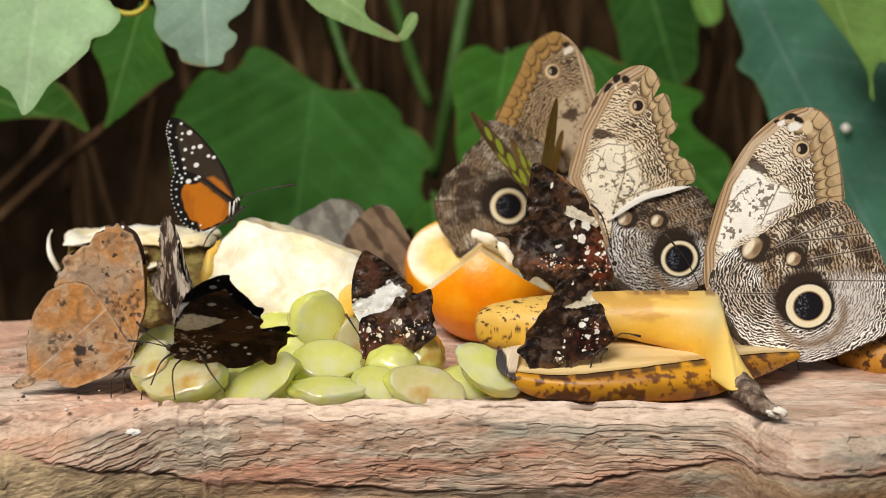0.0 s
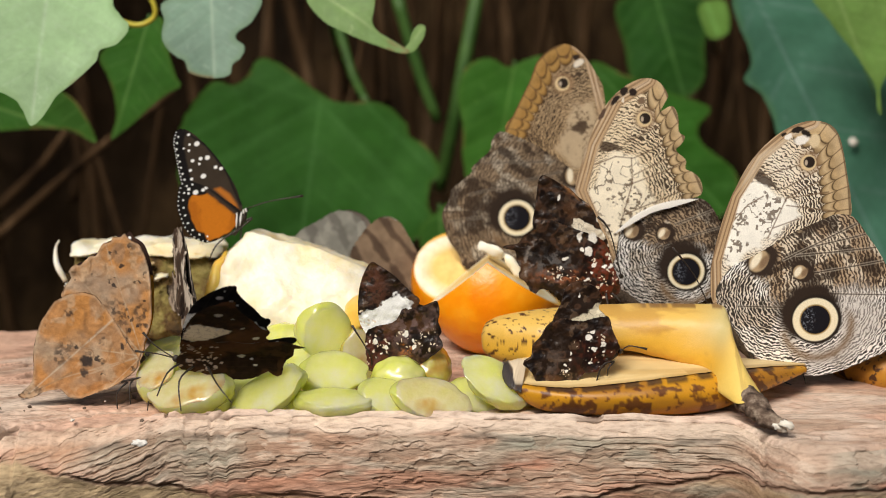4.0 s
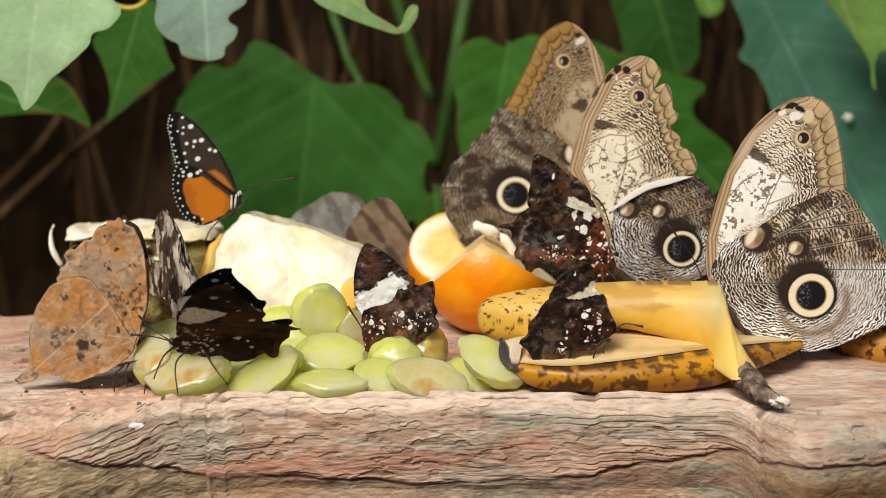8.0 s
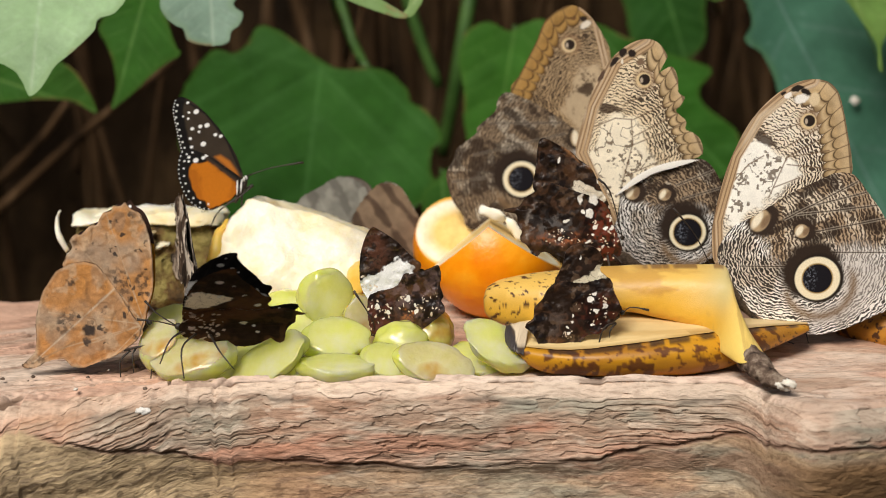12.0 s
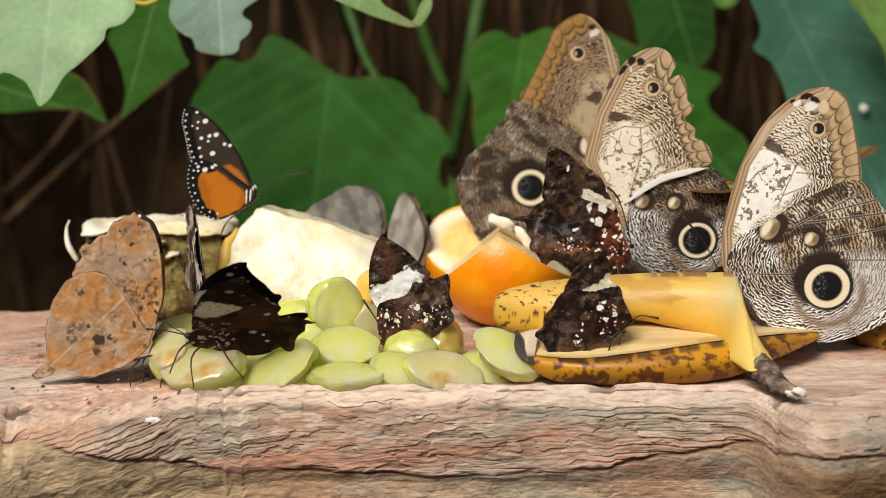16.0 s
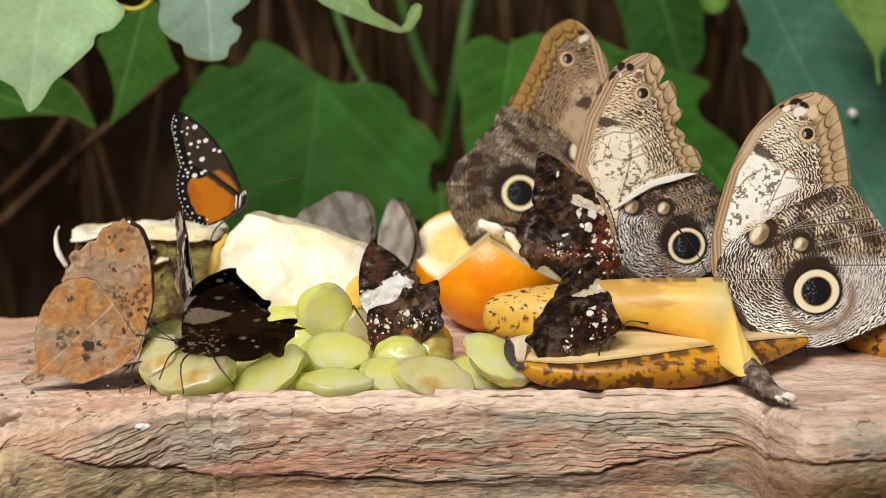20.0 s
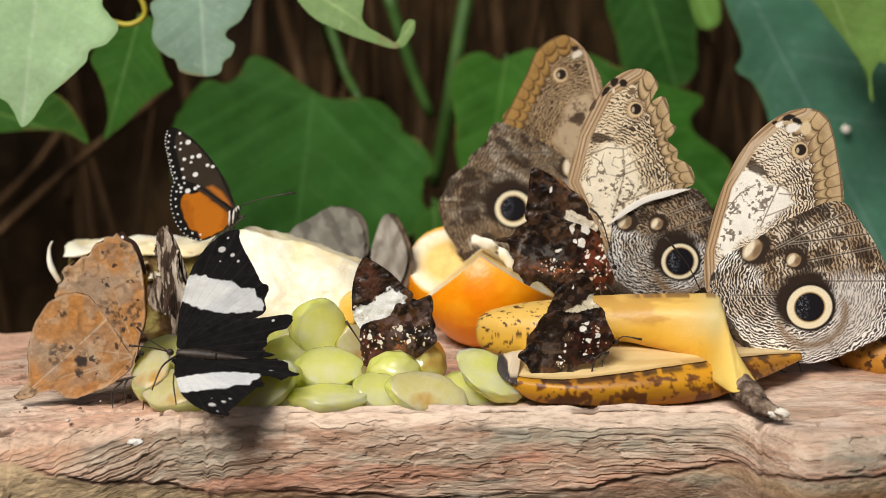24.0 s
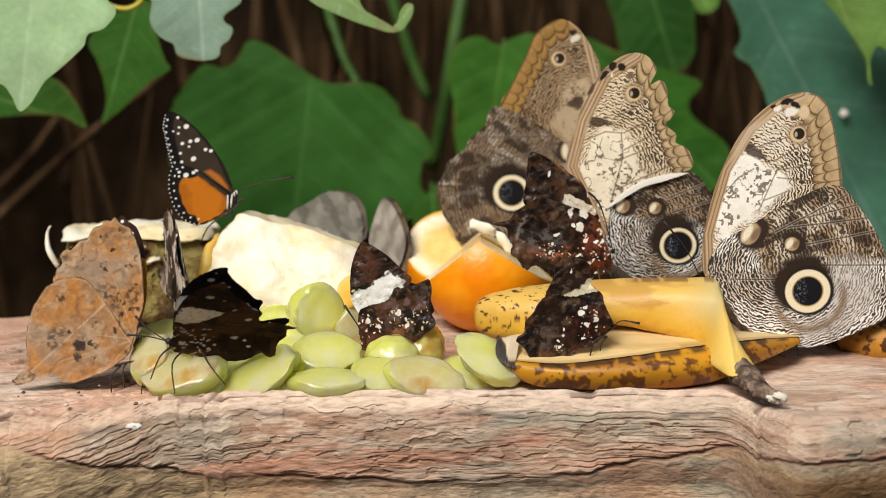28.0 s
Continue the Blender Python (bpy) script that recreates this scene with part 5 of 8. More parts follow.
        col = paint(col, (0.7, 0.53, 0.3), spot(u, v, apex_eye[0] - 0.3, apex_eye[1] - 0.2, 2.7, soft=0.1))
        col = paint(col, (0.025, 0.016, 0.012), spot(u, v, *apex_eye, 1.95, soft=0.12))
        return paint(col, (0.5, 0.4, 0.3), spot(u, v, apex_eye[0] - 1.0, apex_eye[1] - 0.2, 0.5, 0.9, 0, 0.4))
    return colour


def owl_hind(eye, r, brown, others=(), veins=(), pale=(), seed=1, tone=1.0, iris=0.68, contrast=1.0):
    """Black and white ripples round the eye; brown: outline of the browner field; pale: ovals dusted with white."""
    white, black = np.array((0.97, 0.93, 0.87)) * tone, np.array((0.014, 0.009, 0.006))

    def colour(u, v):
        d = np.hypot(u, v)
        e = np.hypot(u - eye[0] + 1.0 * r, (v - eye[1] - 1.1 * r) * 1.1)
        k = fan(u, v, (0, 0), 44)
        du, dv = wander(u, v, 5.0, 6.0, seed + 51)
        dusky = poly_mask(du, dv, brown, 2.5)
        z = zigzag(u, v, e, k * 0.6, 1.05, seed)
        zb = zigzag(u, v, d, k, 1.3, seed + 7)
        cloud = fbm(u * 0.1, v * 0.1, seed + 5, 3)
        light = np.tile(white[None], (len(u), 1))
        light = paint(light, np.array((0.55, 0.42, 0.28)) * tone, step(0.45, 0.65, cloud) * 0.6)
        plain = paint(light, black, step(-0.42, -0.02, z + 1.3 * (cloud - 0.5)) * 0.96 * contrast)
        # browner field with long soft bars across the veins
        bars = fbm(k * 1.6, d * 0.16, seed + 42, 3)
        field = np.tile(np.array((0.4, 0.29, 0.185))[None] * tone, (len(u), 1)) * (0.75 + 0.5 * fbm(u * 0.3, v * 0.3, seed + 8)[:, None])
        field = paint(field, np.array((0.78, 0.68, 0.53)) * tone, step(0.52, 0.66, fbm(k * 1.1 + 4, d * 0.22, seed + 43, 3)) * 0.75)
        field = paint(field, (0.045, 0.027, 0.017), step(-0.4, 0.1, zb + 1.4 * (bars - 0.42)) * 0.93 * contrast)
        field = paint(field, (0.028, 0.017, 0.011), step(0.5, 0.66, bars) * 0.75)
        col = plain * (1 - dusky[:, None]) + field * dusky[:, None]
        for (a, b), ru, rv, turn in pale:
            m = spot(du, dv, a, b, ru, rv, turn, 0.5)
            frost = paint(np.tile(np.array((0.66, 0.62, 0.57))[None] * tone, (len(u), 1)), (0.06, 0.042, 0.03), step(-0.2, 0.6, 0.9 * z + 2.4 * (fbm(u * 0.5, v * 0.5, seed + 19, 3) - 0.5)) * 0.7)
            col = col * (1 - m[:, None]) + frost * m[:, None]
        for a, b in veins:
            col = paint(col, np.array((0.7, 0.62, 0.5)) * tone, np.exp(-((near_line(u, v, a, b) - 0.35) / 0.18) ** 2) * 0.35)
            col = paint(col, (0.05, 0.032, 0.022), np.exp(-(near_line(u, v, a, b) / 0.24) ** 2) * 0.9)
        for c, ru, rv, turn in others:
            wu, wv = wander(u, v, 2.0, 1.2, seed + 61)
            col = paint(col, (0.035, 0.022, 0.015), spot(wu, wv, c[0] + ru * 0.25, c[1] + rv * 0.1, ru * 1.65, rv * 1.42, turn, 0.15))
            col = paint(col, (0.42, 0.3, 0.17), spot(u, v, c[0] - ru * 0.1, c[1], ru * 0.95, rv * 0.9, turn, 0.12))
            col = paint(col, (0.82, 0.73, 0.55), spot(u, v, c[0] - ru * 0.4, c[1] + rv * 0.05, ru * 0.4, rv * 0.72, turn, 0.35))
            col = paint(col, (0.22, 0.14, 0.08), spot(u, v, c[0] + ru * 0.5, c[1] - rv * 0.05, ru * 0.35, rv * 0.6, turn, 0.4))
        return eyespot(col, u, v, eye, r, 1.0, iris)
    return colour


def shrunk(outline):
    """The far wing of a folded pair, hidden behind the near one."""
    return [(a * 0.975, b * 0.975) for a, b in outline]


def owl_inside(u, v):
    return np.tile(np.array([[0.12, 0.08, 0.06]]), (len(u), 1)) * (0.7 + 0.6 * fbm(u * 0.2, v * 0.2, 3)[:, None])




def build_owl_right():
    ob = thing("butterfly", pose(0.0922, 0.0000, 0.0296, 0, 0, 0), "large owl butterfly, cream and brown rippled wings, big eyespot", "butterfly", "owl butterflies")
    fore = [(-0.7, -2.0), (-2.7, 7.9), (-1.6, 17.6), (1.2, 29.3), (4.4, 38.0), (9.4, 47.6), (15.7, 54.9), (22.7, 59.8), (29.3, 61.7), (35.0, 60.8), (38.6, 57.2), (40.7, 50.5), (42.3, 42.8), (43.8, 35.1), (43.5, 28.3), (35.6, 17.6), (22.5, 7.9), (9.3, 0.0)]
    hind = [(-0.8, 2.0), (2.5, 9.4), (7.5, 14.3), (14.2, 19.6), (24, 26.0), (34, 29.2), (43.8, 29.7), (49.8, 23.1), (55.3, 15.3), (59.9, 5.5), (62.3, -5.9), (60.4, -15.4), (52.9, -19.8), (42.9, -24.2), (33.3, -26.2), (24.5, -24.6), (14.7, -20.2), (7.7, -15.0), (2.7, -7.9)]
    margin = [(30.5, 61.7), (35.0, 60.8), (38.6, 57.2), (40.7, 50.5), (42.8, 39.9), (44.0, 28.3)]
    costa = [(-1.5, 0.0), (-2.3, 13.7), (3.5, 36.1), (11.6, 50.1), (21.8, 59.1), (29.3, 61.7)]
    cell = [(1.2, 13.5), (0.5, 21.7), (5.0, 35.1), (10.5, 44.0), (14.1, 41.1), (20.9, 36.4), (25.8, 33.7), (26.0, 28.4), (18.7, 22.1), (16.1, 19.8), (10.4, 16.7), (5.7, 11.7)]
    tar, snow = (0.02, 0.014, 0.01), (0.85, 0.8, 0.72)
    marks = [((24.7, 58.5), 2.2, 0.9, 20, tar), ((27.6, 57.6), 1.7, 1.0, -30, tar), ((21.8, 56.2), 1.3, 0.8, 40, snow), ((20.2, 57.0), 1.0, 0.6, 40, tar), ((26.2, 55.2), 2.6, 1.5, 10, snow), ((30.6, 55.0), 1.8, 2.4, 0, (0.7, 0.55, 0.34))]
    bar = [(9.8, 45.3), (12.6, 45.4), (16.2, 42.4), (20.0, 37.8), (14.8, 39.4), (10.2, 41.8)]
    veins = [((21.8, 35.5), (16.0, 21.6)), ((21.8, 35.5), (34, 42.2)), ((26.0, 28.4), (17.7, 25.2)), ((13.8, 43.1), (28, 47.5)), ((20.8, 38.6), (33, 45.7)), ((21.8, 35.5), (36, 37.7)), ((22, 33), (40, 31)), ((4, 27), (9, 33)), ((9, 33), (14, 36))]
    dense = [((31, 35), 7, 6, 30), ((36, 32), 6, 3, 0), ((28, 41), 4, 3, 40), ((26, 24), 8, 4, 20)]
    blade("forewing", fore, (23.6, 33.2), owl_fore(margin, costa, cell, (29.0, 47.8), marks, ((12, 28), 52), veins, [bar], dense, seed=3), SCALES, ob, back=owl_inside, n=900, m=230, off=0.1, cup=-1.0)
    brown = [(12, 19), (18, 24.5), (26.4, 32), (46, 34), (70, 18.0), (70, 4), (48, 3.5), (36, 5), (30, 2), (24, -9), (19, -5), (17, 4), (11, 9)]
    hveins = [((31.2, 3.1), (60, 2.6)), ((31.0, 9.9), (57, 14.6)), ((30.3, 18.9), (51, 23.8)), ((21.6, 14.4), (46, 27)), ((31.2, 3.1), (29.7, 10.8)), ((31.2, 3.1), (22.1, -1.9)), ((22.1, -1.9), (6.9, -1.9)), ((26, 16), (54, 19))]
    blade("hindwing", hind, (30.5, 0.0), owl_hind((33.2, -6.1), 7.7, brown, (((13.6, 13.8), 3.1, 4.4, -30), ((27.6, 10.3), 2.5, 2.6, -30)), hveins, [((48, -5), 9, 10, 20), ((40, -18), 9, 4, 20)], 5, 1.0, 0.65), SCALES, ob, back=owl_inside, n=900, m=230, off=-0.5, cup=-1.6)
    blade("forewing", shrunk(fore), (23.6, 33.2), owl_inside, SCALES, ob, n=160, m=16, off=1.6)
    blade("hindwing", shrunk(hind), (30.5, 0.0), owl_inside, SCALES, ob, n=160, m=16, off=2.2)
    (h, t, f1) = [(-2.6, -3.0), (13.8, -21.8), (30.5, -29.0)]
    insect_body(ob, h, t, 2.6, 1.0, legs=[((10, 0.5, -14), (14, -1, -24), (26, -2, f1[1])), ((20, 0.5, -20), (29, -1, -24), (31, -1, f1[1]))],
                antennae=[((h[0], 0.5, h[1]), (h[0] - 6, -3, h[1] + 12), (h[0] - 14, -6, h[1] + 22))])


def build_owl_middle():
    ob = thing("butterfly", pose(0.0605, 0.0300, 0.0316, 0, 0, 0), "large owl butterfly with a torn scalloped forewing and ringed eyespot", "butterfly", "owl butterflies")
    fore = [(-3.1, 4.1), (-7.2, 11.2), (-13.4, 22.4), (-15.8, 30.5), (-14.4, 38.5), (-11.7, 47.5), (-8.2, 56.9), (-3.6, 63.8), (1.8, 68.4), (7.7, 70.6), (12.7, 69.2), (15.9, 64.2), (11.8, 62.3), (12.3, 58.7), (17.4, 60.9), (19.7, 56.9), (20.0, 52.1), (22.2, 50.1), (20.9, 47.3), (19.3, 45.3), (22.8, 41.9), (22.8, 38.9), (25.9, 37.3), (28.1, 34.9), (28.8, 30.1), (23.5, 27.7), (12.6, 24.8), (3.7, 20.0), (-1.3, 15.9), (-0.7, 8.2)]
    hind = [(-3.4, 2.0), (-2.2, 14.3), (6.6, 22.4), (18.5, 26.9), (28.9, 28.1), (35.0, 21.4), (38.5, 10.2), (37.6, 0.0), (32.4, -7.8), (21.4, -11.3), (9.2, -10.3), (2.1, -7.2)]
    margin = [(13.7, 69.4), (16.2, 63.4), (19.9, 55.5), (22.4, 47.5), (25.6, 38.5), (29.2, 30.5)]
    costa = [(-4.1, 5.1), (-15.8, 30.5), (-11.7, 47.5), (-3.6, 63.8), (7.7, 70.6)]
    cell = [(-12.5, 25.1), (-10.6, 32.2), (-7.3, 42.0), (-3.6, 44.0), (3.2, 44.0), (7.3, 41.4), (8.5, 37.3), (9.7, 32.2), (14.8, 26.1), (2.2, 14.0), (-2.4, 13.5), (-9.5, 18.9)]
    tar, snow = (0.025, 0.016, 0.012), (0.78, 0.7, 0.58)
    marks = [((3.5, 65.6), 1.5, 1.4, 0, tar), ((0.4, 66.0), 1.2, 1.7, -30, tar), ((-2.6, 62.8), 0.9, 2.2, -40, tar), ((0.2, 62.8), 0.5, 0.9, 0, snow), ((6.5, 62.5), 1.6, 1.2, 0, (0.2, 0.13, 0.08)), ((-7, 58), 0.7, 2.4, -30, (0.1, 0.06, 0.04))]
    veins = [((3.6, 42.5), (4.2, 33.9)), ((4.2, 33.9), (0.6, 19.0)), ((4.5, 42.6), (17.5, 48.8)), ((4.2, 33.5), (20.3, 39.9)), ((1.8, 22.3), (22.3, 31.3)), ((0.6, 47.6), (13, 53.9)), ((4.6, 36.5), (19, 44.1)), ((-9, 40), (-2, 43)), ((-2, 43), (4, 42.5))]
    bar = [(-8.8, 49.2), (-4.5, 48.2), (2.5, 45.0), (-3.6, 45.0), (-8.0, 44.6)]
    dense = [((14, 40), 5, 10, 0), ((18, 34), 5, 4, 0), ((8, 50), 5, 4, 40)]
    blade("forewing", fore, (2.4, 38.5), owl_fore(margin, costa, cell, (8.0, 56.5), marks, ((-4, 30), 46), veins, [bar], dense, seed=13, pale=(0.93, 0.83, 0.64), width=6.8, lead=4.2), SCALES, ob, back=owl_inside, n=900, m=220, off=-0.6, cup=-0.8)
    tear = [(-1.5, 15.6), (3.0, 18.2), (8.6, 21.6), (14.6, 24.6), (20.5, 26.6), (27.6, 28.2), (20.6, 28.0), (12.6, 26.0), (5, 22.0)]
    blade("torn_edge", tear, (9, 22.2), lambda u, v: np.tile(np.array([[0.86, 0.82, 0.74]]), (len(u), 1)), SCALES, ob, "pale curled torn wing edge", thick=0.5, n=160, m=16, off=-1.7, ragged=0.06)
    brown = [(8, 24), (18, 32), (34, 32), (44, 16), (40, 8), (30, 11), (20, 10), (11, 11), (4, 12)]
    hveins = [((17.8, 7.2), (14.8, 9.8)), ((18.3, 5.5), (4.7, 2.0)), ((22, 14), (36, 18)), ((20, 19), (33, 24)), ((17.8, 7.2), (28.0, -6.8))]
    blade("hindwing", hind, (17.0, 6.1), owl_hind((24.2, 2.0), 6.5, brown, (((4.6, 16.4), 2.6, 2.9, -20), ((16.0, 15.6), 2.2, 2.4, -30)), hveins, [], 15, 0.86, 0.76), SCALES, ob, back=owl_inside, n=760, m=190, off=0.0, cup=-0.8)
    blade("forewing", shrunk(fore), (2.4, 38.5), owl_inside, SCALES, ob, n=160, m=16, off=2.0)
    blade("hindwing", shrunk(hind), (17.0, 6.1), owl_inside, SCALES, ob, n=160, m=16, off=2.4)
    (h, t, f) = [(-4.6, -4.1), (13.4, -14.4), (3.4, -22.7)]
    insect_body(ob, h, t, 2.6, 1.0, legs=[((2, 0, -8), (0, -2, -16), (4, -3, f[1])), ((8, 0, -10), (9, -2, -18), (12, -3, f[1]))])


def build_owl_back():
    ob = thing("butterfly", pose(0.0555, 0.0750, 0.0487, 0, 0, 0), "brown owl butterfly with folded wings behind the orange pieces", "butterfly", "owl butterflies")
    fore = [(1.1, -2.2), (3.0, 15.0), (5.5, 29.9), (4.5, 44.5), (1.8, 50.5), (-1.7, 56.1), (-6.0, 60.4), (-10.8, 61.8), (-16.3, 59.1), (-20.2, 55.2), (-22.7, 48.8), (-25.7, 42.8), (-29.1, 35.9), (-32.3, 29.4), (-26.0, 14.0), (-13.8, 2.2)]
    hind = [(3.2, 0.0), (-5.6, 12.6), (-16.5, 21.5), (-32.3, 29.4), (-37.2, 26.8), (-38.1, 22.8), (-44.6, 16.7), (-45.4, 14.1), (-52.4, 8.4), (-53.7, 4.5), (-56.3, -0.4), (-56.1, -5.2), (-54.1, -11.4), (-50.6, -16.8), (-47.8, -22.0), (-35.0, -24.0), (-20.0, -21.0), (-5.1, -13.0)]
    margin = [(-10.8, 61.8), (-16.3, 59.1), (-20.2, 55.2), (-22.7, 48.8), (-25.7, 42.8), (-29.1, 35.9), (-32.3, 29.4)]
    costa = [(1.5, 2.2), (4.4, 34.1), (-1.4, 57.3), (-6.1, 61.0)]
    cell = [(3, 14), (4, 30), (1, 40), (-6, 40), (-11, 31), (-13, 22), (-8, 14)]
    marks = [((-5.6, 56.9), 1.2, 1.0, 0, (0.03, 0.02, 0.015)), ((-4.6, 54.6), 2.2, 1.2, 30, (0.76, 0.68, 0.56)), ((-9, 57), 1.0, 0.8, 0, (0.16, 0.08, 0.03))]
    bar = [(-8, 30), (-4, 33), (0, 31), (-3, 28)]
    dense = [((-18, 30), 9, 7, 40), ((-14, 42), 5, 5, 0), ((-24, 22), 9, 6, 30), ((-3, 47), 5, 6, 0), ((-8, 50), 4, 4, 0)]
    blade("forewing", fore, (-9.9, 29.9), owl_fore(margin, costa, cell, (-10.5, 47.2), marks, ((-2, 26), 40), (), [bar], dense, seed=23, pale=(0.5, 0.38, 0.24), tan=(0.34, 0.19, 0.055), width=7.2, lead=1.5, contrast=0.95), SCALES, ob, back=owl_inside, n=460, m=120, off=0.2)
    brown = [(8, 30), (-20, 34), (-60, 34), (-74, -10), (-60, -30), (-30, -30), (-20, -12), (-22, 2), (-10, 4)]
    blade("hindwing", hind, (-28.7, 0.0), owl_hind((-28.3, -3.2), 6.9, brown, (((-7.2, 12.4), 2.6, 3.8, 0),), [((-12, 14), (-46, 6)), ((-14, 18), (-40, 18)), ((-36, -2), (-54, -4))], [], 25, 0.62, 0.7, 0.85), SCALES, ob, back=owl_inside, n=460, m=120, off=-0.5)
    blade("forewing", shrunk(fore), (-9.9, 29.9), owl_inside, SCALES, ob, n=160, m=16, off=2.0)
    blade("hindwing", shrunk(hind), (-28.7, 0.0), owl_inside, SCALES, ob, n=160, m=16, off=2.4)
    (h, t, f) = [(3.3, -4.3), (-13.6, -21.6), (-9.1, -41.3)]
    insect_body(ob, h, t, 2.6, 1.0, legs=[((-4, 0, -8), (-8, -2, -20), (-6, -3, f[1])), ((-10, 0, -12), (-14, -2, -22), (-14, -3, f[1]))])
    return ob


build_owl_right()
build_owl_middle()
back_owl = build_owl_back()


def dark_wing(specks, bands=(), seed=1, warm=0.5, flecks=(), reds=(), greys=()):
    """Blackish brown scales with rusty clouds; scattered white flecks (area, size, how many), single flecks, pale bands."""
    def colour(u, v):
        du = u + 1.5 * (fbm(u * 0.7, v * 0.7, seed + 21, 2) - 0.5)
        dv = v + 1.5 * (fbm(u * 0.7 + 5, v * 0.7, seed + 22, 2) - 0.5)
        col = np.tile(np.asarray((0.02, 0.011, 0.007))[None], (len(u), 1)) * (0.6 + 0.8 * fbm(u * 0.5, v * 0.5, seed + 1)[:, None])
        col = paint(col, (0.13, 0.058, 0.024), step(0.48, 0.7, fbm(u * 0.16, v * 0.16, seed, 4)) * warm)
        col = paint(col, (0.24, 0.15, 0.09), step(0.6, 0.7, fbm(u * 0.45, v * 0.45, seed + 31, 4)) * 0.5 * warm)
        col = paint(col, (0.07, 0.035, 0.02), step(0.9, 0.98, ridges(u * 0.14, v * 0.14, seed + 33)) * 0.8)
        for c, ru, rv, turn, rgb in reds:
            col = paint(col, rgb, spot(du, dv, c[0], c[1], ru, rv, turn, 0.5) * step(0.3, 0.6, fbm(u * 0.8, v * 0.8, seed + 3)))
        # greys: dull patches, and wing gloss laid on as colour
        for c, ru, rv, turn, rgb in greys:
            col = paint(col, rgb, spot(du, dv, c[0], c[1], ru, rv, turn, 0.6) * step(0.45, 0.62, fbm(u * 0.5, v * 0.5, seed + 6)) * 0.7)
        col = paint(col, (0.005, 0.003, 0.003), step(0.56, 0.7, fbm(u * 0.3 + 9, v * 0.3, seed + 4, 3)) * 0.8)
        for line, wide, rgb in bands:
            d = np.min([near_line(du, dv, p, q) for p, q in zip(line[:-1], line[1:])], axis=0)
            mask = 1 - step(wide * 0.85, wide * 1.1, d + wide * 0.7 * (fbm(u * 0.5, v * 0.5, seed + 2) - 0.5))
            lattice = step(0.93, 0.985, ridges(u * 0.5, v * 0.5, seed + 7))
            col = paint(col, rgb, mask * (1 - 0.45 * lattice * (rgb[0] < 0.8)))
        r = random.Random(seed)
        for c, ru, rv, count, size in specks:
            for _ in range(count):
                a, k = r.uniform(0, 6.283), math.sqrt(r.random())
                s = size * r.uniform(0.2, 0.85)
                col = paint(col, (0.72, 0.6, 0.46), spot(du, dv, c[0] + ru * k * math.cos(a), c[1] + rv * k * math.sin(a), s, s * r.uniform(0.6, 1.5), r.uniform(0, 90), 0.3))
        for i, (c, size) in enumerate(flecks):
            col = paint(col, (0.84, 0.8, 0.72), spot(du, dv, c[0], c[1], size * (0.62 + 0.12 * (i % 4)), size * (0.95 - 0.1 * (i % 3)), 35 * i, 0.2))
        return col
    return colour


def sized(points, sizes):
    return list(zip(points, sizes))




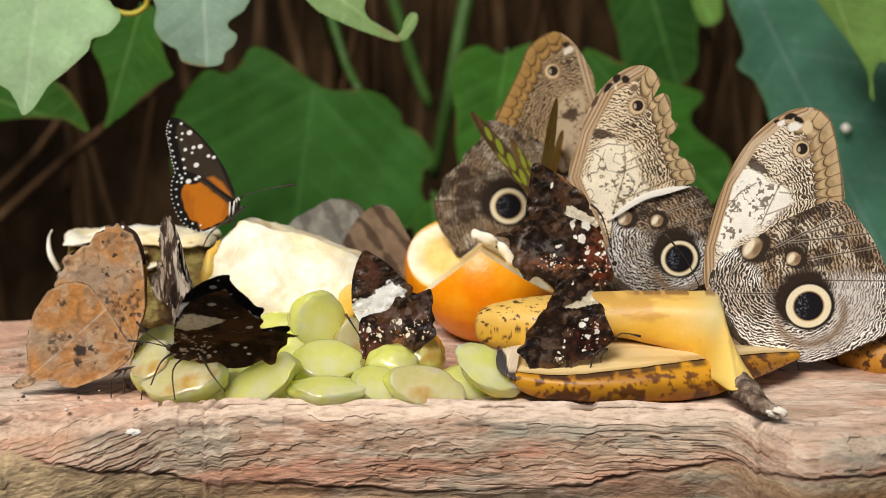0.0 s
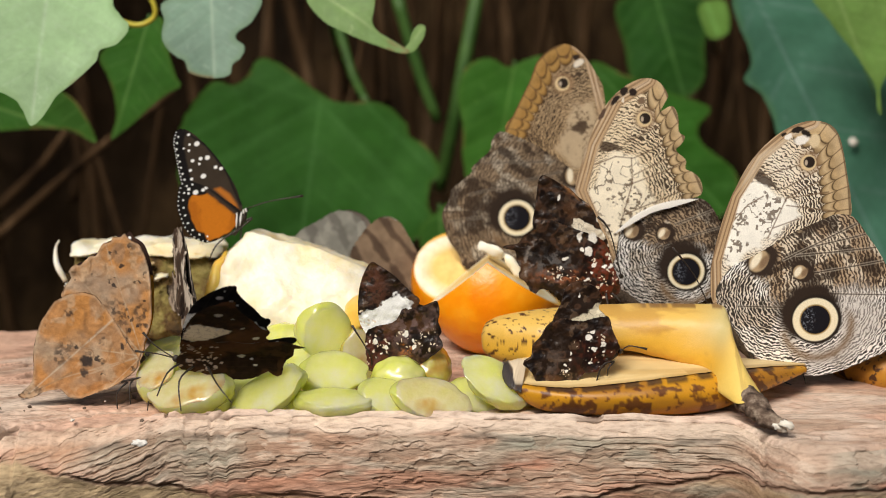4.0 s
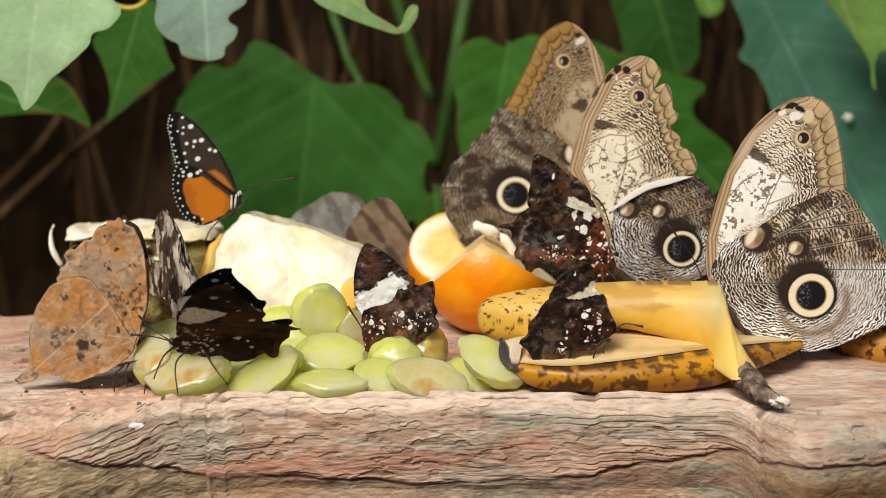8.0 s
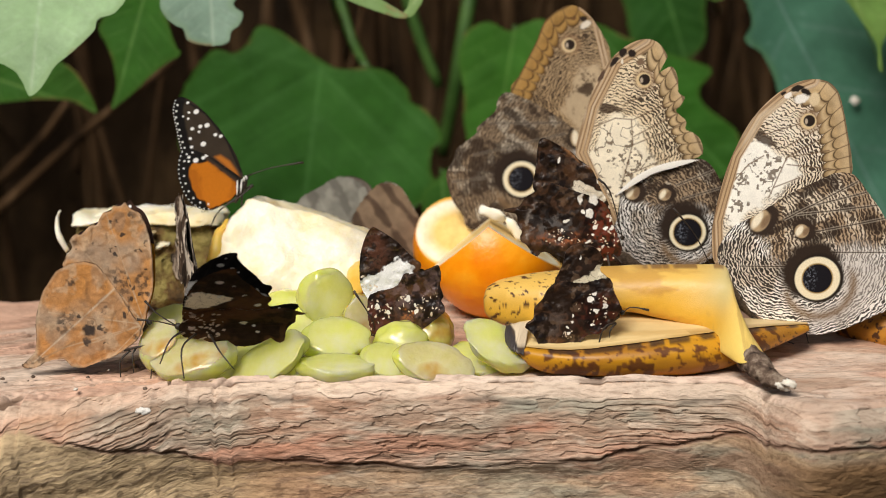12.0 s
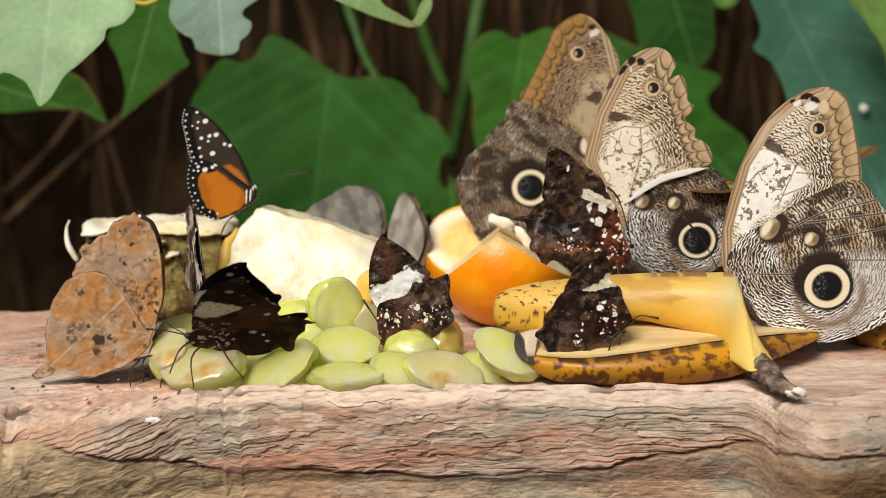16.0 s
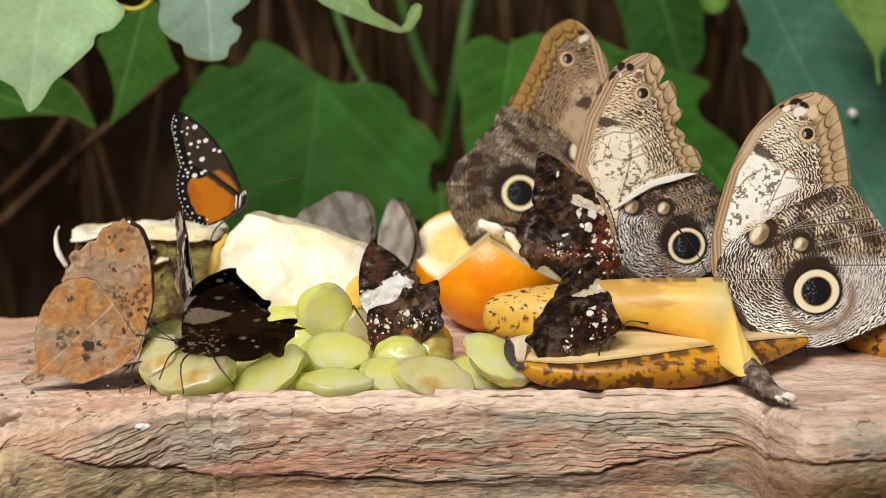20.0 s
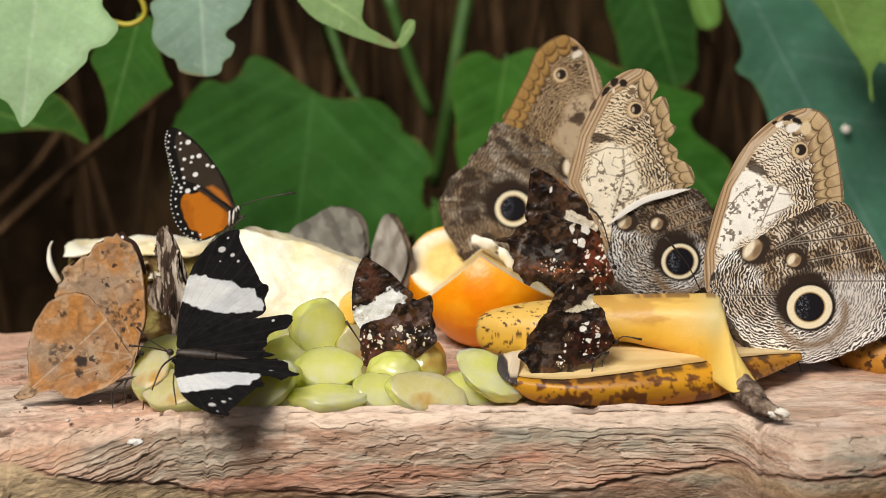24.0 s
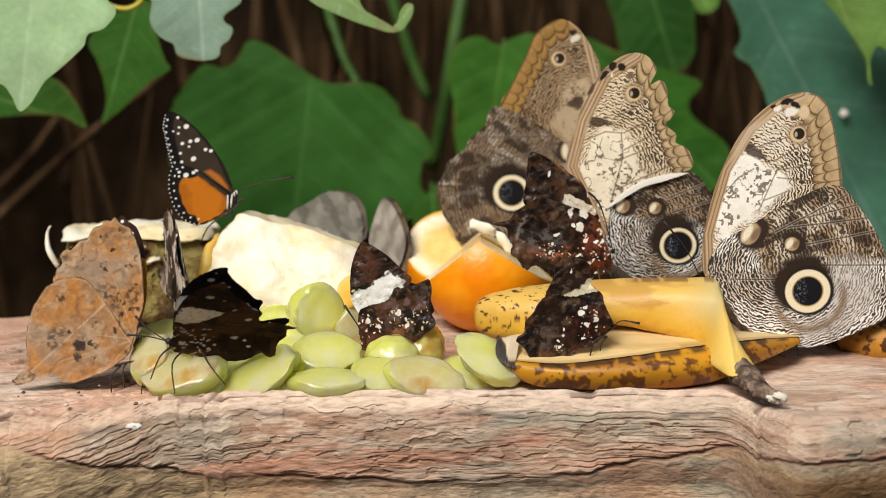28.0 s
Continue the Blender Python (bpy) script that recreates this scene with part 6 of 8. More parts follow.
def build_dark_upper():
    ob = thing("butterfly", pose(0.0560, 0.0000, 0.0336, 0, 0, 0), "dark brown white-flecked butterfly on the banana peel", "butterfly", "dark jagged butterflies")
    fore = [(-0.6, 0.0), (-6.7, 0.0), (-13.6, 9.8), (-21.3, 16.6), (-27.1, 20.5), (-26.6, 27.3), (-26.1, 33.1), (-25.5, 36.8), (-24.2, 38.1), (-21.4, 37.1), (-17.7, 35.0), (-14.8, 33.5), (-12.1, 30.8), (-7.5, 27.3), (-4.7, 21.1), (-1.2, 13.7)]
    hind = [(2.9, 0.4), (1.6, -2.8), (-1.9, -4.3), (-7.7, -3.1), (-14.4, -3.5), (-19.2, -2.0), (-24.1, -1.2), (-26.0, -2.4), (-27.9, -1.2), (-29.5, 1.6), (-31.8, 3.5), (-31.0, 5.9), (-32.4, 8.2), (-33.0, 11.8), (-34.5, 12.5), (-37.6, 13.3), (-34.6, 14.1), (-32.1, 14.5), (-30.0, 17.6), (-27.3, 19.2), (-22.4, 23.0), (-12.8, 19.9), (-5.1, 17.2), (-1.9, 14.1), (0.1, 7.8)]
    (c1, c2, s1, s2, s3, b1, b2, b3, e1, e2, g1, g2, g3) = [(-13.7, 21.5), (-14.5, 8.8), (-6.9, 13.7), (-3.9, 3.9), (-17.4, 3.9), (-12.0, 21.5), (-8.1, 18.8), (-4.7, 18.0), (-14.9, 35.0), (-3.0, 5.9), (-21.4, 18.6), (-29.0, 8.8), (-20.3, 7.8)]
    white = [(-18.6, 30.8), (-11.2, 17.4), (-7.0, 17.0), (-8.1, 12.1), (-16.1, 9.8), (-18.3, 3.9), (-6.3, 7.6), (-3.0, 7.5), (-0.5, 7.6), (-0.9, 10.8), (-8.5, 2.6), (-3.3, 1.0), (-17.6, 6.5), (-10.6, 12.9), (-6.8, 4.9), (-5.5, 23.0)]
    big = sized(white, (1.0, 1.6, 1.9, 1.7, 0.9, 1.0, 1.2, 0.8, 0.9, 0.6, 0.9, 0.7, 0.5, 0.9, 0.7, 0.8))
    # the grey sheen of the scales is a painted colour here
    rust, sheen = (0.13, 0.025, 0.01), (0.13, 0.12, 0.115)
    blade("forewing", fore, c1, dark_wing([(s1, 6, 4, 8, 0.6)], [([b1, b2, b3], 2.2, (0.74, 0.66, 0.52))], 3, 0.4, big[:3] + big[15:], [(e1, 11, 2.0, -40, (0.36, 0.17, 0.07))], [(g1, 8, 2, 10, sheen)]), DARK_SCALES, ob, n=420, m=110, off=0.2, ragged=0.05, crumple=3.0)
    blade("hindwing", hind, c2, dark_wing([(s2, 6, 9, 40, 0.55), (s3, 6, 3, 26, 0.4)], [], 5, 0.5, big[1:], [(e2, 6, 12, 0, rust), (s3, 9, 2.2, 0, (0.3, 0.1, 0.04))], [(g2, 1.4, 7, -12, (0.3, 0.26, 0.23)), (g3, 7, 5, 0, sheen)]), DARK_SCALES, ob, n=420, m=110, off=-0.4, ragged=0.05, crumple=3.0)
    blade("forewing", fore, c1, owl_inside, DARK_SCALES, ob, n=120, m=14, off=1.2)
    blade("hindwing", hind, c2, owl_inside, DARK_SCALES, ob, n=120, m=14, off=1.6)
    (h, t, f1, f2, a1, a2) = [(3.2, 3.5), (-8.6, -2.0), (1.4, -5.9), (0.5, -18.8), (-1.3, 19.5), (-5.5, 24.4)]
    insect_body(ob, h, t, 1.4, 1.7, CHITIN, [((h[0], 0, h[1]), (a1[0], -1, a1[1]), (a2[0], -1, a2[1]))],
                [((0, 0, -2), (3, -1, -5), (f1[0], -2, f1[1])), ((-2, 0, -2), (-1, -2, -8), (f2[0], -6, f2[1]))])


def build_dark_lower():
    ob = thing("butterfly", pose(0.0544, -0.0340, 0.0198, 0, 0, 0), "dark brown pale-banded butterfly feeding on the cut banana", "butterfly", "dark jagged butterflies")
    fore = [(-1.5, 0.9), (-9.2, 3.8), (-17.5, 6.6), (-20.0, 9.4), (-17.6, 15.0), (-16.4, 19.7), (-13.5, 22.1), (-9.5, 21.9), (-6.2, 20.3), (-4.3, 16.9), (-5.3, 13.5), (-2.7, 10.2)]
    hind = [(-2.7, 10.9), (-0.8, 6.6), (1.1, 2.6), (1.8, 0.4), (0.4, -1.5), (-1.8, -4.5), (-5.0, -7.2), (-9.1, -7.9), (-12.4, -10.6), (-16.4, -11.4), (-19.2, -13.3), (-22.5, -14.0), (-24.9, -11.4), (-26.8, -7.6), (-29.4, -4.9), (-26.8, -2.6), (-26.5, 0.8), (-23.9, 3.8), (-21.8, 7.5), (-17.6, 10.2), (-11.2, 9.4)]
    (c1, c2, s1, s2, s3, b1, b2, b3, g1) = [(-10.3, 13.2), (-12.8, -1.9), (-7.4, 2.6), (-5.5, -1.9), (-14.6, -6.6), (-12.2, 8.3), (-7.5, 10.5), (-3.5, 13.9), (-22.0, -5.7)]
    white = [(-11.8, 17.8), (-14.1, -1.1), (-8.1, 3.8), (-6.4, 0.4), (-3.9, 1.7), (-7.7, -4.5), (-15.2, -7.4), (-15.4, -5.5), (-14.7, -3.8), (-3.5, -0.9), (-7.4, 6.0)]
    spots = sized(white, (0.6, 0.7, 1.2, 1.0, 0.8, 0.8, 0.7, 0.5, 0.5, 0.6, 0.8))
    blade("forewing", fore, c1, dark_wing([], [([b1, b2, b3], 2.3, (0.72, 0.64, 0.46))], 7, 0.6, spots[:1]), DARK_SCALES, ob, n=420, m=110, off=0.2, ragged=0.05, crumple=3.0)
    blade("hindwing", hind, c2, dark_wing([(s1, 6, 4, 12, 0.45), (s2, 5, 7, 14, 0.4), (s3, 3, 4, 12, 0.35)], [], 9, 0.6, spots[1:], [(s2, 7, 8, 0, (0.07, 0.018, 0.009))], [(g1, 3, 8, -30, (0.1, 0.07, 0.055))]), DARK_SCALES, ob, n=420, m=110, off=-0.4, ragged=0.06, crumple=3.0)
    blade("forewing", fore, c1, owl_inside, DARK_SCALES, ob, n=120, m=14, off=1.2)
    blade("hindwing", hind, c2, owl_inside, DARK_SCALES, ob, n=120, m=14, off=1.6)
    (h, t, f1, f2, a1) = [(2.2, -0.9), (-10.9, -8.5), (-6.2, -13.3), (-2.1, -8.5), (4.6, 1.5)]
    insect_body(ob, h, t, 1.4, 1.7, CHITIN, [((h[0], 0, h[1]), (a1[0], -1, a1[1]), (a1[0] + 6, -1, a1[1] - 1))],
                [((0, 0, -4), (-4, -2, -5), (f1[0], -1, f1[1])), ((0, 0, -4), (-2, -2, -6), (f2[0], -1, f2[1]))])


def build_dark_middle():
    ob = thing("butterfly", pose(-0.0243, -0.0200, 0.0088, 0, 0, 0), "dark brown butterfly with a broad white band, standing on the grapes", "butterfly", "dark jagged butterflies")
    fore = [(-1.1, 36.1), (1.9, 34.9), (6.8, 31.7), (9.4, 29.2), (11.6, 26.9), (13.1, 25.4), (15.1, 23.1), (11.4, 17.4), (6.7, 11.6), (1.0, 5.8), (-1.9, 3.9), (-2.7, 11.6), (-4.9, 16.4), (-5.2, 25.0), (-3.7, 31.7)]
    hind = [(-2.7, 11.6), (0.1, 14.5), (6.7, 16.4), (9.5, 20.8), (11.9, 20.8), (14.9, 22.0), (16.4, 21.6), (19.1, 22.7), (20.9, 23.1), (21.7, 19.7), (21.3, 16.4), (22.4, 13.1), (21.7, 11.2), (22.8, 8.1), (18.3, 3.9), (15.1, 1.5), (11.3, 0.0), (8.5, -2.3), (7.0, -3.9), (1.3, -2.3), (-1.9, 1.5)]
    (c1, c2, s1, s2, w1, w2, w3, s3, o1, r1, g1) = [(2.6, 23.1), (9.5, 7.7), (1.0, 4.8), (15.1, 10.6), (-3.5, 15.1), (1.8, 17.4), (8.2, 22.0), (3.3, 8.7), (11.0, 7.2), (-0.7, 29.8), (14.2, 16.4)]
    white = [(0.4, 9.7), (-1.3, 9.3), (4.0, 7.5), (10.8, 12.4), (13.2, 10.0), (13.4, 7.7), (6.6, 2.9), (6.2, 1.0), (5.3, 9.3), (2.3, 5.8), (-2.8, 8.7)]
    spots = sized(white, (0.8, 0.6, 0.9, 0.8, 0.9, 0.9, 0.8, 0.6, 0.6, 0.6, 0.5))
    # purple-brown gloss of the hindwing, put into its colour
    purple_gloss = (0.16, 0.1, 0.09)
    blade("forewing", fore, c1, dark_wing([(w1, 4, 5, 14, 0.5)], [([w1, w2, w3], 4.0, (0.86, 0.85, 0.82))], 11, 0.6, [], [(r1, 4, 8, 20, (0.085, 0.034, 0.02))]), DARK_SCALES, ob, n=420, m=110, off=0.2, ragged=0.04, crumple=3.0)
    blade("hindwing", hind, c2, dark_wing([(s1, 5, 8, 46, 0.5), (s2, 8, 5, 34, 0.45)], [], 13, 0.6, spots, [(s1, 6, 9, 0, (0.09, 0.025, 0.015)), (o1, 2.4, 2.2, 0, (0.5, 0.16, 0.02))], [(g1, 9, 5, 20, purple_gloss), (s2, 8, 6, 0, purple_gloss)]), DARK_SCALES, ob, n=420, m=110, off=-0.4, ragged=0.05, crumple=3.0)
    blade("forewing", fore, c1, owl_inside, DARK_SCALES, ob, n=120, m=14, off=1.2)
    blade("hindwing", hind, c2, owl_inside, DARK_SCALES, ob, n=120, m=14, off=1.6)
    (h, t, a1, a2, f1, f2) = [(-1.3, 0.0), (6.6, -2.9), (-0.9, 4.8), (-7.2, 15.4), (16.9, -3.9), (-1.4, -6.8)]
    insect_body(ob, h, t, 1.4, 1.7, CHITIN, [((h[0], 0, h[1]), (a1[0], -2, a1[1]), (a2[0], -2, a2[1]))],
                [((2, 0, -1), (12, -2, 2), (f1[0], -3, f1[1])), ((0, 0, -1), (0, -2, -3), (f2[0], -3, f2[1]))])


build_dark_upper()
build_dark_lower()
build_dark_middle()


# the dark butterfly that opens its wings: hinged on its body line
OPENER_AT = (-0.0841, -0.0410, 0.0169)


def flecked(base, seed, bands, flecks, cloud=(0.1, 0.05, 0.025), amount=0.6):
    """Dark scales with clean-edged pale bands (line, half width, colour) and single flecks (centre, half sizes)."""
    def colour(u, v):
        col = np.tile(np.asarray(base)[None], (len(u), 1))
        col = paint(col, cloud, step(0.5, 0.72, fbm(u * 0.18, v * 0.18, seed, 4)) * amount)
        for line, wide, rgb in bands:
            d = poly_distance(u, v, line)
            col = paint(col, rgb, 1 - step(wide * 0.93, wide * 1.05, d + wide * 0.5 * (fbm(u * 0.45, v * 0.45, seed + 2) - 0.5)))
        for (a, b), ru, rv in flecks:
            col = paint(col, WHITE, spot(u, v, a, b, ru, rv, 20, 0.2))
        return col
    return colour


def banded_top(seed, dots=()):
    """Sooty black upper side with a ragged white band across the forewing."""
    band = [(-1.5, 17.2), (1.2, 23.9), (5, 24.8), (8.4, 24.4), (11.2, 22.9), (16.6, 22.9), (19.3, 21.1), (23.8, 19.9), (25.1, 17.4), (26.9, 16.6), (26.5, 13.2), (19.2, 12.3), (10.1, 12.7), (5.6, 14.2)]

    def colour(u, v):
        col = np.tile(np.array([[0.014, 0.0125, 0.013]]), (len(u), 1)) * (0.6 + 0.8 * fbm(u * 0.5, v * 0.5, seed)[:, None])
        k = fan(u, v, (-4, 0), 60)
        col = paint(col, (0.035, 0.03, 0.028), np.exp(-(off_veins(k) / 0.06) ** 2) * 0.5)
        mask = poly_mask(u + 1.2 * (fbm(u * 0.7, v * 0.7, seed + 2, 3) - 0.5), v + 1.4 * (fbm(u * 0.7 + 5, v * 0.7, seed + 3, 3) - 0.5), band, 0.25)
        white = np.tile(np.array([[0.93, 0.95, 0.96]]), (len(u), 1)) * (0.9 + 0.2 * fbm(u * 0.3, v * 0.9, seed + 4)[:, None])
        white = paint(white, (0.6, 0.64, 0.68), np.exp(-(off_veins(k) / 0.05) ** 2) * 0.35)
        col = col * (1 - mask[:, None]) + white * mask[:, None]
        for c, r in dots:
            col = paint(col, WHITE, spot(u, v, c[0], c[1], r, r * 0.75, 20, 0.2))
        return col
    return colour


def mottled_low(seed):
    """Under side: dark chocolate, a pale marbled patch at the front edge, cream flecks towards the root."""
    patch = [(0.6, 14.5), (1.8, 20), (4.2, 24.2), (7, 24.6), (12, 22.5), (17, 20.5), (13.5, 17.8), (9, 14.8), (4, 13.2)]

    def colour(u, v):
        du = u + 1.3 * (fbm(u * 0.7, v * 0.7, seed + 21, 2) - 0.5)
        dv = v + 1.3 * (fbm(u * 0.7 + 5, v * 0.7, seed + 22, 2) - 0.5)
        col = np.tile(np.array([[0.036, 0.02, 0.012]]), (len(u), 1)) * (0.45 + 1.1 * fbm(u * 0.5, v * 0.5, seed)[:, None])
        col = paint(col, (0.17, 0.075, 0.03), step(0.46, 0.68, fbm(u * 0.14, v * 0.14, seed + 1, 4)) * 0.7)
        col = paint(col, (0.13, 0.06, 0.025), step(0.55, 0.7, fbm(u * 0.35, v * 0.2, seed + 6, 3)) * step(20, 30, u) * 0.6)
        k = fan(u, v, (-4, 0), 60)
        col = paint(col, (0.07, 0.035, 0.018), np.exp(-(off_veins(k) / 0.05) ** 2) * 0.4)
        mask = poly_mask(du, dv, patch, 0.4)
        lattice = step(0.9, 0.98, ridges(u * 0.5, v * 0.5, seed + 7))
        col = paint(col, (0.95, 0.86, 0.7), mask * (1 - 0.35 * lattice))
        r = random.Random(seed)
        for _ in range(46):
            a, b = r.uniform(-2, 12), r.uniform(-4, 11)
            size = r.uniform(0.25, 0.95) * (1.15 - 0.05 * a)
            col = paint(col, (0.62, 0.49, 0.38), spot(du, dv, a, b, size * 1.3, size * 0.8, r.uniform(0, 60), 0.3))
        for (a, b), size in (((13.5, 30.5), 1.15), ((17.5, 28), 0.5), ((20, 22.5), 0.6), ((24, 16), 1.1), ((18.5, 4.6), 1.0), ((21.5, 3), 0.6), ((22.5, 0.6), 0.6), ((12, 21.6), 0.7)):
            col = paint(col, (0.84, 0.8, 0.74), spot(du, dv, a, b, size * 1.2, size * 0.8, 15, 0.25))
        return col
    return colour


def build_opening_butterfly():
    ob = thing("butterfly", pose(*OPENER_AT), "black white-banded butterfly on the grapes that opens its wings", "butterfly", "dark jagged butterflies")
    fore = [(0.0, 1.1), (-1.0, 5.1), (-0.6, 10.9), (0.5, 16.0), (2.4, 23.0), (4.9, 28.8), (8.9, 34.0), (14.0, 38.0), (17.7, 39.2), (19.3, 38.9), (19.3, 36.3), (21.2, 32.0), (23.9, 26.9), (26.2, 22.3), (28.0, 21.4), (28.6, 19.9), (28.0, 18.3), (27.1, 16.6), (27.6, 14.1), (26.7, 12.1), (21.0, 9.4), (11.9, 5.1)]
    hind = [(0.0, 1.1), (3.7, 7.8), (11.9, 10.5), (21.0, 10.5), (28.7, 11.2), (34.7, 11.9), (36.3, 10.4), (34.6, 7.5), (31.9, 6.8), (29.0, 5.7), (27.9, 3.9), (27.9, 2.1), (25.7, -0.3), (28.6, -0.7), (30.7, -1.2), (26.4, -2.1), (20.9, -3.4), (13.6, -4.3), (4.5, -2.6)]
    # the near hindwing hangs lower and covers the body
    skirt = [(-2.4, 3), (2, 9), (11.9, 13), (21.0, 13), (28.7, 14), (33.5, 15.4), (35.8, 13.6), (38.6, 12.4), (38.8, 11.4), (35.8, 10), (35, 5.6), (31.9, 1.6), (30.6, -3.6), (28.4, -1.6), (25.6, -2.4), (21, -5), (14, -5), (8, -3.6), (2, -2.4), (-2, -1)]
    sag = lambda u, v: -0.03 * v - 0.0003 * u * u - 0.38 * np.clip(4 - v, 0, 12)
    pairs = []
    for side, name in ((1, "far_wings"), (-1, "near_wings")):
        w = new(name)
        w.parent = ob
        top = banded_top(21, [((13.6, 32.9), 1.2), ((17.0, 31.1), 0.75), ((18.8, 29.1), 0.5), ((13, 29.1), 0.3), ((15.6, 36.6), 0.4)])
        low = mottled_low(23)
        topb = banded_top(25, [((30, 10), 0.5)])
        a, b = (top, low) if side > 0 else (low, top)
        c, d = (topb, low) if side > 0 else (low, topb)
        roll_up = (lambda u, v: 0.04 * v + 0.0003 * u * u) if side > 0 else (lambda u, v: -0.03 * v - 0.0004 * u * u)
        blade("forewing", fore, (13, 20), a, MATTE_DARK, w, back=b, n=400, m=100, off=side * 0.7, bend=roll_up, crumple=1.2, ragged=0.03)
        blade("hindwing", hind if side > 0 else skirt, (16, 3.6), c, MATTE_DARK, w, back=d, n=400, m=90, off=side * 0.2 if side > 0 else -1.1, bend=roll_up if side > 0 else sag, ragged=0.05, crumple=1.6)
        pairs.append(w)
    insect_body(ob, (-3.2, 0), (22, -2.5), 1.9, 0.0, CHITIN, [((-3.5, 0, 0), (-10, 1, 4), (-14, 2, 8)), ((-3.5, 0, 0), (-9, -2, 2), (-16, -3, 3))],
                [((3, -1, -2), (-1, -9, -5), (0, -13, -14)), ((7, -1, -2), (11, -9, -6), (16, -13, -11)), ((-1, -1, -1), (-5, -7, -3), (-8, -10, -10))])
    return ob, pairs


opener, (far_wings, near_wings) = build_opening_butterfly()


def leaf_wing(seed, ribs, blots=(), hem=()):
    def colour(u, v):
        col = np.tile(np.asarray((0.46, 0.225, 0.085))[None], (len(u), 1))
        col = paint(col, (0.42, 0.3, 0.2), step(0.4, 0.7, fbm(u * 0.09, v * 0.09, seed)))
        col = paint(col, (0.55, 0.23, 0.045), 0.45 * step(0.45, 0.72, drift(u * 0.14 + 4, v * 0.14, seed + 3)))
        col = paint(col, (0.3, 0.2, 0.13), 0.5 * step(0.55, 0.72, drift(u * 0.22 + 9, v * 0.22, seed + 17)))
        col = paint(col, (0.56, 0.4, 0.25), 0.5 * step(0.54, 0.7, fbm(u * 0.25 + 2, v * 0.25, seed + 19, 4)))
        col = col * (0.75 + 0.5 * fbm(u * 0.8, v * 0.8, seed + 5)[:, None])
        for a, b, rgb, wide in ribs:
            col = paint(col, rgb, 0.7 * np.exp(-((near_line(u, v, a, b) + 0.5 * (fbm(u * 0.3, v * 0.3, seed + 9) - 0.5)) / wide) ** 2))
        dots = step(0.7, 0.76, vnoise(u * 0.42, v * 0.42, seed + 6)) * step(0.45, 0.56, fbm(u * 0.9, v * 0.9, seed + 7)) * step(0.3, 0.5, fbm(u * 0.07, v * 0.07, seed + 8))
        col = paint(col, (0.04, 0.03, 0.025), dots * step(0.5, 0.6, fbm(u * 0.2, v * 0.2, seed + 15)) * 0.8)
        du = u + 1.6 * (fbm(u * 0.8, v * 0.8, seed + 11, 2) - 0.5)
        dv = v + 1.6 * (fbm(u * 0.8 + 7, v * 0.8, seed + 12, 2) - 0.5)
        col = paint(col, (0.2, 0.1, 0.045), 0.5 * step(0.9, 0.98, ridges(u * 0.11, v * 0.11, seed + 21)) * step(0.4, 0.6, fbm(u * 0.3, v * 0.3, seed + 22)))
        if len(hem):
            edge = poly_distance(u, v, list(hem) + [hem[0]])
            col = paint(col, (0.62, 0.5, 0.36), step(1.2, 0.4, edge) * 0.2)
            col = paint(col, (0.09, 0.055, 0.035), step(0.35, 0.1, edge) * step(0.4, 0.6, fbm(u * 0.4, v * 0.4, seed + 23)) * 0.8)
        for (a, b), size, deep in blots:
            mask = spot(du, dv, a, b, size, size * 1.1, 0, 0.35) * (deep if deep > 0.8 else deep * step(0.35, 0.6, fbm(u * 0.9, v * 0.9, seed + 13)))
            col = paint(col, (0.035, 0.028, 0.026), np.clip(mask, 0, 1))
        return col
    return colour


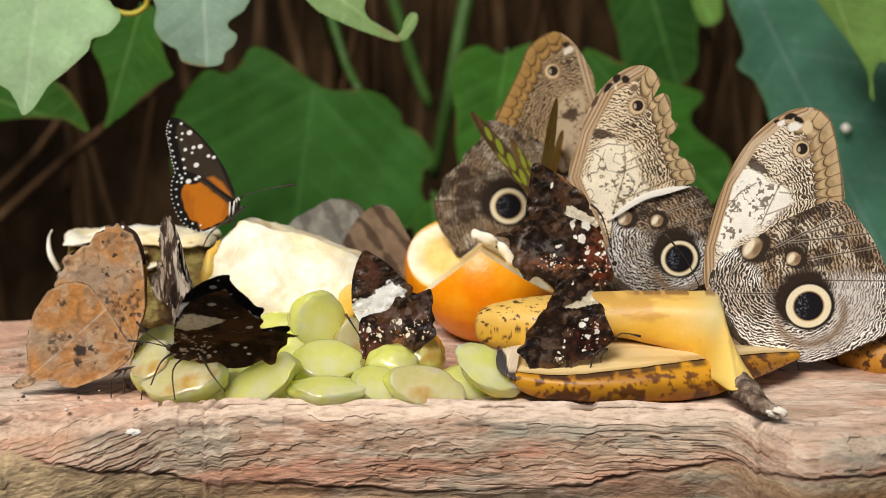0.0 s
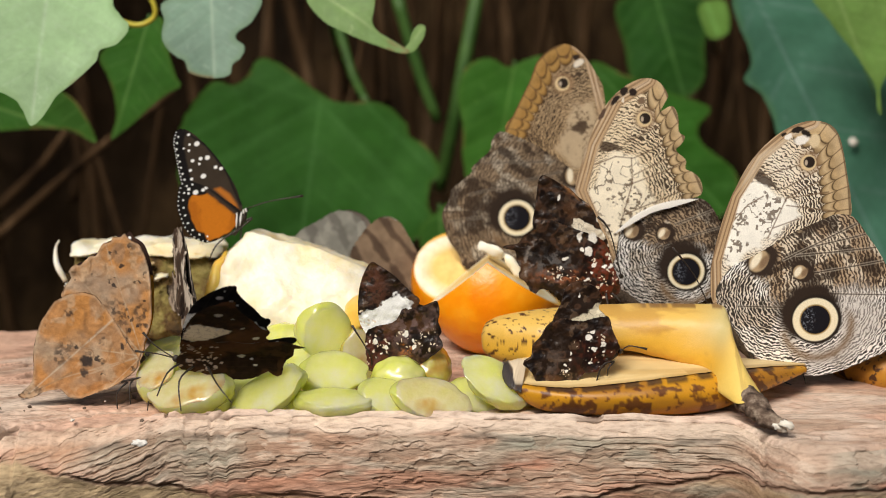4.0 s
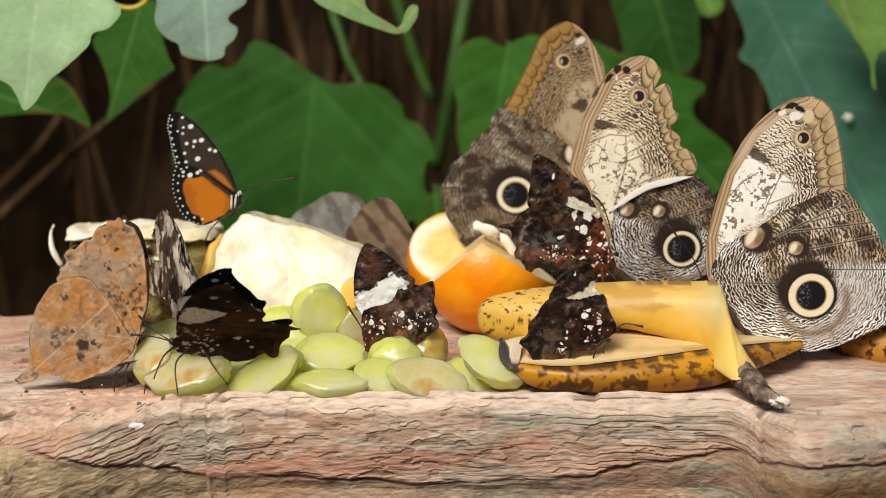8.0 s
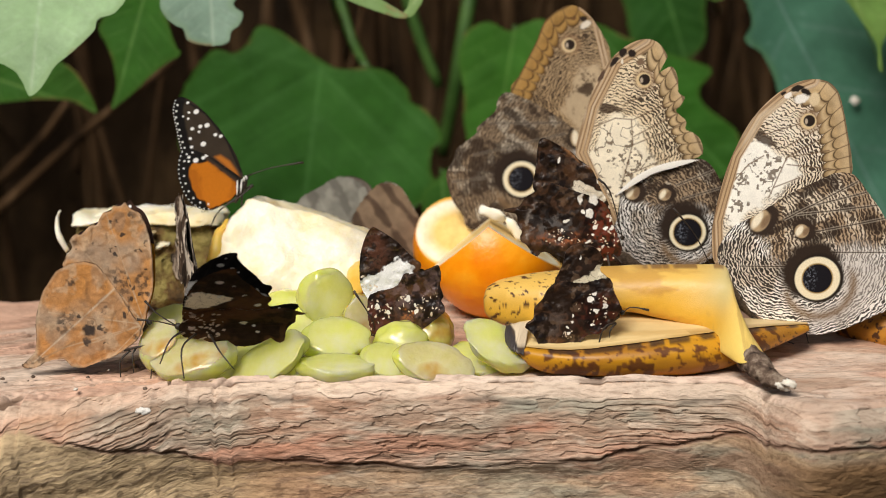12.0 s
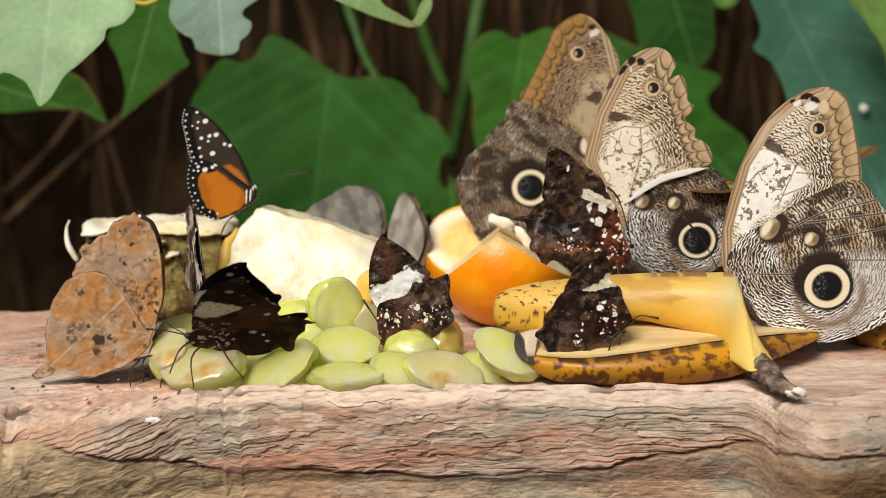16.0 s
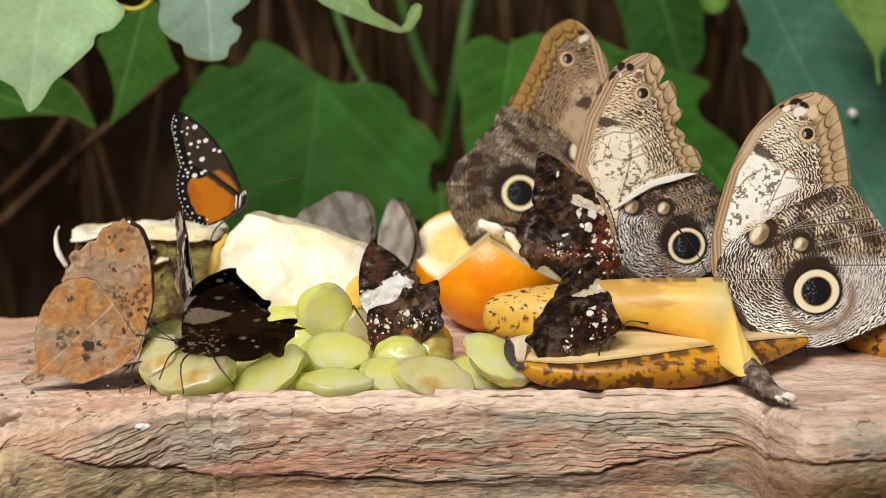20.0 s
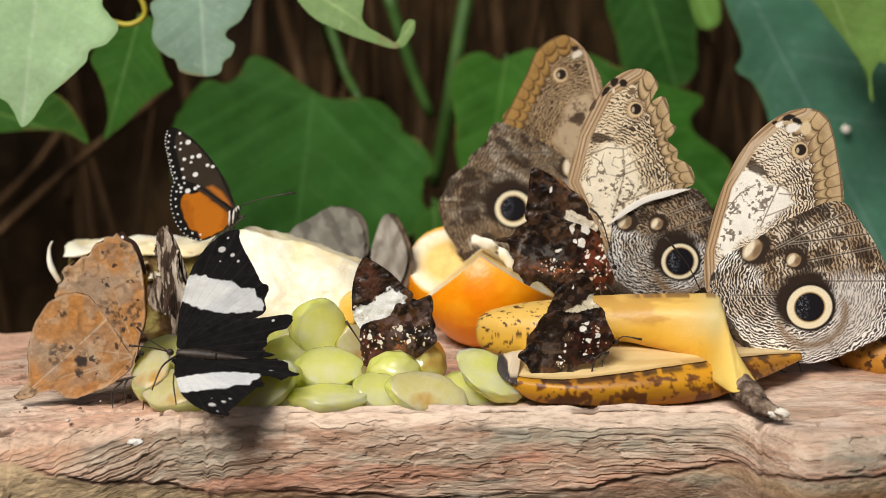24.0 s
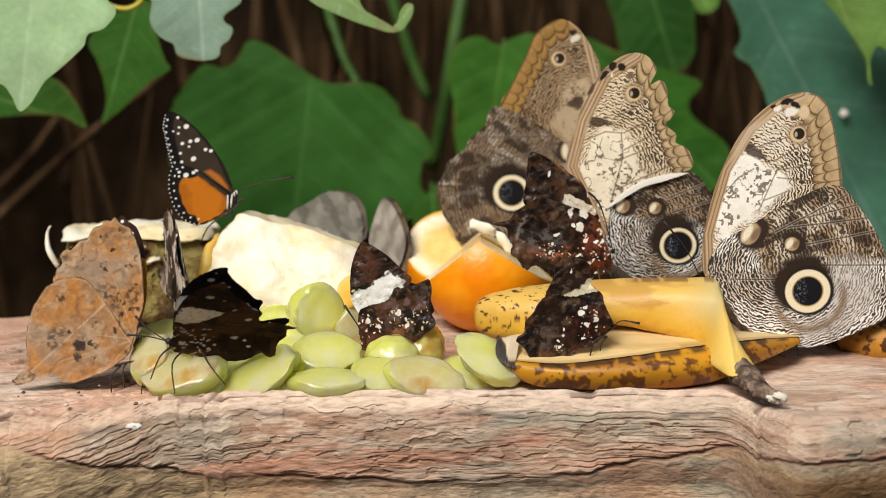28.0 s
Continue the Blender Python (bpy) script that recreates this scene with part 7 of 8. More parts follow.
def build_leaf_butterfly():
    ob = thing("butterfly", pose(-0.0999, -0.0360, 0.0146, 0, 0, 0), "brown butterfly whose folded wings look like a dead leaf", "butterfly", "leaf butterfly")
    fore = [(-0.4, -0.4), (-8.3, 0.0), (-16.2, 9.4), (-21.4, 18.8), (-24.7, 21.2), (-23.7, 24.4), (-21.8, 27.0), (-22.4, 29.6), (-20.2, 31.8), (-18.7, 31.6), (-15.3, 34.6), (-13.5, 34.8), (-11.2, 38.5), (-8.6, 39.4), (-7.9, 40.9), (-5.5, 40.9), (-4.0, 42.1), (-2.4, 40.3), (0.4, 38.5), (2.1, 35.5), (3.5, 30.9), (4.2, 25.3), (4.3, 16.9), (3.7, 12.2), (2.0, 6.6)]
    hind = [(0.0, 0.9), (-0.8, -2.3), (-2.7, -4.5), (-5.0, -6.1), (-8.5, -8.5), (-12.8, -10.2), (-16.9, -11.7), (-19.5, -12.7), (-22.5, -12.5), (-24.3, -11.0), (-25.7, -9.7), (-28.3, -9.8), (-31.3, -10.6), (-33.9, -12.1), (-36.9, -12.9), (-39.4, -12.1), (-37.9, -10.2), (-35.2, -7.2), (-34.4, -2.3), (-34.4, 1.9), (-33.7, 6.6), (-32.7, 10.2), (-31.4, 13.5), (-29.5, 16.2), (-27.2, 19.5), (-24.2, 21.2), (-20.9, 22.5), (-17.2, 22.7), (-14.0, 21.8), (-12.5, 20.3), (-10.1, 16.9), (-7.7, 13.0)]
    (c1, c2, ra, rb, r1, r2, tip) = [(-6.6, 24.4), (-18.2, 3.8), (-36.3, -11.4), (-6.9, 15.0), (1.0, 1.9), (-20.4, -5.7), (-39.0, -11.9)]
    high = [(-5.9, 16.0), (0.5, 16.0), (-5.2, 10.4), (-0.6, 11.7), (-5.4, 31.8), (-9.0, 35.5), (-7.5, 24.7), (-8.5, 19.7), (2.1, 20.3), (-3.0, 10.2), (-4.6, 7.2), (0.8, 26.2)]
    deep = [(-22.4, 16.0), (-23.7, 3.8), (-25.7, 0.9), (-17.1, 0.0), (-17.9, -3.8), (-11.7, 6.6), (-13.6, 0.9), (-5.4, 4.7), (-20.4, 4.7), (-37.9, -11.7), (-33.1, -10.2)]
    blots_f = list(zip(high, (3.0, 2.4, 2.2, 0.6, 0.7, 0.6, 0.6, 2.4, 0.6, 0.7, 1.0, 0.5), (0.75, 0.75, 0.6, 0.9, 0.9, 0.9, 0.9, 0.4, 0.9, 0.9, 0.7, 0.9)))
    blots_h = list(zip(deep, (1.3, 3.0, 2.2, 1.9, 1.2, 1.2, 0.8, 0.8, 0.7, 2.0, 1.6), (0.8, 0.6, 0.6, 0.95, 0.9, 0.6, 0.9, 0.9, 0.9, 0.8, 0.6)))
    far_fore = new("far_wing")
    far_fore.parent = ob
    dark_top = flecked((0.03, 0.014, 0.01), 33, [([(0, 2), (2.5, 10), (2.5, 23)], 5.0, (0.66, 0.3, 0.03))], [((-1, 36), 0.9, 0.7), ((0.5, 31), 0.7, 0.5), ((-4, 40), 0.6, 0.5)], amount=0.3)
    blade("forewing", fore, c1, leaf_wing(41, [(r1, (-12, 44), (0.5, 0.37, 0.24), 0.2), (r1, (-24, 34), (0.5, 0.37, 0.24), 0.2)], blots_f, fore), SCALES, ob, back=dark_top, n=420, m=110, off=0.2, ragged=0.02, crumple=2.0)
    blade("hindwing", hind, c2, leaf_wing(43, [(ra, rb, (0.58, 0.46, 0.33), 0.28), (rb, (0, 42), (0.2, 0.14, 0.09), 0.25), (r1, r2, (0.5, 0.36, 0.23), 0.2), (r1, (-30, 6), (0.5, 0.36, 0.23), 0.2), (r1, (-26, -6), (0.5, 0.36, 0.23), 0.2), (r1, (-10, -9), (0.55, 0.4, 0.26), 0.2), (ra, (-22, -4), (0.3, 0.19, 0.1), 0.3)], blots_h, hind), SCALES, ob, back=dark_top, n=420, m=110, off=-0.4, ragged=0.02, crumple=1.6)
    blade("forewing", fore, c1, dark_top, SCALES, far_fore, n=360, m=70, off=1.2)
    (h, t, f1, f2, f3) = [(2.3, 1.9), (-9.4, -7.6), (-6.9, -15.2), (-2.6, -13.6), (2.8, -16.1)]
    insect_body(ob, h, t, 1.3, 2.0, FUR, [],
                [((-4, 0, -7), (-7, -2, -10), (f1[0], -3, f1[1])), ((-2, 0, -6), (-3, -2, -8), (f2[0], -3, f2[1])), ((-6, 0, -7), (3, -2, -5.5), (f3[0], -3, f3[1]))])
    return ob, far_fore


leaf_butterfly, leaf_far = build_leaf_butterfly()


def bark_wing(seed, patches=()):
    """Split bark: dark brown and bone-grey strips."""
    def colour(u, v):
        k = fbm(u * 0.16 + 0.1 * np.sin(v * 0.5), v * 0.11, seed, 4)
        col = np.tile(np.asarray((0.07, 0.045, 0.03))[None], (len(u), 1)) * (0.4 + 1.2 * fbm(u * 0.3, v * 0.2, seed + 5)[:, None])
        col = paint(col, (0.42, 0.34, 0.26), step(0.5, 0.58, k) * 0.85)
        col = paint(col, (0.62, 0.54, 0.44), step(0.56, 0.66, fbm(u * 0.3 + 3, v * 0.25, seed + 9, 4)) * 0.8)
        for (a, b), ru, rv in patches:
            col = paint(col, (0.74, 0.66, 0.54), spot(u, v, a, b, ru, rv, 0, 0.4) * step(0.36, 0.5, fbm(u * 0.2, v * 0.3, seed + 7)) * 0.9)
        return paint(col, (0.014, 0.009, 0.007), step(0.53, 0.6, fbm(u * 0.22, v * 0.14 + 8, seed + 2, 4)) * 0.9)
    return colour


def build_edge_on():
    ob = thing("butterfly", pose(-0.0873, -0.0120, 0.0166, 0, 0, -74), "grey-brown butterfly with folded wings, standing narrow side on", "butterfly", "butterflies at the fruit")
    fore = [(-25.0, 34.2), (-12.4, 31.9), (-2.7, 28.9), (8.5, 22.4), (23.1, 17.0), (16.5, 12.2), (-3.1, 4.2), (-15.4, 6.5), (-27.6, 12.0), (-34.9, 16.6), (-41.3, 19.5), (-43.5, 22.6), (-34.1, 28.5)]
    hind = [(16.2, 10.3), (0.1, 0.8), (-16.9, -2.2), (-24.0, 2.3), (-53.5, -0.6), (-71.9, 3.3), (-48.7, 9.5), (-58.4, 11.8), (-40.9, 13.9), (-23.5, 12.8), (-4.5, 10.7)]
    (p1, p2, p3) = [(5.2, 17.0), (-5.2, 21.9), (-27.5, 28.0)]
    patches = [(p1, 12, 6), (p2, 6, 3)]
    blade("forewing", fore, np.mean(fore, axis=0), bark_wing(51, patches), SCALES, ob, n=360, m=90, off=-0.4, ragged=0.16, crumple=3.0)
    blade("hindwing", hind, np.mean(hind, axis=0), bark_wing(53), SCALES, ob, n=360, m=90, off=0.3, ragged=0.2, crumple=3.0)
    blade("forewing", fore, np.mean(fore, axis=0), bark_wing(55), SCALES, ob, n=160, m=20, off=0.9)
    insect_body(ob, (2, -1), (-16, 3), 1.2, 1.2, CHITIN, [], [((0, 0, -1), (2, -2, -4), (3, -3, -9)), ((-4, 0, 0), (-4, -2, -5), (-5, -3, -10))])
    return ob


edge_on = build_edge_on()


def build_danaid():
    ob = thing("butterfly", pose(-0.0746, 0.0380, 0.0496, 0, 0, 0), "orange and black butterfly with white dotted margins, on the pineapple", "butterfly", "butterflies at the fruit")
    fore = [(0.5, 2.4), (-0.2, 7.3), (-1.8, 11.7), (-4.5, 16.4), (-7.8, 21.2), (-11.8, 25.9), (-16.4, 30.0), (-20.3, 31.8), (-23.0, 30.2), (-23.6, 26.9), (-22.9, 23.2), (-22.3, 19.5), (-21.7, 16.1), (-20.8, 12.5), (-16.1, 9.5), (-8.1, 5.0)]
    hind = [(0.5, 2.4), (-0.6, -0.2), (-1.3, -3.0), (-3.1, -5.0), (-6.5, -7.2), (-10.6, -8.9), (-14.0, -8.6), (-17.3, -6.9), (-19.9, -3.6), (-21.5, 0.5), (-22.3, 4.6), (-21.9, 9.3), (-20.8, 12.4), (-17.5, 13.1), (-11.5, 11.0), (-5.5, 7.0)]
    rim_f = [(-22.6, 31), (-23.5, 26.9), (-22.9, 23.2), (-22.3, 19.5), (-21.7, 16.1), (-20.8, 12.7)]
    rim_h = [(-20.8, 12.4), (-21.9, 9.3), (-22.3, 4.6), (-21.5, 0.5), (-19.9, -3.6), (-17.3, -6.9), (-14.0, -8.6), (-11.6, -8.9)]
    patch = [(-18.2, 6.5), (-16.5, 8.4), (-13.6, 8.4), (-11.5, 9.4), (-6, 5.0), (-1.6, 1.4), (-1.4, -2.2), (-3.8, -5.2), (-8, -7.6), (-11.2, -8.2), (-12.6, -6.0), (-15.4, -4.4), (-17.0, -1.0), (-18.4, 3)]
    flash = [(-0.2, 2.4), (-9.0, 10.4), (-6.9, 11.0), (-3.6, 8.8), (-1.2, 5.2)]

    def pearls(line, first, second, count):
        p = spline(line, count, closed=False)
        out = []
        for i, q in enumerate(p):
            inward = np.array([-12.0, 8.0]) - q
            inward = inward / np.linalg.norm(inward)
            out.append((q + inward * first, 0.27))
            if i % 2 == 0:
                out.append((q + inward * second, 0.4))
        return out
    large = [(-18.0, 29.8), (-17.7, 26.3), (-15.1, 26.6), (-18.0, 24.1), (-19.8, 24.9), (-16.7, 20.5), (-13.8, 21.3), (-14.3, 19.4), (-11.4, 21.7), (-17.5, 17.0), (-8.5, 18.3), (-6.6, 17.8), (-12.9, 15.0), (-17.1, 13.9)]
    sizes = (0.55, 0.5, 1.0, 0.5, 0.4, 0.7, 0.75, 0.5, 0.95, 0.6, 0.7, 0.7, 1.0, 0.6)
    dots = pearls(rim_f, 0.4, 2.2, 17) + list(zip(large, sizes))
    dots_h = pearls(rim_h, 0.4, 2.2, 17) + [((-11.8, 11.0), 0.7), ((-13.0, 10.1), 0.7), ((-15.7, 9.2), 1.0), ((-18.1, 10.3), 0.6), ((-18.2, 8.8), 0.45), ((-16.8, 12.0), 0.4)]

    def fore_col(u, v):
        col = np.tile(np.array([[0.042, 0.03, 0.02]]), (len(u), 1)) * (0.8 + 0.4 * fbm(u * 0.4, v * 0.4, 5)[:, None])
        col = paint(col, (0.46, 0.15, 0.02), poly_mask(u, v, flash, 0.8))
        edge = step(4.2, 3.0, poly_distance(u, v, rim_f) + 0.8 * (fbm(u * 0.5, v * 0.5, 9) - 0.5))
        col = paint(col, (0.006, 0.005, 0.005), edge)
        col = paint(col, (0.01, 0.008, 0.007), np.exp(-(poly_distance(u, v, [(0.2, 5), (-4.5, 16.4), (-11.8, 25.9), (-20, 31.4)]) / 0.5) ** 2))
        for c, r1 in dots:
            col = paint(col, (0.84, 0.83, 0.8), spot(u, v, c[0], c[1], r1, r1 * 0.8, 30, 0.25))
        return col

    def hind_col(u, v):
        col = np.tile(np.array([[0.008, 0.007, 0.006]]), (len(u), 1))
        col = paint(col, np.array((0.52, 0.16, 0.01)), poly_mask(*wander(u, v, 2.0, 1.2, 3), patch, 0.35))
        col = paint(col, (0.3, 0.085, 0.006), poly_mask(u, v, patch, 0.5) * 0.5 * step(0.5, 0.7, fbm(u * 0.2, v * 0.2, 6)))
        col = paint(col, (0.045, 0.03, 0.02), 0.95 * np.exp(-(near_line(u, v, (-12.5, 10.6), (-1.0, 1.6)) / 0.75) ** 2))
        for c, r1 in dots_h:
            col = paint(col, (0.84, 0.84, 0.82), spot(u, v, c[0], c[1], r1, r1 * 0.8, 30, 0.25))
        return col
    blade("forewing", fore, (-13.7, 18.5), fore_col, SCALES, ob, n=400, m=110, off=0.15)
    blade("hindwing", hind, (-12.1, 2.0), hind_col, SCALES, ob, n=400, m=110, off=-0.35)
    blade("forewing", fore, (-13.7, 18.5), fore_col, SCALES, ob, n=120, m=16, off=1.0)
    blade("hindwing", hind, (-12.1, 2.0), hind_col, SCALES, ob, n=120, m=16, off=1.4)
    insect_body(ob, (2.2, 2.7), (-2.1, -6.5), 1.4, 0.3, CHITIN, [((2.4, 0, 3.4), (11, -1, 6.4), (22.8, -2, 8.6))],
                [((-0.5, 0, -4), (-7.9, -1, -9.2), (-11.1, -1, -15.3)), ((0.6, 0, -2.6), (0.4, -1, -8), (1.5, -1, -14.3)), ((1, 0, -1.6), (5.2, -1, 0.6), (-3, -2, -6))])
    for a, b, y in (((-0.9, 2.0), (-1.2, -3.4), -1.1), ((0.7, 2.4), (0.1, -2.6), -1.3), ((2.0, 3.6), (2.6, 2.2), -0.8), ((1.4, 3.2), (1.5, 1.6), -1.0)):
        tube("white_stripe", [(a[0] * MM, y * MM, a[1] * MM), (b[0] * MM, y * MM, b[1] * MM)], [0.00025, 0.0004, 0.0002], CHALK, ob, "white stripe on the body", sides=6)


build_danaid()


def grey_wing(base, streak, seed):
    def colour(u, v):
        col = np.tile(np.asarray(base)[None], (len(u), 1)) * (0.6 + 0.8 * fbm(u * 0.25, v * 0.25, seed)[:, None])
        col = paint(col, streak, step(0.1, 0.8, np.sin(u * 0.62 + v * 0.4 + 5 * fbm(u * 0.08, v * 0.08, seed)) + 1.6 * (fbm(u * 0.3, v * 0.3, seed + 3) - 0.5)) * 0.75)
        return paint(col, np.asarray(base) * 1.5, step(0.6, 0.72, fbm(u * 0.18 + 4, v * 0.18, seed + 5)) * 0.6)
    return colour


def build_back_pair():
    ob = thing("butterfly", pose(-0.0429, 0.1000, 0.0223, 0, 0, 0), "grey butterfly resting behind the pineapple", "butterfly", "butterflies at the fruit")
    o = [(-17.2, 5.6), (-14.9, 11.7), (-7.5, 16.1), (-0.2, 20.1), (7.2, 18.4), (11.6, 13.0), (12.8, 4.5), (11.0, -2.3), (-0.1, -6.8), (-13.3, -4.5)]
    blade("hindwing", o, np.mean(o, axis=0), grey_wing((0.24, 0.23, 0.19), (0.13, 0.12, 0.1), 61), SCALES, ob, n=240, m=50, ragged=0.1)
    blade("forewing", [(a * 0.9 + 3, b * 0.9 + 2) for a, b in o], np.mean(o, axis=0), grey_wing((0.2, 0.16, 0.13), (0.12, 0.1, 0.08), 62), SCALES, ob, n=160, m=20, off=1.4)
    insect_body(ob, (13, -8), (-8, -12), 2.2, 0.7)
    ob = thing("butterfly", pose(-0.0204, 0.0850, 0.0229, 0, 0, 0), "brown striped butterfly behind the fruit that shifts its wings", "butterfly", "butterflies at the fruit")
    o = [(-16.9, 3.3), (-13.3, 12.1), (-9.0, 17.1), (-3.8, 19.8), (1.8, 17.6), (6.1, 11.0), (10.4, 2.2), (9.7, -6.6), (-0.1, -11.1), (-10.9, -8.9)]
    blade("hindwing", o, np.mean(o, axis=0), grey_wing((0.2, 0.14, 0.09), (0.05, 0.03, 0.02), 63), SCALES, ob, n=240, m=50, ragged=0.12)
    blade("forewing", [(a * 0.9, b * 0.9 + 2) for a, b in o], np.mean(o, axis=0), grey_wing((0.42, 0.38, 0.32), (0.24, 0.2, 0.16), 64), SCALES, ob, n=160, m=20, off=1.4)
    insect_body(ob, (8, -8), (-6, -14), 2.2, 0.7)
    return ob


shifting = build_back_pair()


def build_green_butterfly():
    """Golden brown butterfly with lime windows; its wings rise in a V from a body that lies along y."""
    ob = thing("butterfly", pose(0.0353, 0.0520, 0.0493), "golden brown butterfly with lime green wing patches, fluttering", "butterfly", "butterflies at the fruit")
    fore = [(-2, 1), (-9, 12), (-14, 26), (-15, 36), (-11, 41), (-5, 38), (1, 30), (7, 20), (9, 10), (4, 2)]
    hind = [(0, 1), (6, 12), (12, 24), (19, 25), (24, 18), (28, 8), (22, 4), (10, -1)]
    lime = [((-7, 31), 3.6, 2.4), ((-3.5, 25), 4.2, 2.5), ((-1, 18), 4.6, 2.7), ((1, 11), 4.2, 2.5), ((-9, 20), 1.6, 3.4), ((-6, 12), 1.5, 3.0)]
    lime_h = [((8, 9), 6, 2.2), ((14, 16), 4, 2.0), ((20, 14), 2, 1.6), ((17, 20), 1.8, 1.3)]

    def gold(list_, dark):
        def colour(u, v):
            col = np.tile(np.asarray((0.62, 0.36, 0.06) if not dark else (0.12, 0.066, 0.028))[None], (len(u), 1))
            col = paint(col, (0.78, 0.56, 0.18), step(0.45, 0.65, fbm(u * 0.2, v * 0.2, 71)) * (0.6 if not dark else 0.15))
            for (a, b), ru, rv in list_:
                col = paint(col, (0.42, 0.5, 0.05) if dark else (0.62, 0.5, 0.1), spot(u, v, a, b, ru, rv, 35, 0.15))
            return col
        return colour
    wings = []
    for name in ("left_wing", "right_wing"):
        w = new(name)
        w.parent = ob
        inner = name == "left_wing"
        blade("forewing", fore, (-2, 18), gold(lime, inner), SCALES, w, back=gold(lime, not inner), n=240, m=60, off=0.0)
        blade("hindwing", hind, (13, 12), gold(lime_h, inner), SCALES, w, back=gold(lime_h, not inner), n=240, m=60, off=0.4)
        wings.append(w)
    bm = ellipsoid(1.6 * MM, 9 * MM, 1.6 * MM, seg=14, ring=12)
    part("body", bm, FUR, ob)
    return ob, wings


flier, (left_wing, right_wing) = build_green_butterfly()


# ---------- what moves ----------
def wing_turn(lean):
    return pose(0, 0, 0, lean, 0, 0)


def raised(angle, side):
    """A wing of the flier, its chord along the body, leaning out from upright by angle."""
    return pose(0, 0, 0, 0, side * angle, 0) @ pose(0, 0, 0, 0, 0, 90)


def about(axis, degrees):
    return Matrix.Rotation(radians(degrees), 4, Vector(axis))


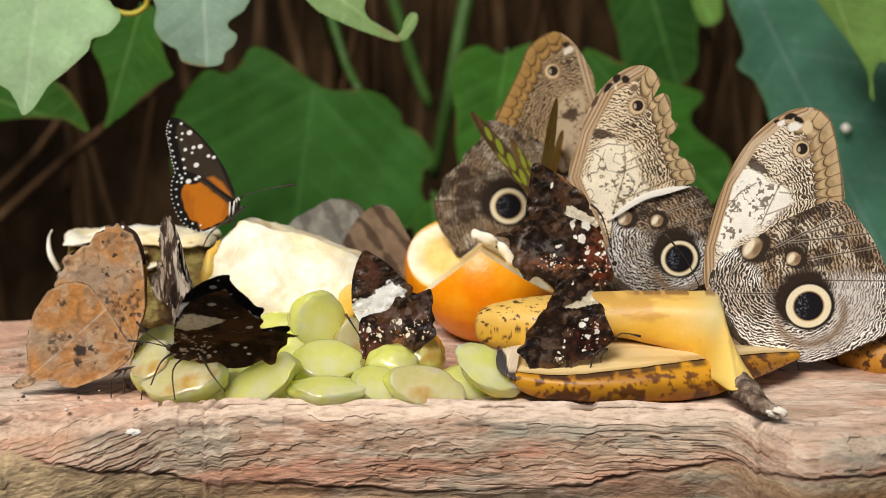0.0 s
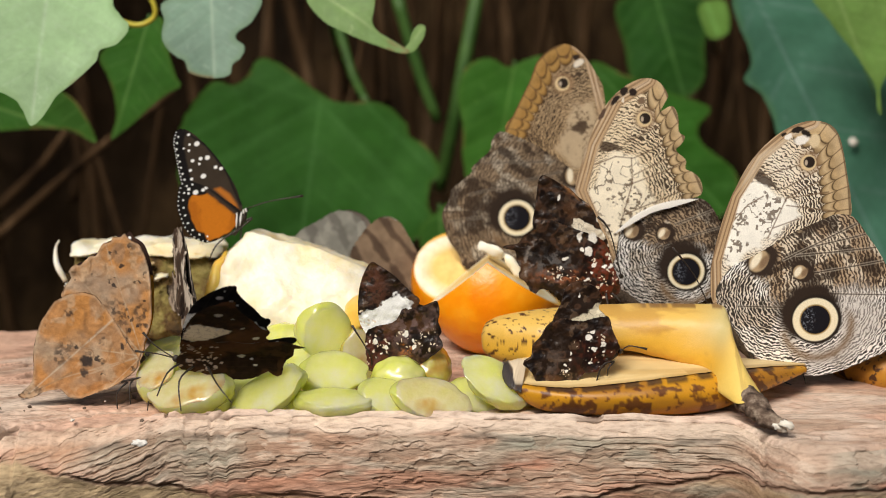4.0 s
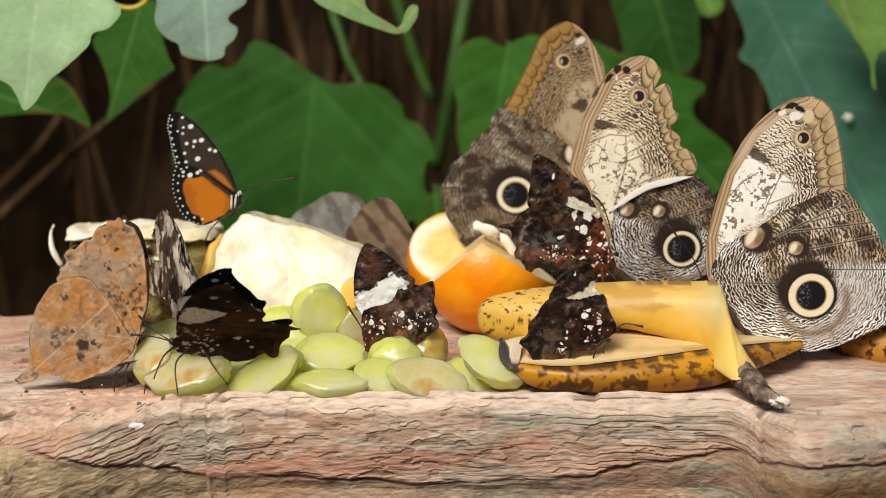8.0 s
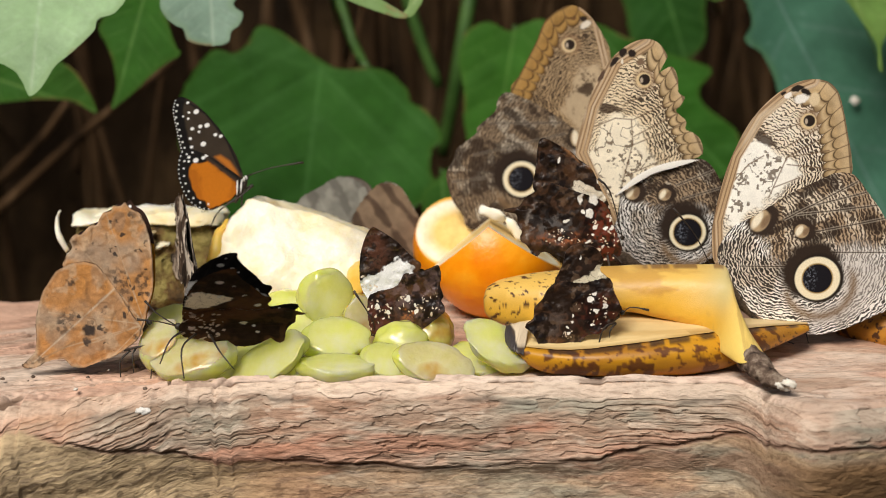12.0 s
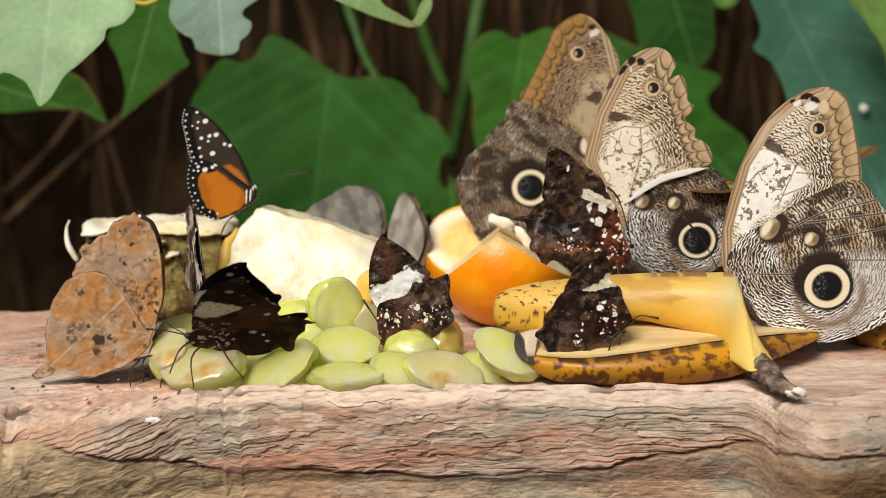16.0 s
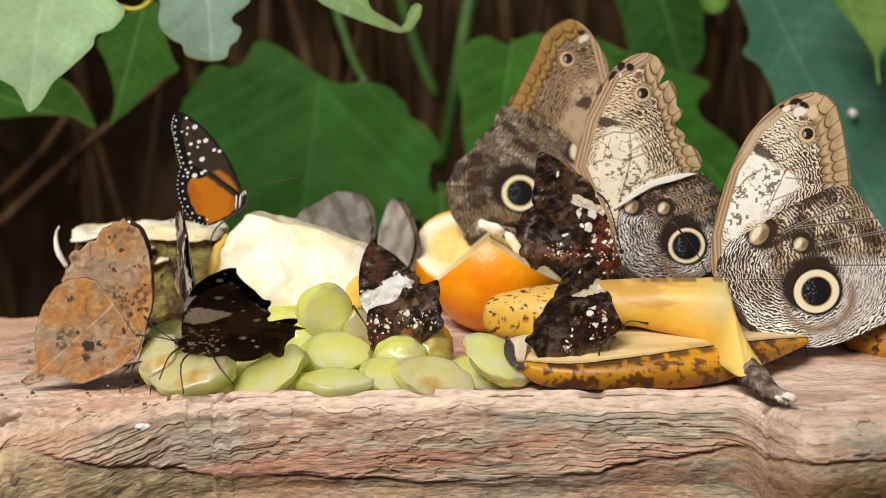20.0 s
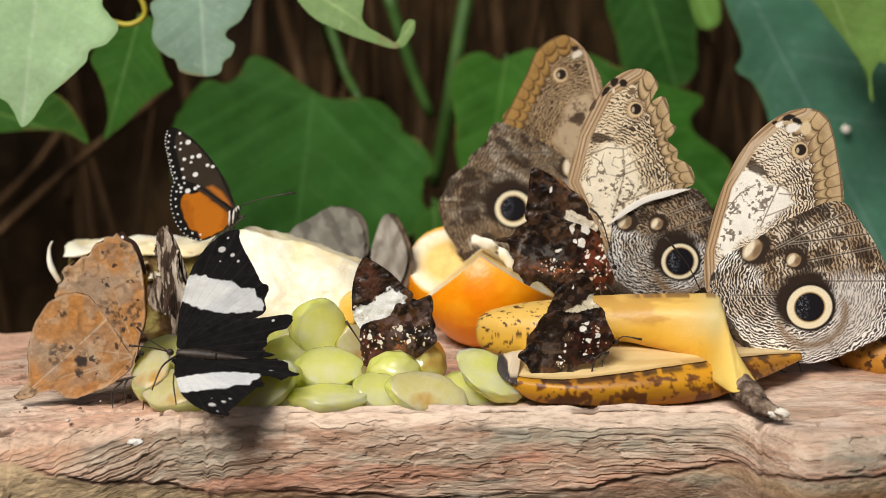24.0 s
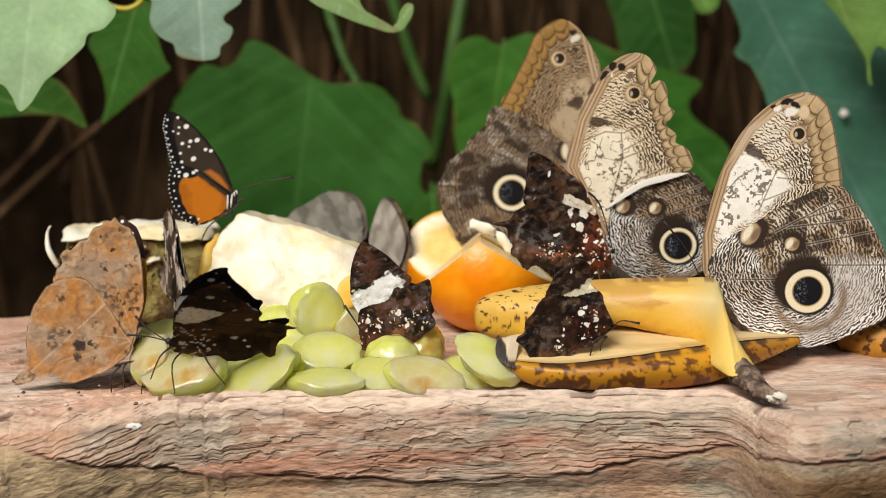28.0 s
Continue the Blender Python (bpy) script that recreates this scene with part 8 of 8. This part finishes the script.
def motions():
    # the dark butterfly opens its wings once
    x, y, z = OPENER_AT
    walk(opener, [(0.0, pose(x, y, z)), (23.2, pose(x, y, z)), (23.8, pose(x, y, z + 0.0016)), (24.9, pose(x, y, z + 0.0016)), (25.3, pose(x, y, z)), (28.0, pose(x, y, z))])
    walk(far_wings, [(t, wing_turn(a)) for t, a in ((0.0, 45), (12.0, 45), (22.4, 45), (23.2, 45), (23.3, 42), (23.4, 37), (23.5, 22), (23.6, 10), (23.7, 0), (23.8, -6), (24.0, -8), (24.8, -8), (24.95, -4), (25.05, 4), (25.15, 24), (25.3, 46), (26.0, 45), (28.0, 45))])
    walk(near_wings, [(t, wing_turn(a)) for t, a in ((0.0, 47), (12.0, 47), (22.4, 47), (23.2, 48), (23.4, 57), (23.5, 70), (23.6, 78), (23.7, 90), (23.8, 99), (24.0, 103), (24.6, 103), (24.8, 98), (24.9, 86), (25.0, 76), (25.1, 64), (25.3, 48), (26.0, 47), (28.0, 47))])
    # the leaf butterfly lifts its far wing for a moment
    hinge = (-0.74, 0, -0.68)
    walk(leaf_far, [(t, about((0, 1, 0), 0.26 * (a - 10)) @ about(hinge, a)) for t, a in ((0.0, 10), (23.0, 10), (24.6, 11), (24.8, 28), (25.0, 46), (25.1, 38), (25.3, 20), (26.0, 14), (28.0, 12))])
    # the narrow one turns a little now and then
    at = edge_on.matrix_world.translation.copy()
    walk(edge_on, [(t, pose(*at, 0, 0, a)) for t, a in ((0.0, -73), (2.5, -77), (4.5, -76), (6.9, -72), (8.0, -69), (8.6, -77), (12.0, -77), (14.5, -78), (20.0, -78), (22.5, -72), (23.5, -70), (25.5, -76), (28.0, -76))])
    # the striped one behind turns round
    at = shifting.matrix_world.translation.copy()
    walk(shifting, [(t, pose(*at, 0, 0, a)) for t, a in ((0.0, 0), (12.5, 0), (13.2, 45), (13.8, 95), (14.4, 126), (28.0, 126))])
    # the brown owl butterfly behind settles, and throws its wings back once
    at = back_owl.matrix_world.translation.copy()
    walk(back_owl, [(t, pose(at[0] + dx, at[1], at[2] + dz, a, b, 0)) for t, dx, dz, a, b in ((0.0, -0.002, 0, 0, -2.2), (1.86, -0.002, 0, 0, -2), (1.92, -0.002, 0, -6, -2), (2.0, -0.003, -0.006, -80, -2), (2.08, -0.002, 0, -6, -2), (2.14, -0.002, 0, 0, -2),
                                                                                           (4.5, -0.001, 0, 0, -1.5), (6.5, 0, 0, 0, 0), (28.0, 0, 0, 0, 0))])
    # the green and gold one flutters, leaves, and comes back behind the others
    perch = (0.0353, 0.0520, 0.0493)
    second = (0.1142, 0.0520, 0.0493)
    away = (0.2708, 0.2250, 0.0527)
    walk(flier, [(0.0, pose(*perch, 0, 0, -16)), (1.0, pose(*perch, 0, 0, -14)), (1.2, pose(*perch, 0, 0, -34)), (1.5, pose(*perch, 0, 0, -30)), (1.7, pose(*perch, 0, 0, -8)), (1.9, pose(*perch, 0, 0, 6)),
                 (2.0, pose(0.0092, 0.0300, 0.0580, 0, -10, 30)), (2.1, pose(-0.0100, 0.0500, 0.0745, 20, -25, 50)), (2.2, pose(-0.0376, 0.0500, 0.0765, 10, -10, 80)), (2.3, pose(0.0648, 0.0600, 0.1083, -40, 10, 10)),
                 (2.5, pose(0.1275, 0.0800, 0.1799, 0, 10, -10)), (3.6, pose(0.3, 0.1, 0.32, 0, 0, -20)), (4.4, pose(*away, 0, 0, 0)), (13.2, pose(*away, 0, 0, 0)), (14.0, pose(0.25, 0.09, 0.12, 0, 0, -10)), (14.4, pose(*second, 0, 0, 26)),
                 (18.1, pose(*second, 0, 0, 26)), (18.75, pose(*second, 0, 0, 20)), (18.9, pose(0.1443, 0.0600, 0.0700, 0, 20, -20)), (19.0, pose(0.1594, 0.0700, 0.0803, 0, 30, -30)), (19.2, pose(0.28, 0.1, 0.2, 0, 20, -30)), (20.0, pose(*away)), (28.0, pose(*away))])
    beat = ((0.0, 34, 12), (0.1, 40, 14), (0.2, 54, 20), (0.4, 72, 40), (0.6, 56, 20), (0.8, 30, 12), (1.0, 44, 12), (1.1, 52, -30), (1.2, 55, -64), (1.3, 62, -70), (1.5, 56, -64), (1.7, 46, -52), (1.9, 42, 0), (2.0, 80, 70), (2.1, 30, 40), (2.2, 70, 70),
            (2.3, 78, 78), (2.8, 40, 40), (4.4, 10, 10), (13.2, 10, 10), (13.6, 60, 60), (14.0, 20, 20), (14.5, 80, 58), (14.8, 84, 68), (15.5, 86, 70), (16.5, 86, 72), (17.0, 82, 66), (17.6, 68, 64), (18.1, 54, 58), (18.4, 52, 56), (18.75, 48, 56),
            (18.9, 30, 30), (19.0, 70, 70), (19.2, 30, 30), (20.0, 10, 10), (28.0, 10, 10))
    walk(left_wing, [(t, raised(a, -1)) for t, a, b in beat])
    walk(right_wing, [(t, raised(b, 1)) for t, a, b in beat])


motions()
